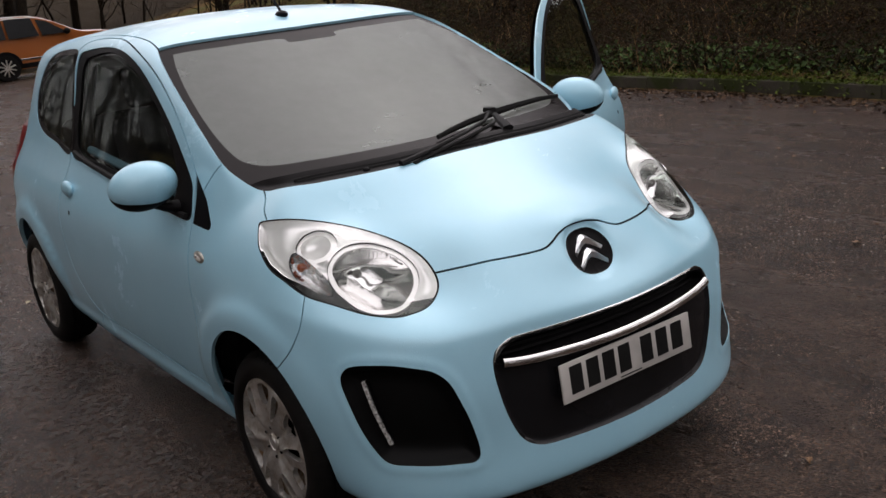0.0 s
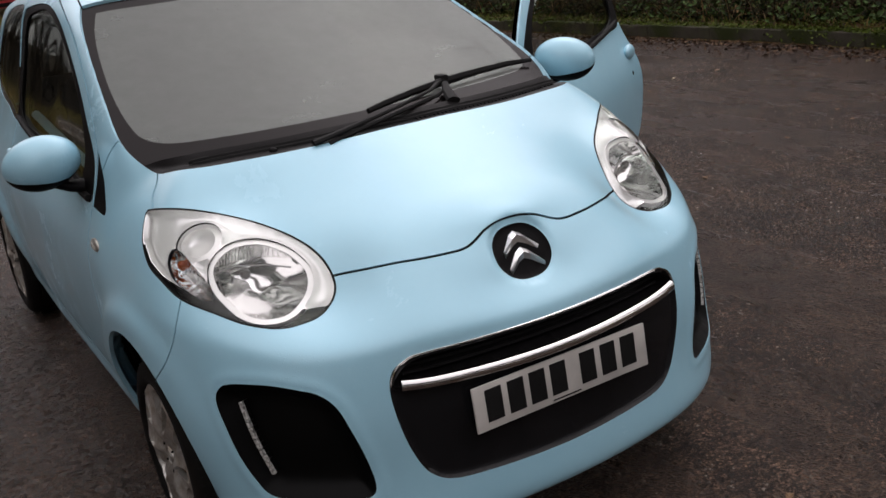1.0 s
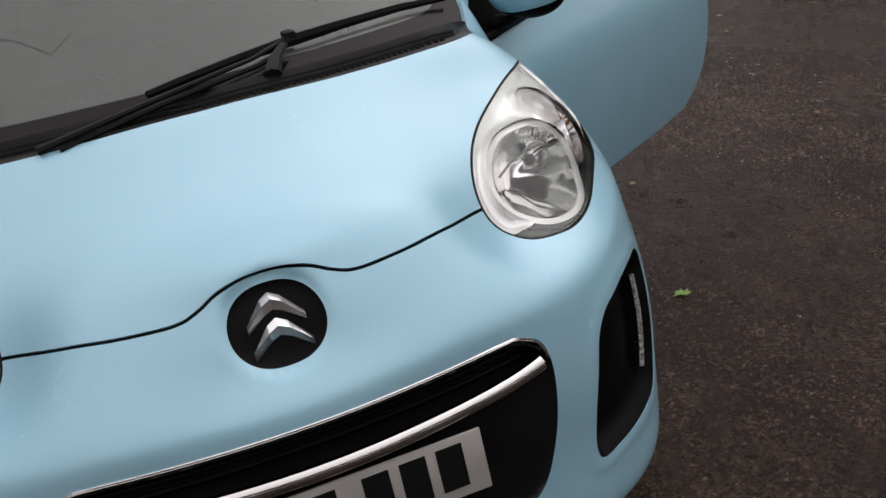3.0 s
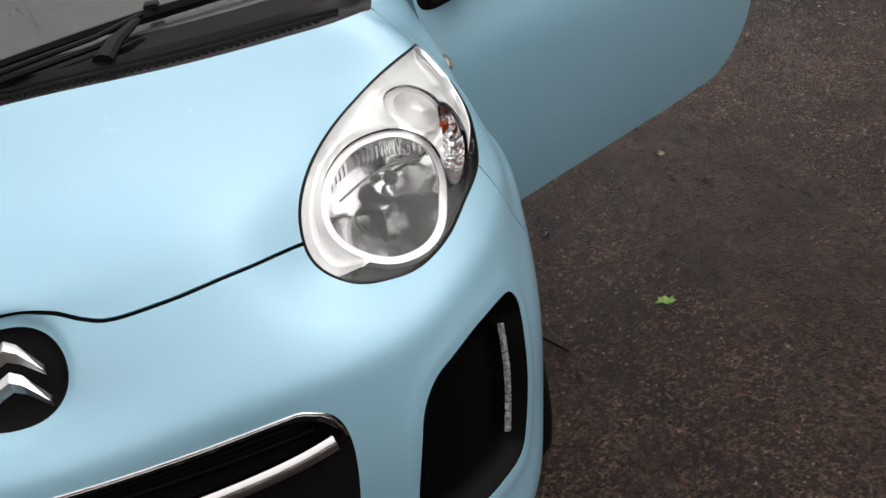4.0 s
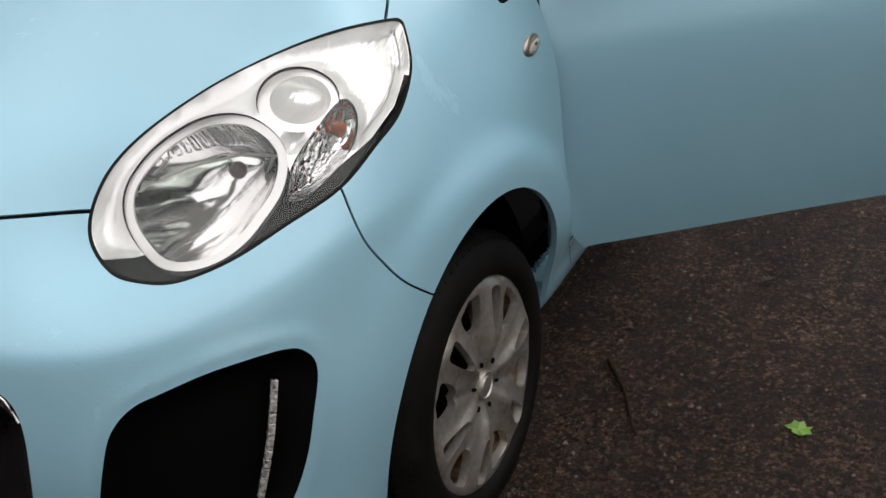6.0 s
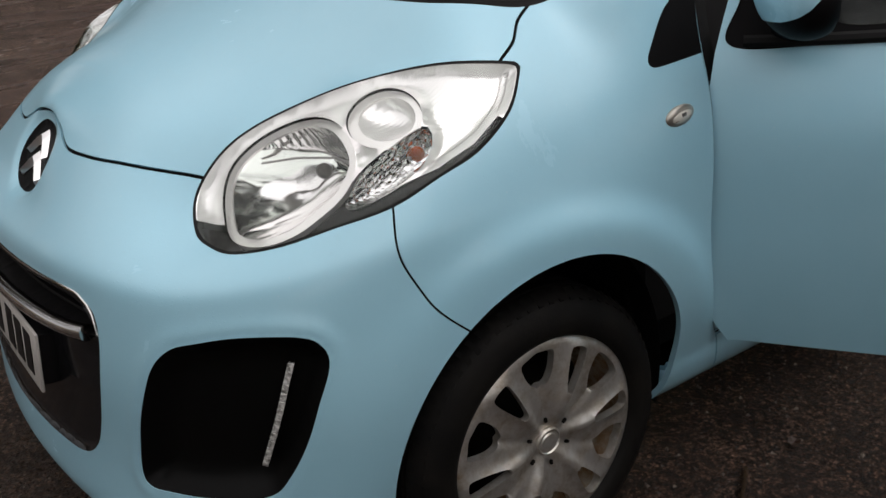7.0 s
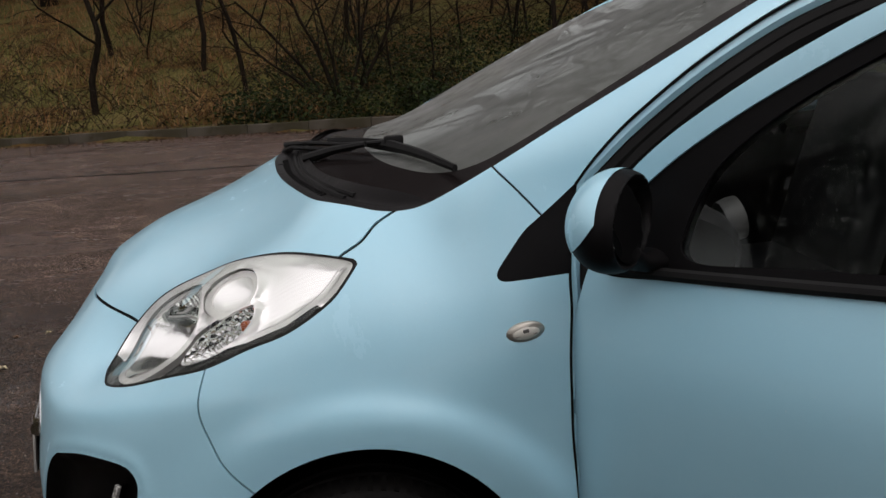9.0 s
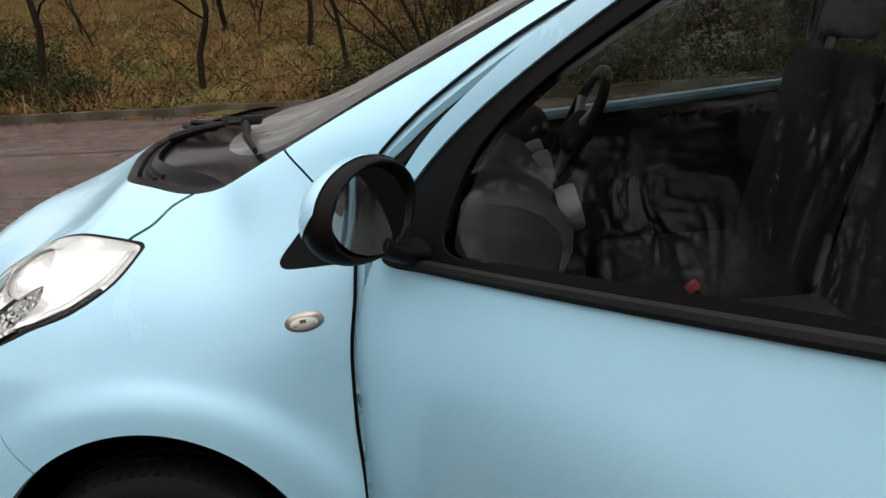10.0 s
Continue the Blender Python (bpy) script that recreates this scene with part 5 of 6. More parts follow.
for k in range(2, len(edge) - 3):
    d = Vector(edge[k + 1] - edge[k - 1]).normalized()
    nn = Vector(en[k])
    R = Matrix((d, nn.cross(d), nn)).transposed().to_4x4()
    bm = box(bmesh.new(), (0.0072, 0.017, 0.004), Matrix.Translation(Vector(edge[k] - en[k] * 0.0088)) @ R)
    part("vent_slot", bm, DARK, cowl)

for shift, sink in ((0.058, 0.017), (0.080, 0.014), (0.100, 0.011)):
    bm = bmesh.new()
    rib = settle(spline([(-x, y + shift, z) for x, y, z in SCREEN_EDGE[6:0:-1]] + [(x, y + shift, z) for x, y, z in SCREEN_EDGE[:7]], False, 0.03))
    tube(bm, rib - skin_normal(rib) * sink, 0.0055, 6)
    part("cowl_rib", bm, RUBBER, cowl)
bm = bmesh.new()
rim_ = settle(spline([(-x, y, z) for x, y, z in SCREEN_EDGE[8:0:-1]] + list(SCREEN_EDGE[:9]), False, 0.03))
tube(bm, rim_ - skin_normal(rim_) * 0.010, 0.0085, 8)
part("bonnet_seal", bm, RUBBER, cowl, "black rubber seal along the bonnet")

# Roof aerial.
bm = ball(bmesh.new(), (0.022, 0.036, 0.016), Matrix.Translation((0, 1.075, 1.447)))
aerial = part("aerial", bm, BLACK, car, "black roof aerial")
bm = bmesh.new()
tube(bm, [(0, 1.075, 1.455), (0, 1.13, 1.51), (0, 1.35, 1.72)], [0.006, 0.004, 0.0025], 8)
part("aerial_rod", bm, BLACK, aerial)


# ---- ground, kerbs and verges ----
ASPHALT, SOIL = make_asphalt(), make_soil()
KERB = make_stone("mossy_concrete_kerb", (0.034, 0.029, 0.023), (0.085, 0.073, 0.058), (0.026, 0.032, 0.009))
BARE_KERB = make_stone("weathered_concrete_kerb", (0.055, 0.047, 0.038), (0.120, 0.104, 0.084), (0.042, 0.036, 0.022))
BARK = make_bark("wet_dark_bark", (0.008, 0.006, 0.004), (0.022, 0.016, 0.010))
TWIG = make_bark("brown_twigs", (0.018, 0.0115, 0.0065), (0.040, 0.025, 0.014))
GRASS = make_leafy("winter_grass", (0.150, 0.162, 0.033), (0.240, 0.206, 0.056), (0.230, 0.150, 0.066), (0.27, 0.190, 0.095))
STRAW = make_leafy("dead_straw_grass", (0.22, 0.132, 0.058), (0.34, 0.235, 0.12), (0.13, 0.074, 0.034))
IVY = make_leafy("dark_ivy_leaves", (0.008, 0.014, 0.004), (0.014, 0.024, 0.007), (0.038, 0.052, 0.015), (0.011, 0.016, 0.007))
LITTER = make_leafy("brown_leaf_litter", (0.045, 0.025, 0.014), (0.070, 0.036, 0.018), (0.110, 0.066, 0.034), (0.026, 0.016, 0.011))
MOSS = make_leafy("bright_moss", (0.060, 0.085, 0.012), (0.090, 0.115, 0.018), (0.036, 0.050, 0.009))
BRACKEN = make_leafy("dead_bracken", (0.23, 0.112, 0.045), (0.12, 0.061, 0.026), (0.31, 0.165, 0.068), (0.17, 0.108, 0.040))
rng = np.random.default_rng(7)

# The kerb on the car's right runs slightly aslant, the one on its left along it.
RIGHT_AT, RIGHT_WAY = np.array((-12.1, 0.0)), np.array((0.26, 1.0)) / math.hypot(0.26, 1.0)
RIGHT_OUT = np.array((-RIGHT_WAY[1], RIGHT_WAY[0]))
LEFT_X = 6.42
BACK_Y, FRONT_Y = 27.0, -17.0


def grade(y):
    """The car park falls gently away behind the car."""
    return -0.014 * np.maximum(np.asarray(y, float) - 4.0, 0)


def right_point(along, out):
    return RIGHT_AT + RIGHT_WAY * along + RIGHT_OUT * out


def land(x, y):
    """The height of the ground: the car park level, the verges a step up and rising gently."""
    x, y = np.asarray(x, float), np.asarray(y, float)
    out = (x - RIGHT_AT[0]) * RIGHT_OUT[0] + (y - RIGHT_AT[1]) * RIGHT_OUT[1]
    h = np.full(np.broadcast(x, y).shape, -0.03)
    for d, rise in ((out - 0.13, 0.20), (x - LEFT_X - 0.13, 0.22), (y - BACK_Y - 0.13, 0.10), (FRONT_Y - y - 0.13, 0.08)):
        h = np.where(d > 0, np.maximum(h, 0.115 + rise * np.clip(d - 0.8, 0, 22) + 0.05 * np.sin(x * 1.7) * np.sin(y * 1.3) * np.clip(d, 0, 1)), h)
    return h + grade(y)


ax = np.concatenate([np.linspace(-700, -45, 12), np.arange(-44, -7, 0.5), np.arange(-6, 6, 3.0), np.arange(6.3, 30, 0.5), np.linspace(31, 700, 14)])
ay = np.concatenate([np.linspace(-700, -40, 12), np.arange(-38, 60, 0.8), np.linspace(62, 700, 12)])
gx, gy = np.meshgrid(ax, ay)
gz = land(gx, gy)
n_ = len(ax)
sheet_faces = [(j * n_ + i, j * n_ + i + 1, (j + 1) * n_ + i + 1, (j + 1) * n_ + i) for j in range(len(ay) - 1) for i in range(n_ - 1)]
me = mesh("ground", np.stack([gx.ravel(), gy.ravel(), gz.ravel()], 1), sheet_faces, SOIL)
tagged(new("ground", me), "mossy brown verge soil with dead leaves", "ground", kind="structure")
a0 = right_point(FRONT_Y / RIGHT_WAY[1], 0.06)
rows_ = [(right_point(y / RIGHT_WAY[1], 0.06)[0], y) for y in (a0[1], 4.0, BACK_Y + 0.06)]
me = mesh("road", [q for x, y in rows_ for q in ((x, y, float(grade(y))), (LEFT_X + 0.06, y, float(grade(y))))], [(0, 1, 3, 2), (2, 3, 5, 4)], ASPHALT, False)
tagged(new("road", me), "wet worn brown-grey asphalt car park", "car park", kind="structure")


# A dark sealed joint in the asphalt, along the right-hand kerb.
TAR = make_plastic("tar_joint", (0.012, 0.009, 0.008), 0.30)
V, F = [], []
for k in range(150):
    al = -22 + 0.22 * k
    mid_, half_ = -3.75 + 0.22 * math.sin(al * 0.35) + rng.normal(0, 0.02), 0.045 + rng.uniform(-0.025, 0.03)
    for o in (mid_ - half_, mid_ + half_):
        x, y = right_point(al, o)
        V.append((x, y, float(grade(y)) + 0.004))
F = [(2 * k, 2 * k + 1, 2 * k + 3, 2 * k + 2) for k in range(149)]
tagged(new("trim", mesh("tar_joint", V, F, TAR, False)), "dark tar joint sealed into the asphalt", "tar joint", kind="structure")


def kerb_line(name, start, way, count, stone, length=0.915):
    """A row of kerbstones, each a piece of its own."""
    base = new(name)
    base.empty_display_size = 0.1
    turn = math.degrees(math.atan2(way[1], way[0]))
    base.matrix_basis = pose(start[0], start[1], 0, 0, 0, turn)
    tagged(base, "weathered mossy concrete kerb along the verge", "kerb", kind="structure")
    bm = box(bmesh.new(), (length - 0.008, 0.125, 0.26), Matrix.Translation((length / 2, 0.0625, 0.0)), 0.014, 2)
    shared = None
    for k in range(count):
        if shared is None:
            ob = part("kerbstone", bm, stone, base)
            shared = ob.data
        else:
            ob = part("kerbstone", shared, stone, base)
        fall = float(grade(start[1] + way[1] * (k + 0.5) * length))
        ob.matrix_basis = pose(k * length, rng.normal(0, 0.004), fall + rng.normal(0, 0.005), rng.normal(0, 0.5), rng.normal(0, 0.15), rng.normal(0, 0.12))


kerb_line("kerb_right", right_point(-34, 0.0), RIGHT_WAY, 64, BARE_KERB)
kerb_line("kerb_left", (LEFT_X + 0.125, -16.0), (0.0, 1.0), 46, KERB)
kerb_line("kerb_back", (LEFT_X + 0.1, BACK_Y + 0.0), (-1.0, 0.0), 30, BARE_KERB)
bpy.data.objects["kerb_back"].matrix_basis = pose(LEFT_X + 0.1 - 30 * 0.915, BACK_Y, 0, 0, 0, 0)
bpy.data.objects["kerb_left"].matrix_basis = pose(LEFT_X + 0.125, -16.0, 0, 0, 0, 90)
bpy.data.objects["kerb_right"].matrix_basis = pose(*right_point(-34, 0.0), 0, 0, 0, math.degrees(math.atan2(RIGHT_WAY[1], RIGHT_WAY[0])))


# ---- plants ----
def blades(name, places, height, width, material, lean=0.5, label="", category="grass"):
    """Loose blades as thin bent strips."""
    n = len(places)
    z = land(places[:, 0], places[:, 1])
    b = np.column_stack([places, z])
    a = rng.uniform(0, 2 * np.pi, n)
    h = height * rng.uniform(0.45, 1.25, n)
    side = np.stack([np.cos(a), np.sin(a), 0 * a], 1) * (width * rng.uniform(0.6, 1.3, n))[:, None]
    t = rng.uniform(0, 2 * np.pi, n)
    bend = np.stack([np.cos(t), np.sin(t), 0 * t], 1) * (h * rng.uniform(0.1, lean * 2, n))[:, None]
    up = np.stack([0 * h, 0 * h, h], 1)
    v = np.stack([b - side, b + side, b + up * 0.6 + bend * 0.35 + side * 0.6, b + up * 0.6 + bend * 0.35 - side * 0.6, b + up * 0.9 + bend], 1).reshape(-1, 3)
    k = np.arange(n) * 5
    f = [(i, i + 1, i + 2, i + 3) for i in k] + [(i + 3, i + 2, i + 4) for i in k]
    ob = new(name, mesh(name, v, f, material))
    return tagged(ob, label, category, kind="stuff")


def leaves(name, centres, size, material, label, category, tilt=0.7):
    """Small pointed leaves, each two folded triangles pairs."""
    n = len(centres)
    q = rng.normal(0, 1, (n, 3))
    q[:, 2] = np.abs(q[:, 2]) + (1.2 - tilt)
    q /= np.linalg.norm(q, axis=1, keepdims=True)
    d = np.cross(q, rng.normal(0, 1, (n, 3)))
    d /= np.linalg.norm(d, axis=1, keepdims=True)
    w = np.cross(q, d)
    s = (size * rng.uniform(0.5, 1.3, n))[:, None]
    c = np.asarray(centres)
    v = np.stack([c - d * s, c + w * s * 0.55 + q * s * 0.15, c + d * s * 1.1, c - w * s * 0.55 + q * s * 0.15], 1).reshape(-1, 3)
    k = np.arange(n) * 4
    f = [(i, i + 1, i + 2) for i in k] + [(i, i + 2, i + 3) for i in k]
    return tagged(new(name, mesh(name, v, f, material, False)), label, category, kind="stuff")


def rods(paths, sides=3):
    """Many thin tapered rods in one go: (points, start radius, end radius)."""
    V, F = [], []
    for pts, r0, r1 in paths:
        m = len(pts)
        base = len(V)
        for k in range(m):
            d = pts[min(k + 1, m - 1)] - pts[max(k - 1, 0)]
            d = d / (np.linalg.norm(d) + 1e-9)
            s = np.cross(d, (0.31, 0.52, 0.79))
            s /= np.linalg.norm(s) + 1e-9
            w = np.cross(s, d)
            r = r0 + (r1 - r0) * k / (m - 1)
            for j in range(sides):
                a = 2 * math.pi * j / sides
                V.append(pts[k] + s * r * math.cos(a) + w * r * math.sin(a))
        for k in range(m - 1):
            for j in range(sides):
                p, q = base + k * sides + j, base + k * sides + (j + 1) % sides
                F.append((p, q, q + sides, p + sides))
    return V, F


def tree_meshes(seed, height, radius, fork=0.35, density=1.0, trunk=None, single=False):
    """A bare winter tree: trunk with limbs, and a fine crown of twigs."""
    r = np.random.default_rng(seed)
    limbs, twigs = [], []

    def grow(p, d, length, rad, level):
        n = 5 if level < 2 else 4
        pts = [p]
        for k in range(n):
            d = d + r.normal(0, 0.13 + 0.05 * level, 3) + np.array((0, 0, 0.05 if level else 0.02))
            d = d / np.linalg.norm(d)
            pts.append(pts[-1] + d * length / n)
        if trunk and level == 0:
            pts = list(spline(trunk, False, height / 12))
            n, d = len(pts) - 1, pts[-1] - pts[-2]
            d = d / np.linalg.norm(d)
        end = rad * (0.55 if level == 0 else 0.35)
        (limbs if level < 2 else twigs).append((pts, rad, end))
        if level >= 4 or rad < 0.004:
            return
        kids = int((7 if level == 0 else 5 if level < 3 else 4) * density)
        for k in range(kids):
            f = fork + (1 - fork) * (k + r.uniform(0, 1)) / kids
            i = min(int(f * n), n - 1)
            q = pts[i] + (pts[i + 1] - pts[i]) * (f * n - i)
            side = r.normal(0, 1, 3)
            side -= d * (side @ d)
            side /= np.linalg.norm(side)
            e = d * 0.62 + side * r.uniform(0.45, 0.95)
            grow(q, e / np.linalg.norm(e), length * r.uniform(0.42, 0.68), rad * r.uniform(0.30, 0.48), level + 1)

    grow(np.zeros(3), np.array((r.normal(0, 0.08), r.normal(0, 0.08), 1.0)), height * 0.75, radius, 0)
    V, F = rods(limbs[:1] if single else limbs, 7)
    a = mesh("trunk", V, F, BARK)
    V, F = rods(twigs, 3)
    b = mesh("crown", V, F, TWIG)
    return a, b, [mesh("branch", *rods([one], 6), BARK) for one in limbs[1:]] if single else []


def plant_tree(name, pair, x, y, scale, turn, label, group):
    t = thing(name, label, "tree", (x, y, float(land(x, y)) - 0.08), turn, group)
    t.scale = (scale, scale, scale)
    part("trunk", pair[0], BARK, t)
    part("crown", pair[1], TWIG, t)
    for one in pair[2]:
        part("branch", one, BARK, t)
    return t


TALL = [tree_meshes(s, 13.0, 0.20, 0.30, 1.2) for s in (1, 2, 3, 4)]
SLIM = [tree_meshes(s, 5.0, 0.055, 0.22, single=True) for s in (11, 12, 13)]
SHRUB = [tree_meshes(s, 2.6, 0.026, 0.05, 1.25) for s in (21, 22, 23, 24)]
tall_label, slim_label, shrub_label = "tall bare winter tree with dark wet bark", "slender bare sapling on the verge", "tangled leafless brown shrub behind the kerb"



def thicket(name, spots, label):
    """Far shrubs that nobody could count, grown into one another: stems and twigs in one mesh."""
    V, F, M, base = [], [], [], 0
    for k, (x, y, scale, turn) in enumerate(spots):
        c, d = math.cos(radians(turn)), math.sin(radians(turn))
        for slot in (0, 1):
            me = SHRUB[k % 4][slot]
            co = np.empty(len(me.vertices) * 3)
            me.vertices.foreach_get("co", co)
            co = co.reshape(-1, 3) @ np.array(((c, d, 0), (-d, c, 0), (0, 0, 1))) * scale + (x, y, float(land(x, y)) - 0.08)
            corners = np.empty(len(me.loops), dtype=np.int32)
            me.loops.foreach_get("vertex_index", corners)
            V.append(co)
            F.append(corners.reshape(-1, 4) + base)
            M.append(np.full(len(me.polygons), slot, dtype=np.int32))
            base += len(co)
    V, F, M = np.concatenate(V), np.concatenate(F), np.concatenate(M)
    me = bpy.data.meshes.new(name)
    me.vertices.add(len(V))
    me.vertices.foreach_set("co", V.ravel())
    me.loops.add(F.size)
    me.loops.foreach_set("vertex_index", F.ravel())
    me.polygons.add(len(F))
    me.polygons.foreach_set("loop_start", np.arange(0, F.size, 4, dtype=np.int32))
    me.materials.append(BARK)
    me.materials.append(TWIG)
    me.polygons.foreach_set("material_index", M)
    me.update(calc_edges=True)
    me.shade_smooth()
    return tagged(new(name, me), label, "shrubs", kind="stuff")


# Saplings behind the right-hand kerb, then the wood behind them.
BENT = tree_meshes(31, 3.6, 0.062, 0.36, 0.8, [(0, 0, 0), (0.01, 0, 0.62), (0.12, 0.03, 1.0), (0.23, 0.0, 1.36), (0.12, 0.05, 1.75), (0.05, 0.0, 2.25), (0.12, -0.1, 3.2)], True)
THIN = tree_meshes(32, 3.4, 0.048, 0.30, 0.8, [(0, 0, 0), (-0.05, 0.02, 0.5), (-0.13, 0, 1.1), (-0.32, 0.05, 1.7), (-0.6, 0.0, 2.5), (-0.75, 0.1, 3.3)], True)
STOUT = tree_meshes(33, 4.2, 0.075, 0.40, 0.8, [(0, 0, 0), (0.02, 0, 0.7), (0.06, 0.03, 1.25), (-0.08, 0.0, 2.0), (-0.2, 0.1, 3.0), (-0.15, 0.2, 4.2)], True)
way_turn = math.degrees(math.atan2(RIGHT_WAY[1], RIGHT_WAY[0]))
for kind_, al, out in ((BENT, -4.25, 1.87), (THIN, -1.77, 2.35), (STOUT, -7.26, 1.7)):
    x, y = right_point(al, out)
    plant_tree("sapling", kind_, x, y, 1.0, way_turn, slim_label, "saplings on the verge")
FAN = [tree_meshes(s, 3.0, 0.030, 0.12, 1.0, single=True) for s in (41, 42)]
for k, lean_ in enumerate((-52, -38, -24, -10, 12, 28)):
    x, y = right_point(-0.1 + 0.05 * k, 1.4 + 0.06 * (k % 3))
    t = plant_tree("shrub", FAN[k % 2], x, y, 0.9 + 0.1 * (k % 3), 0, "leaning bare stem of a shrub on the verge", "shrubs on the verge")
    t.matrix_basis = t.matrix_basis @ Matrix.Rotation(radians(-lean_), 4, "X")
for k, (al, out, sc) in enumerate(((-9.8, 2.6, 1.0), (-3.3, 4.5, 1.0), (3.2, 3.0, 0.9), (-11.5, 3.0, 1.0), (-0.8, 6.0, 1.0), (-6.0, 6.5, 1.1))):
    x, y = right_point(al, out)
    plant_tree("sapling", SLIM[k % 3], x, y, sc, 77 * k, slim_label, "saplings on the verge")
for k in range(36):
    x, y = right_point(rng.uniform(-26, 20), rng.uniform(9, 28))
    plant_tree("tree", TALL[k % 4], x, y, rng.uniform(0.65, 1.1), rng.uniform(0, 360), tall_label, "trees of the wood")
for k in range(80):
    x, y = right_point(*((rng.uniform(-1.5, 10), rng.uniform(1.8, 9)) if k % 2 else (rng.uniform(-22, 12), rng.uniform(5, 24))))
    plant_tree("shrub", SHRUB[k % 4], x, y, rng.uniform(0.6, 1.15), rng.uniform(0, 360), shrub_label, "shrubs on the verge")
# Tall trees further back, whose crowns the windscreen mirrors.
for k in range(26):
    x, y = right_point(-18 + 1.5 * k + rng.uniform(-0.8, 0.8), rng.uniform(12, 22))
    plant_tree("tree", TALL[k % 4], x, y, rng.uniform(1.3, 1.7), rng.uniform(0, 360), tall_label, "trees of the wood")
# Unseen trees, added so that the windscreen and right windows mirror their crowns.
for k, (al, out) in enumerate(((5.5, 3.0), (8.0, 5.2), (11.0, 3.4), (14.0, 6.0), (17.5, 4.0), (21.0, 6.5))):
    x, y = right_point(al, out)
    plant_tree("tree", TALL[k % 4], x, y, rng.uniform(1.2, 1.5), rng.uniform(0, 360), tall_label, "trees of the wood")
# Big shrubs out of view, added to darken what the right windows mirror.
for k in range(60):
    x, y = right_point(rng.uniform(6, 30), rng.uniform(2.5, 14))
    plant_tree("shrub", SHRUB[k % 4], x, y, rng.uniform(1.5, 2.8), rng.uniform(0, 360), shrub_label, "shrubs on the verge")
# Dense hedge of shrubs and trees on the left verge and at the back.
for k in range(90):
    x, y = LEFT_X + rng.uniform(1.3, 9), rng.uniform(-7, 26)
    plant_tree("shrub", SHRUB[k % 4], x, y, rng.uniform(0.7, 1.25), rng.uniform(0, 360), shrub_label, "shrubs on the verge")
for k in range(56):
    x, y = LEFT_X + rng.uniform(3.0, 12), rng.uniform(-3, 26)
    plant_tree("shrub", SHRUB[k % 4], x, y, rng.uniform(1.3, 2.1), rng.uniform(0, 360), shrub_label, "shrubs on the verge")
for k in range(44):
    x, y = LEFT_X + rng.uniform(3.0, 24), rng.uniform(-14, 30)
    plant_tree("tree", TALL[k % 4], x, y, min(rng.uniform(0.75, 1.15), 0.040 * x), rng.uniform(0, 360), tall_label, "trees of the wood")
for k in range(46):
    x, y = rng.uniform(-34, 10), BACK_Y + rng.uniform(4, 20)
    plant_tree("tree", TALL[k % 4], x, y, rng.uniform(0.7, 1.1), rng.uniform(0, 360), tall_label, "trees of the wood")
thicket("thicket", [(rng.uniform(-32, 11), BACK_Y + rng.uniform(3.0, 10), rng.uniform(1.6, 2.8), rng.uniform(0, 360)) for k in range(110)],
        "tangled leafless brown shrubs far behind the car park")

# The wood that the car's glass and paint mirror, across the car park in front.
for k in range(44):
    x, y = rng.uniform(-20, 18), FRONT_Y - rng.uniform(1.0, 22)
    plant_tree("tree", TALL[k % 4], x, y, rng.uniform(0.8, 1.25), rng.uniform(0, 360), tall_label, "trees of the wood")
thicket("thicket", [(rng.uniform(-20, 18), FRONT_Y - rng.uniform(0.8, 12), rng.uniform(1.6, 3.0), rng.uniform(0, 360)) for k in range(36)],
        "tangled leafless brown shrubs across the car park")


def scatter(n, along, out, clump=0.0):
    """Places behind the right kerb, in patches if clump is given."""
    al, ou = rng.uniform(*along, n), out[0] + (out[1] - out[0]) * rng.uniform(0, 1, n) ** 1.4
    p = RIGHT_AT + np.outer(al, RIGHT_WAY) + np.outer(ou, RIGHT_OUT)
    return patchy(p, clump)


def scatter_left(n, ys, out, clump=0.0):
    p = np.column_stack([LEFT_X + 0.13 + out[0] + (out[1] - out[0]) * rng.uniform(0, 1, n) ** 1.4, rng.uniform(*ys, n)])
    return patchy(p, clump)


def patchy(p, clump):
    if clump:
        f = np.sin(p[:, 0] * 1.9 + 0.7 * np.sin(p[:, 1] * 1.1)) * np.sin(p[:, 1] * 1.6 + 0.9 * np.sin(p[:, 0] * 0.8))
        p = p[f + rng.uniform(-0.6, 0.6, len(p)) > clump]
    return p


blades("grass", scatter(26000, (-18, -1.2), (0.75, 9), 0.15), 0.15, 0.006, GRASS, 0.6, "short rough winter grass on the verge", "grass")
blades("dead_grass", scatter(8000, (-18, -1.0), (0.4, 11), 0.30), 0.38, 0.006, STRAW, 0.8, "tall dead straw-coloured grass tufts", "grass")
blades("dead_bracken", scatter(20000, (-20, 0), (0.6, 16), 0.20), 0.45, 0.008, BRACKEN, 0.9, "rust-brown dead bracken on the bank", "bracken")
blades("dead_bracken", scatter_left(2500, (-6, 18), (1.2, 9), 0.30), 0.55, 0.007, BRACKEN, 0.9, "rust-brown dead bracken on the bank", "bracken")
blades("grass", scatter_left(3500, (-4, 16), (0.10, 2.5), 0.2), 0.10, 0.006, GRASS, 0.7, "short rough winter grass on the verge", "grass")
blades("dead_grass", scatter_left(4200, (-4, 16), (0.3, 5), 0.40), 0.50, 0.007, STRAW, 0.9, "tall dead straw-coloured grass tufts", "grass")
q = np.column_stack([rng.uniform(-20, 7, 9000), BACK_Y + 0.2 + rng.uniform(0, 4, 9000)])
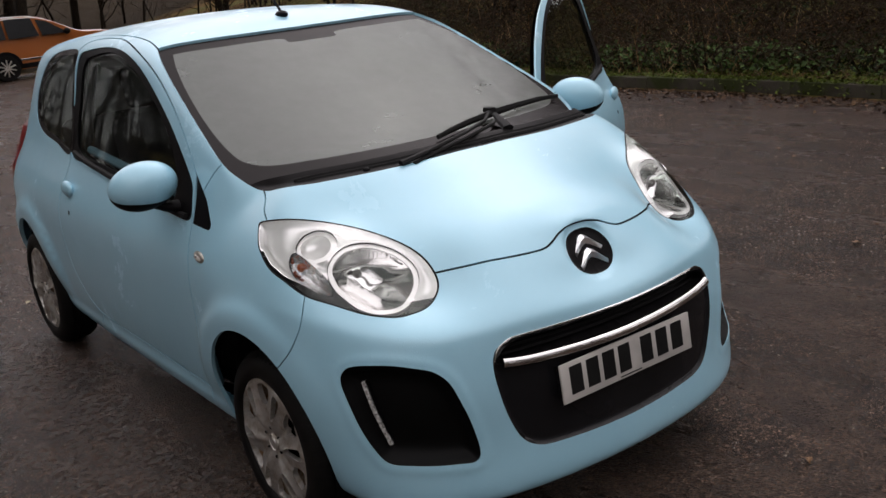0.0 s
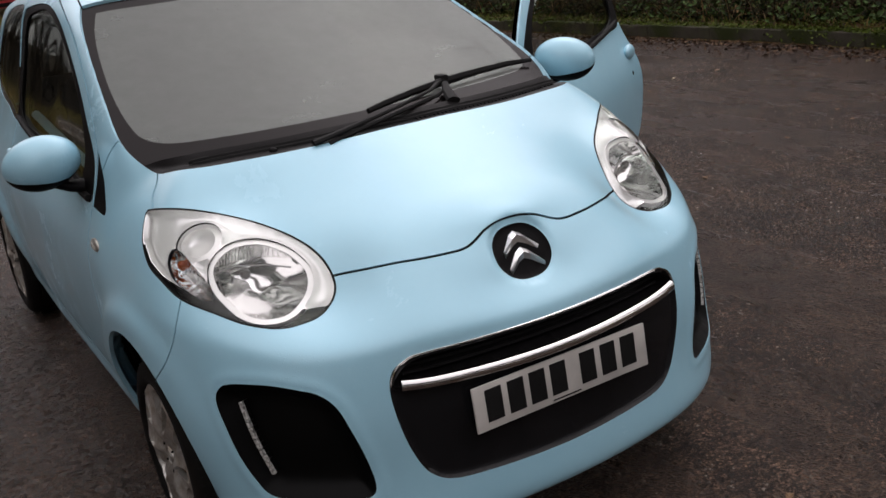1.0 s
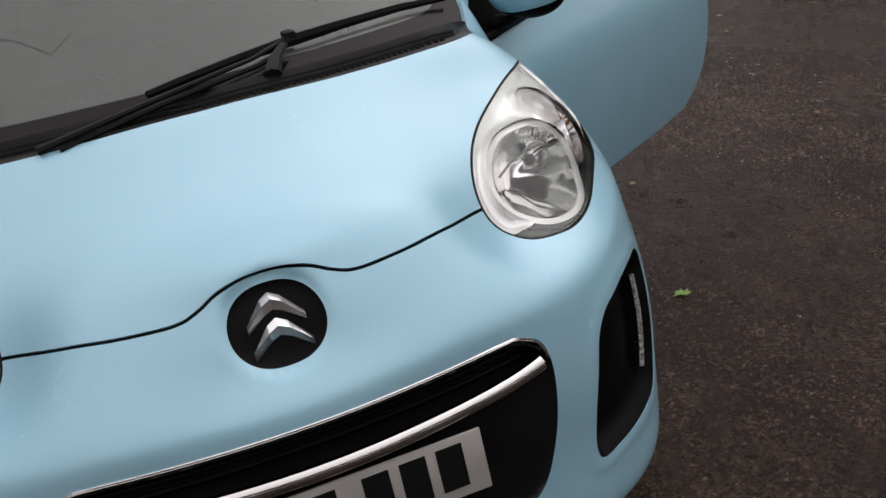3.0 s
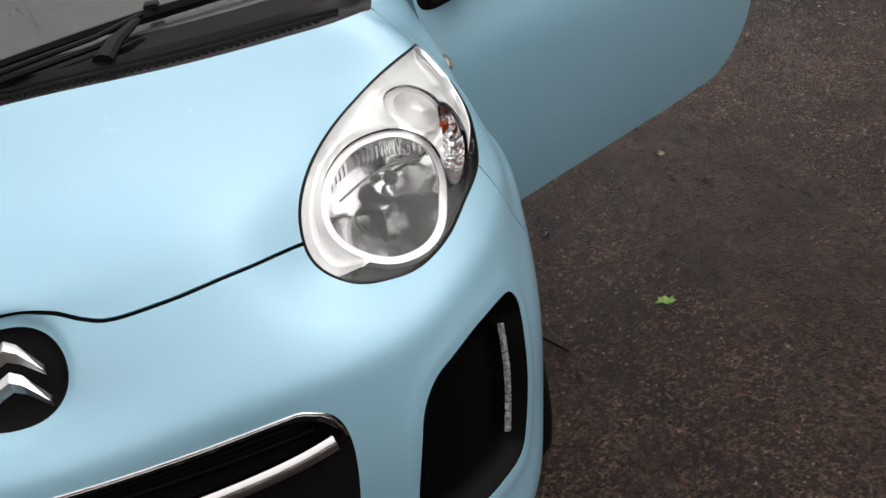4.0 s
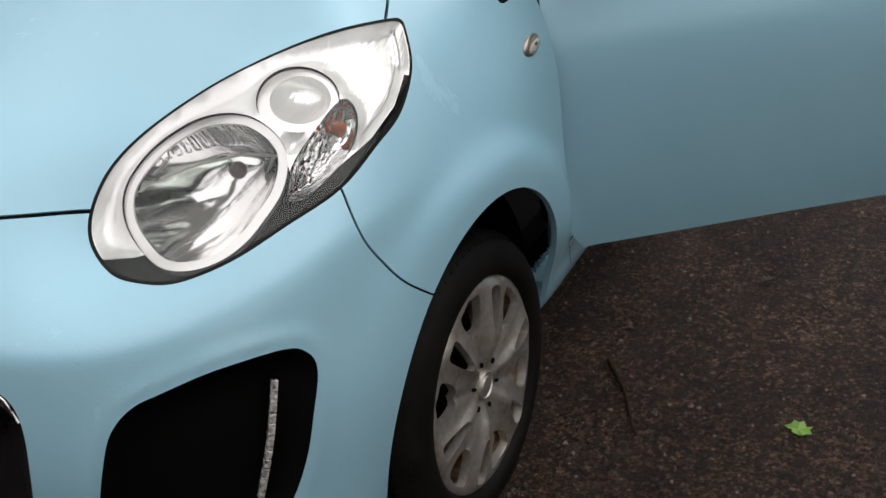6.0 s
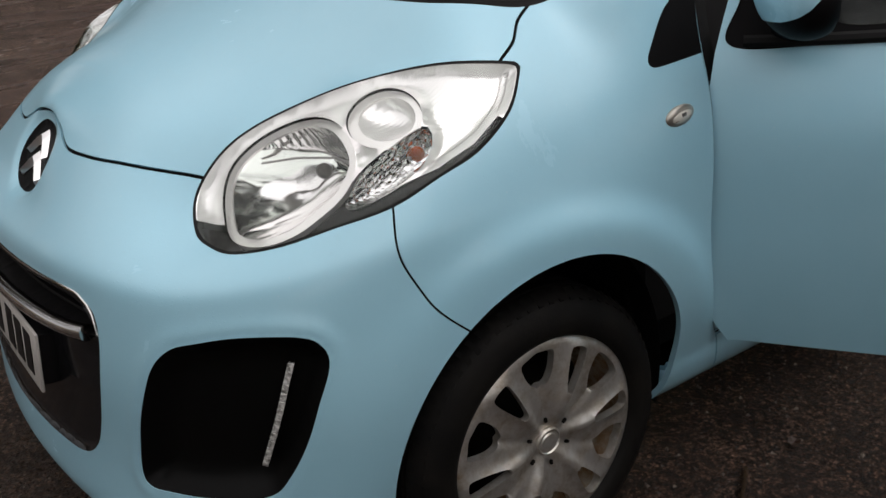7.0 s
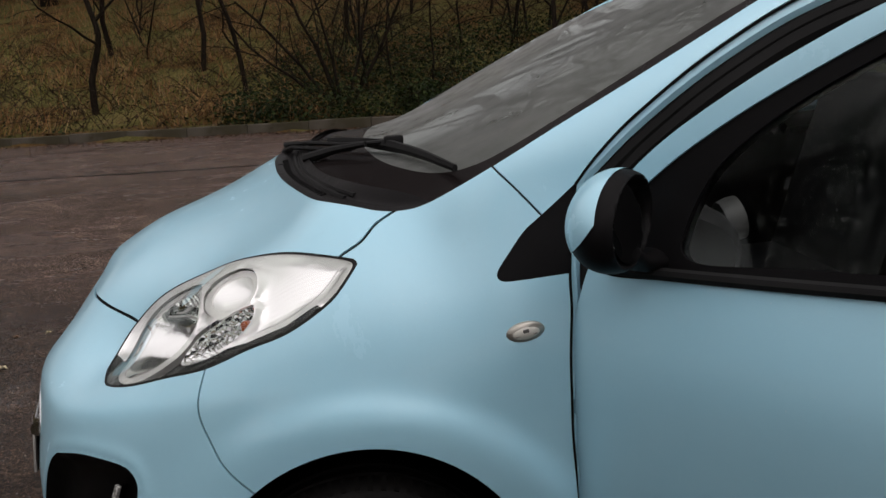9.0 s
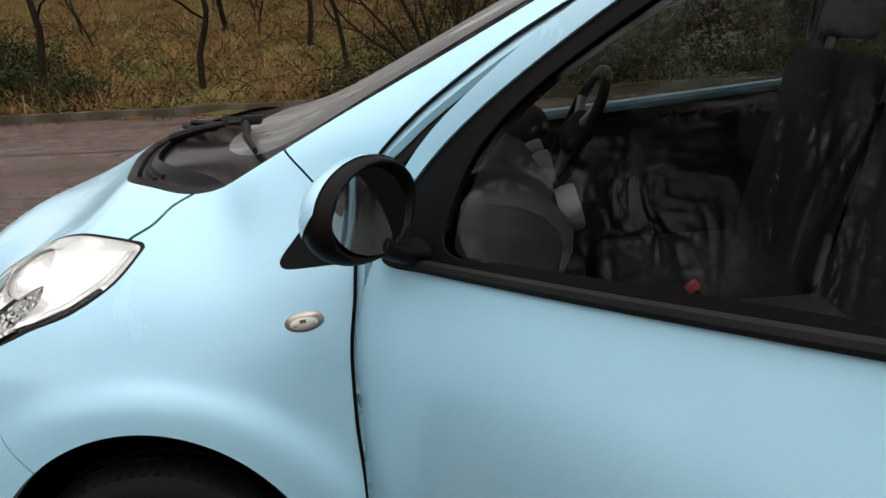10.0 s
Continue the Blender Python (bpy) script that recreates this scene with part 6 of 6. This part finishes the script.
blades("grass", q, 0.22, 0.012, GRASS, 0.5, "green grass strip behind the car park", "grass")
for pts, nm, h in ((scatter(9000, (-18, 7), (0.15, 5), 0.30), "ivy", 0.25), (scatter(30000, (-1.6, 9), (0.12, 6), 0.0), "ivy", 0.55), (scatter_left(30000, (-5, 17), (0.35, 4.2), 0.0), "ivy", 0.34)):
    c = np.column_stack([pts, land(pts[:, 0], pts[:, 1]) + rng.uniform(0.01, h, len(pts)) ** 1.3])
    leaves("ivy", c, 0.035, IVY, "low dark green ivy and bramble leaves", "ivy")
pts = scatter_left(22000, (-4, 16), (0.0, 1.3), 0.0)
leaves("moss", np.column_stack([pts, land(pts[:, 0], pts[:, 1]) + rng.uniform(0.0, 0.03, len(pts))]), 0.018, MOSS, "bright green moss along the kerb", "moss", 0.4)
pts = np.concatenate([scatter(6000, (-18, 7), (0.1, 5)), scatter_left(7000, (-4, 16), (0.0, 3))])
leaves("leaf_litter", np.column_stack([pts, land(pts[:, 0], pts[:, 1]) + 0.012]), 0.03, LITTER, "brown dead leaves on the verge", "leaf litter", 0.3)


def thicket(name, spots, n, reach, label):
    """Arching bare bramble stems."""
    paths = []
    for k in range(n):
        x, y = spots(k)
        z = float(land(x, y))
        a, L = rng.uniform(0, 2 * np.pi), reach * rng.uniform(0.5, 1.3)
        top = L * rng.uniform(0.35, 0.9)
        pts = [np.array((x + math.cos(a) * L * t, y + math.sin(a) * L * t, z + top * 4 * t * (1 - t * 0.86) * 0.5)) + rng.normal(0, 0.012, 3) for t in np.linspace(0, 1, 7)]
        paths.append((pts, 0.006 * rng.uniform(0.6, 1.4), 0.002))
    V, F = rods(paths, 3)
    tagged(new(name, mesh(name, V, F, TWIG)), label, "brambles", kind="stuff")


thicket("brambles", lambda k: right_point(rng.uniform(-18, 7), 0.5 + 8 * rng.uniform() ** 1.3), 2600, 0.9, "tangle of bare brown bramble stems")
thicket("brambles", lambda k: (LEFT_X + 0.5 + 4.5 * rng.uniform() ** 1.2, rng.uniform(-4, 16)), 5200, 1.2, "tangle of bare brown bramble stems")

# Ivy and moss hanging over the left kerb, and litter in front of it.
q = np.column_stack([LEFT_X - 0.012 + rng.uniform(-0.02, 0.16, 7000), rng.uniform(-5, 17, 7000)])
q = patchy(q, 0.05)
leaves("moss", np.column_stack([q, grade(q[:, 1]) + np.where(q[:, 0] > LEFT_X, 0.14, rng.uniform(0.02, 0.14, len(q)))]), 0.022, MOSS, "moss hanging over the kerb", "moss", 0.9)
q = np.column_stack([LEFT_X + rng.uniform(0.0, 0.14, 9000), rng.uniform(-5, 17, 9000)])
leaves("moss", np.column_stack([q, grade(q[:, 1]) + 0.134]), 0.012, MOSS, "moss on top of the kerb", "moss", 0.3)
# Bright bramble leaves at the foot of the left bank.
q = patchy(np.column_stack([LEFT_X + 0.13 + np.abs(rng.normal(0, 0.45, 14000)), rng.uniform(-5, 17, 14000)]), 0.30)
BRAMBLE = make_leafy("bramble_leaves", (0.045, 0.085, 0.022), (0.075, 0.120, 0.035), (0.030, 0.052, 0.014))
leaves("bramble_leaves", np.column_stack([q, land(q[:, 0], q[:, 1]) + rng.uniform(0.05, 0.32, len(q))]), 0.034, BRAMBLE, "fresh green bramble leaves on the bank", "brambles")

# Dark evergreen bushes at the far end of the right verge.
for al, out, s in ((-6.35, 1.25, 0.62), (-7.9, 1.5, 0.85), (-8.7, 2.7, 1.35), (-9.6, 2.0, 0.95), (-0.9, 1.0, 0.30), (1.4, 1.2, 0.45), (2.6, 1.6, 0.55)):
    x, y = right_point(al, out)
    b = thing("evergreen_bush", "dark green evergreen bush on the verge", "bush", (x, y, float(land(x, y))), 0, "evergreen bushes")
    n = int(4200 * s)
    c = rng.normal(0, 1, (n, 3))
    c = c / np.linalg.norm(c, axis=1, keepdims=True) * (rng.uniform(0.25, 1, n) ** 0.5)[:, None] * s * (1 + 0.25 * np.sin(c[:, :1] * 5))
    c[:, 2] = np.abs(c[:, 2]) * 0.75 + 0.03
    ob = leaves("foliage", c, 0.032, IVY, "", "")
    ob.parent = b
    for key in ("kind",):
        del ob[key]
    for _ in range(9):
        V, F = rods([([np.zeros(3), np.array((rng.normal(0, 0.3), rng.normal(0, 0.3), 0.5)) * s, np.array((rng.normal(0, 0.5), rng.normal(0, 0.5), 0.8)) * s], 0.02, 0.004)], 4)
        part("stem", mesh("stem", V, F, TWIG), TWIG, b)

# ---- loose things on the asphalt ----
GREEN_LEAF = Mat("fresh_green_leaf", (0.16, 0.30, 0.05), 0.45).m


def fallen_leaf(x, y, size, turn, material, label):
    bm = bmesh.new()
    outline = [(0, -1.0), (0.28, -0.7), (0.55, -0.75), (0.5, -0.35), (0.75, 0.0), (0.45, 0.15), (0.5, 0.55), (0.2, 0.6), (0, 1.0), (-0.2, 0.6), (-0.5, 0.5), (-0.42, 0.15), (-0.7, 0.05), (-0.5, -0.35), (-0.55, -0.7), (-0.25, -0.7)]
    mid = [bm.verts.new((0, yy * size, 0.006)) for yy in (-1.0, 0.0, 1.0)]
    ring_ = [bm.verts.new((a * size, b * size, 0.006 + 0.010 * abs(a) + 0.004 * math.sin(5 * b))) for a, b in outline]
    for k in range(len(ring_)):
        bm.faces.new((mid[1], ring_[k], ring_[(k + 1) % len(ring_)]))
    bmesh.ops.delete(bm, geom=[mid[0], mid[2]], context="VERTS")
    r = bmesh.ops.solidify(bm, geom=bm.faces[:], thickness=0.0012)
    bm.normal_update()
    me = bpy.data.meshes.new("fallen_leaf")
    bm.to_mesh(me)
    bm.free()
    me.materials.append(material)
    ob = new("fallen_leaf", me)
    ob.matrix_basis = pose(x, y, 0.002 + float(grade(y)), 0, 0, turn)
    return tagged(ob, label, "leaf")


fallen_leaf(1.272, 0.365, 0.030, 70, GREEN_LEAF, "small fresh green leaf lying on the asphalt")
BROWN_LEAF = Mat("brown_fallen_leaf", (0.16, 0.085, 0.035), 0.6).m
DARK_LEAF = Mat("dark_wet_leaf", (0.030, 0.014, 0.007), 0.5).m
PALE_LEAF = Mat("pale_yellow_leaf", (0.42, 0.36, 0.22), 0.6).m
for k in range(170):
    x, y = rng.uniform(-3.5, 6.2), rng.uniform(-2.5, 9.0)
    if -1.0 < x < 1.0 and -0.9 < y < 3.0:
        continue
    fallen_leaf(x, y, rng.uniform(0.010, 0.024), rng.uniform(0, 360), BROWN_LEAF if k % 2 else PALE_LEAF, "small dry fallen leaf on the asphalt")
pts = np.concatenate([np.column_stack([LEFT_X - np.abs(rng.normal(0, 0.28, 5000)) - 0.02, rng.uniform(-6, 18, 5000)]), RIGHT_AT + np.outer(rng.uniform(-18, 7, 3000), RIGHT_WAY) - np.outer(np.abs(rng.normal(0, 0.25, 3000)) + 0.02, RIGHT_OUT)])
leaves("leaf_litter", np.column_stack([pts, 0.008 + grade(pts[:, 1])]), 0.024, LITTER, "wet brown leaf litter along the kerbs", "leaf litter", 0.15)

# Loose grit on the asphalt round the car.
n = 30000
gp = np.column_stack([rng.normal(1.2, 3.0, n), rng.normal(0.5, 3.4, n)])
gp = gp[(gp[:, 0] > -6) & (gp[:, 0] < 6)]
n = len(gp)
s = rng.uniform(0.0018, 0.0068, n)[:, None]
base_ = np.column_stack([gp, grade(gp[:, 1])])
corner = np.array([(1, 0, 0), (-0.5, 0.87, 0), (-0.5, -0.87, 0), (0.1, 0.05, 0.8)])
ang = rng.uniform(0, 2 * np.pi, n)
rot = np.stack([np.cos(ang), -np.sin(ang), np.sin(ang), np.cos(ang)], 1).reshape(-1, 2, 2)
v = np.repeat(corner[None], n, 0) * s[:, :, None] * rng.uniform(0.7, 1.4, (n, 4, 1))
v[:, :, :2] = np.einsum("nij,nkj->nki", rot, v[:, :, :2])
v = (v + base_[:, None]).reshape(-1, 3)
k = np.arange(n) * 4
f = [t for i in k for t in ((i, i + 1, i + 3), (i + 1, i + 2, i + 3), (i + 2, i, i + 3))]
GRIT = make_leafy("grit", (0.05, 0.042, 0.038), (0.10, 0.085, 0.075), (0.025, 0.022, 0.02), (0.20, 0.17, 0.14))
tagged(new("grit", mesh("grit", v, f, GRIT, False)), "loose dark grit on the asphalt", "grit", kind="stuff")
V, F = rods([([np.array((0.844, 0.484, 0.006)), np.array((0.885, 0.425, 0.009)), np.array((0.918, 0.376, 0.006)), np.array((0.971, 0.264, 0.005))], 0.006, 0.003)], 6)
tagged(new("twig", mesh("twig", V, F, TWIG)), "thin dark fallen twig on asphalt", "twig")


for k, (x, y, turn) in enumerate(((0.852, 0.631, 20), (1.682, 1.006, 75), (1.101, 0.909, 140))):
    fallen_leaf(x, y, 0.020, turn, DARK_LEAF, "dark wet scrap of leaf on the asphalt")


# ---- the cars parked at the back ----
def parked_car(at, turn, paint, colour, label):
    body_mat = Mat(paint, colour, 0.3, 0.2, Coat_Weight=0.7, Coat_Roughness=0.06).m
    glass_mat = make_plastic("dark_car_glass", (0.012, 0.013, 0.014), 0.06, strength=0.0)
    c = thing("parked_car", label, "car", at, turn)
    # side profile from the rear bumper to the front one, swept across the width
    prof = spline([(-0.52, 0.32), (-0.56, 0.55), (-0.54, 0.80), (-0.51, 0.98), (-0.42, 1.34), (-0.24, 1.50), (0.4, 1.54), (1.0, 1.50), (1.45, 1.34), (2.05, 1.05), (2.75, 0.97), (3.15, 0.82), (3.28, 0.60), (3.25, 0.36), (3.0, 0.28), (1.2, 0.27), (-0.42, 0.28)], True, 0.08)
    bm = bmesh.new()
    rows = []
    for y in np.linspace(-1, 1, 13):
        w = 0.88 * math.copysign(abs(y) ** 0.8, y)
        ring_ = []
        for px, pz in prof:
            narrow = 1 - 0.22 * max(0.0, (pz - 0.98) / 0.62)
            ring_.append(bm.verts.new((px * (1 - 0.03 * abs(y) ** 4) + 0.03 * abs(y) ** 4, w * narrow, 0.27 + (pz - 0.27) * (1 - 0.05 * abs(y) ** 6))))
        rows.append(ring_)
    for a, b in zip(rows, rows[1:]):
        for k in range(len(a)):
            bm.faces.new((a[k], a[(k + 1) % len(a)], b[(k + 1) % len(b)], b[k]))
    bm.faces.new(rows[0][::-1])
    bm.faces.new(rows[-1])
    bmesh.ops.recalc_face_normals(bm, faces=bm.faces)
    part("body", bm, body_mat, c)
    bm = bmesh.new()
    rows = []
    for px, pz in ((-0.44, 1.36), (-0.30, 1.475), (-0.1, 1.525), (0.4, 1.545), (0.9, 1.52), (1.15, 1.46)):
        half = 0.88 * (1 - 0.22 * (pz - 0.98) / 0.62) + 0.004
        rows.append([bm.verts.new((px, half * q, pz + 0.012 - 0.06 * abs(q) ** 4)) for q in np.linspace(-1, 1, 9)])
    for a, b in zip(rows, rows[1:]):
        for k in range(8):
            bm.faces.new((a[k], b[k], b[k + 1], a[k + 1]))
    bmesh.ops.recalc_face_normals(bm, faces=bm.faces)
    part("roof", bm, Mat("silver_grey_roof_paint", (0.42, 0.41, 0.40), 0.35, 0.3).m, c, "silver-grey roof")
    for sy in (1, -1):
        for nm, pts in (("window", [(-0.32, 1.02), (-0.27, 1.38), (-0.05, 1.48), (0.12, 1.48), (0.12, 1.02)]), ("window", [(0.18, 1.02), (0.18, 1.49), (0.85, 1.47), (0.95, 1.02)]), ("window", [(1.02, 1.02), (0.95, 1.42), (1.20, 1.36), (1.70, 1.02)])):
            bm = bmesh.new()
            lo = [bm.verts.new((px, sy * (0.88 * (1 - 0.22 * max(0, (pz - 0.98) / 0.62)) + 0.004), pz)) for px, pz in pts]
            f_ = bm.faces.new(lo if sy < 0 else lo[::-1])
            bmesh.ops.solidify(bm, geom=[f_], thickness=0.012)
            part(nm, bm, glass_mat, c)
        bm = box(bmesh.new(), (2.2, 0.03, 0.045), Matrix.Translation((1.2, sy * 0.885, 0.50)), 0.01)
        part("side_strip", bm, CHROME, c)
        bm = box(bmesh.new(), (3.6, 0.04, 0.13), Matrix.Translation((1.2, sy * 0.865, 0.34)), 0.02)
        part("sill_cladding", bm, BLACK, c)
        bm = ball(bmesh.new(), (0.09, 0.10, 0.075), Matrix.Translation((1.62, sy * 0.98, 1.06)))
        part("door_mirror", bm, BLACK, c)
        bm = box(bmesh.new(), (0.22, 0.05, 0.16), Matrix.Translation((-0.47, sy * 0.76, 0.86)), 0.03)
        part("rear_lamp", bm, Mat("parked_car_lamp", (0.25, 0.02, 0.02), 0.15).m, c)
        for px in (0.0, 2.5):
            w = part("wheel", lathe([(0.0, 0.09), (0.21, 0.09), (0.22, 0.11), (0.31, 0.11), (0.335, 0.08), (0.335, -0.08), (0.30, -0.1), (0.0, -0.1)], 40), TYRE, c)
            w.matrix_basis = Matrix.Translation((px, sy * 0.80, 0.335)) @ Matrix.Rotation(radians(90 * sy), 4, "Z")
            bm = bmesh.new()
            for k in range(10):
                box(bm, (0.02, 0.034, 0.20), Matrix.Rotation(2 * math.pi * k / 10, 4, "X") @ Matrix.Translation((0.115, 0, 0.11)), 0.004, 1)
            part("alloy_spokes", bm, TRIM, w)
            bm = bmesh.new()
            rows = [[bm.verts.new((px + 0.40 * math.cos(a), sy * yy, 0.335 + 0.40 * math.sin(a))) for a in np.linspace(0, math.pi, 20)] for yy in (0.905, 0.6)]
            for k in range(19):
                bm.faces.new((rows[0][k], rows[0][k + 1], rows[1][k + 1], rows[1][k]))
            bm.faces.new(rows[0])
            part("arch_trim", bm, BLACK, c)
    bm = box(bmesh.new(), (0.02, 1.20, 0.30), Matrix.Translation((-0.478, 0, 1.16)) @ Matrix.Rotation(radians(14), 4, "Y"), 0.008)
    part("rear_window", bm, glass_mat, c)
    return c


parked_car((4.32, 24.9, float(grade(24.9))), 5.0, "orange_car_paint", (0.34, 0.095, 0.012), "orange compact SUV with dark windows, parked by the verge")
parked_car((4.20, 30.3, float(land(4.2, 30.3)) - 0.05), 182.0, "red_car_paint", (0.42, 0.018, 0.026), "red hatchback parked beyond the grass strip")
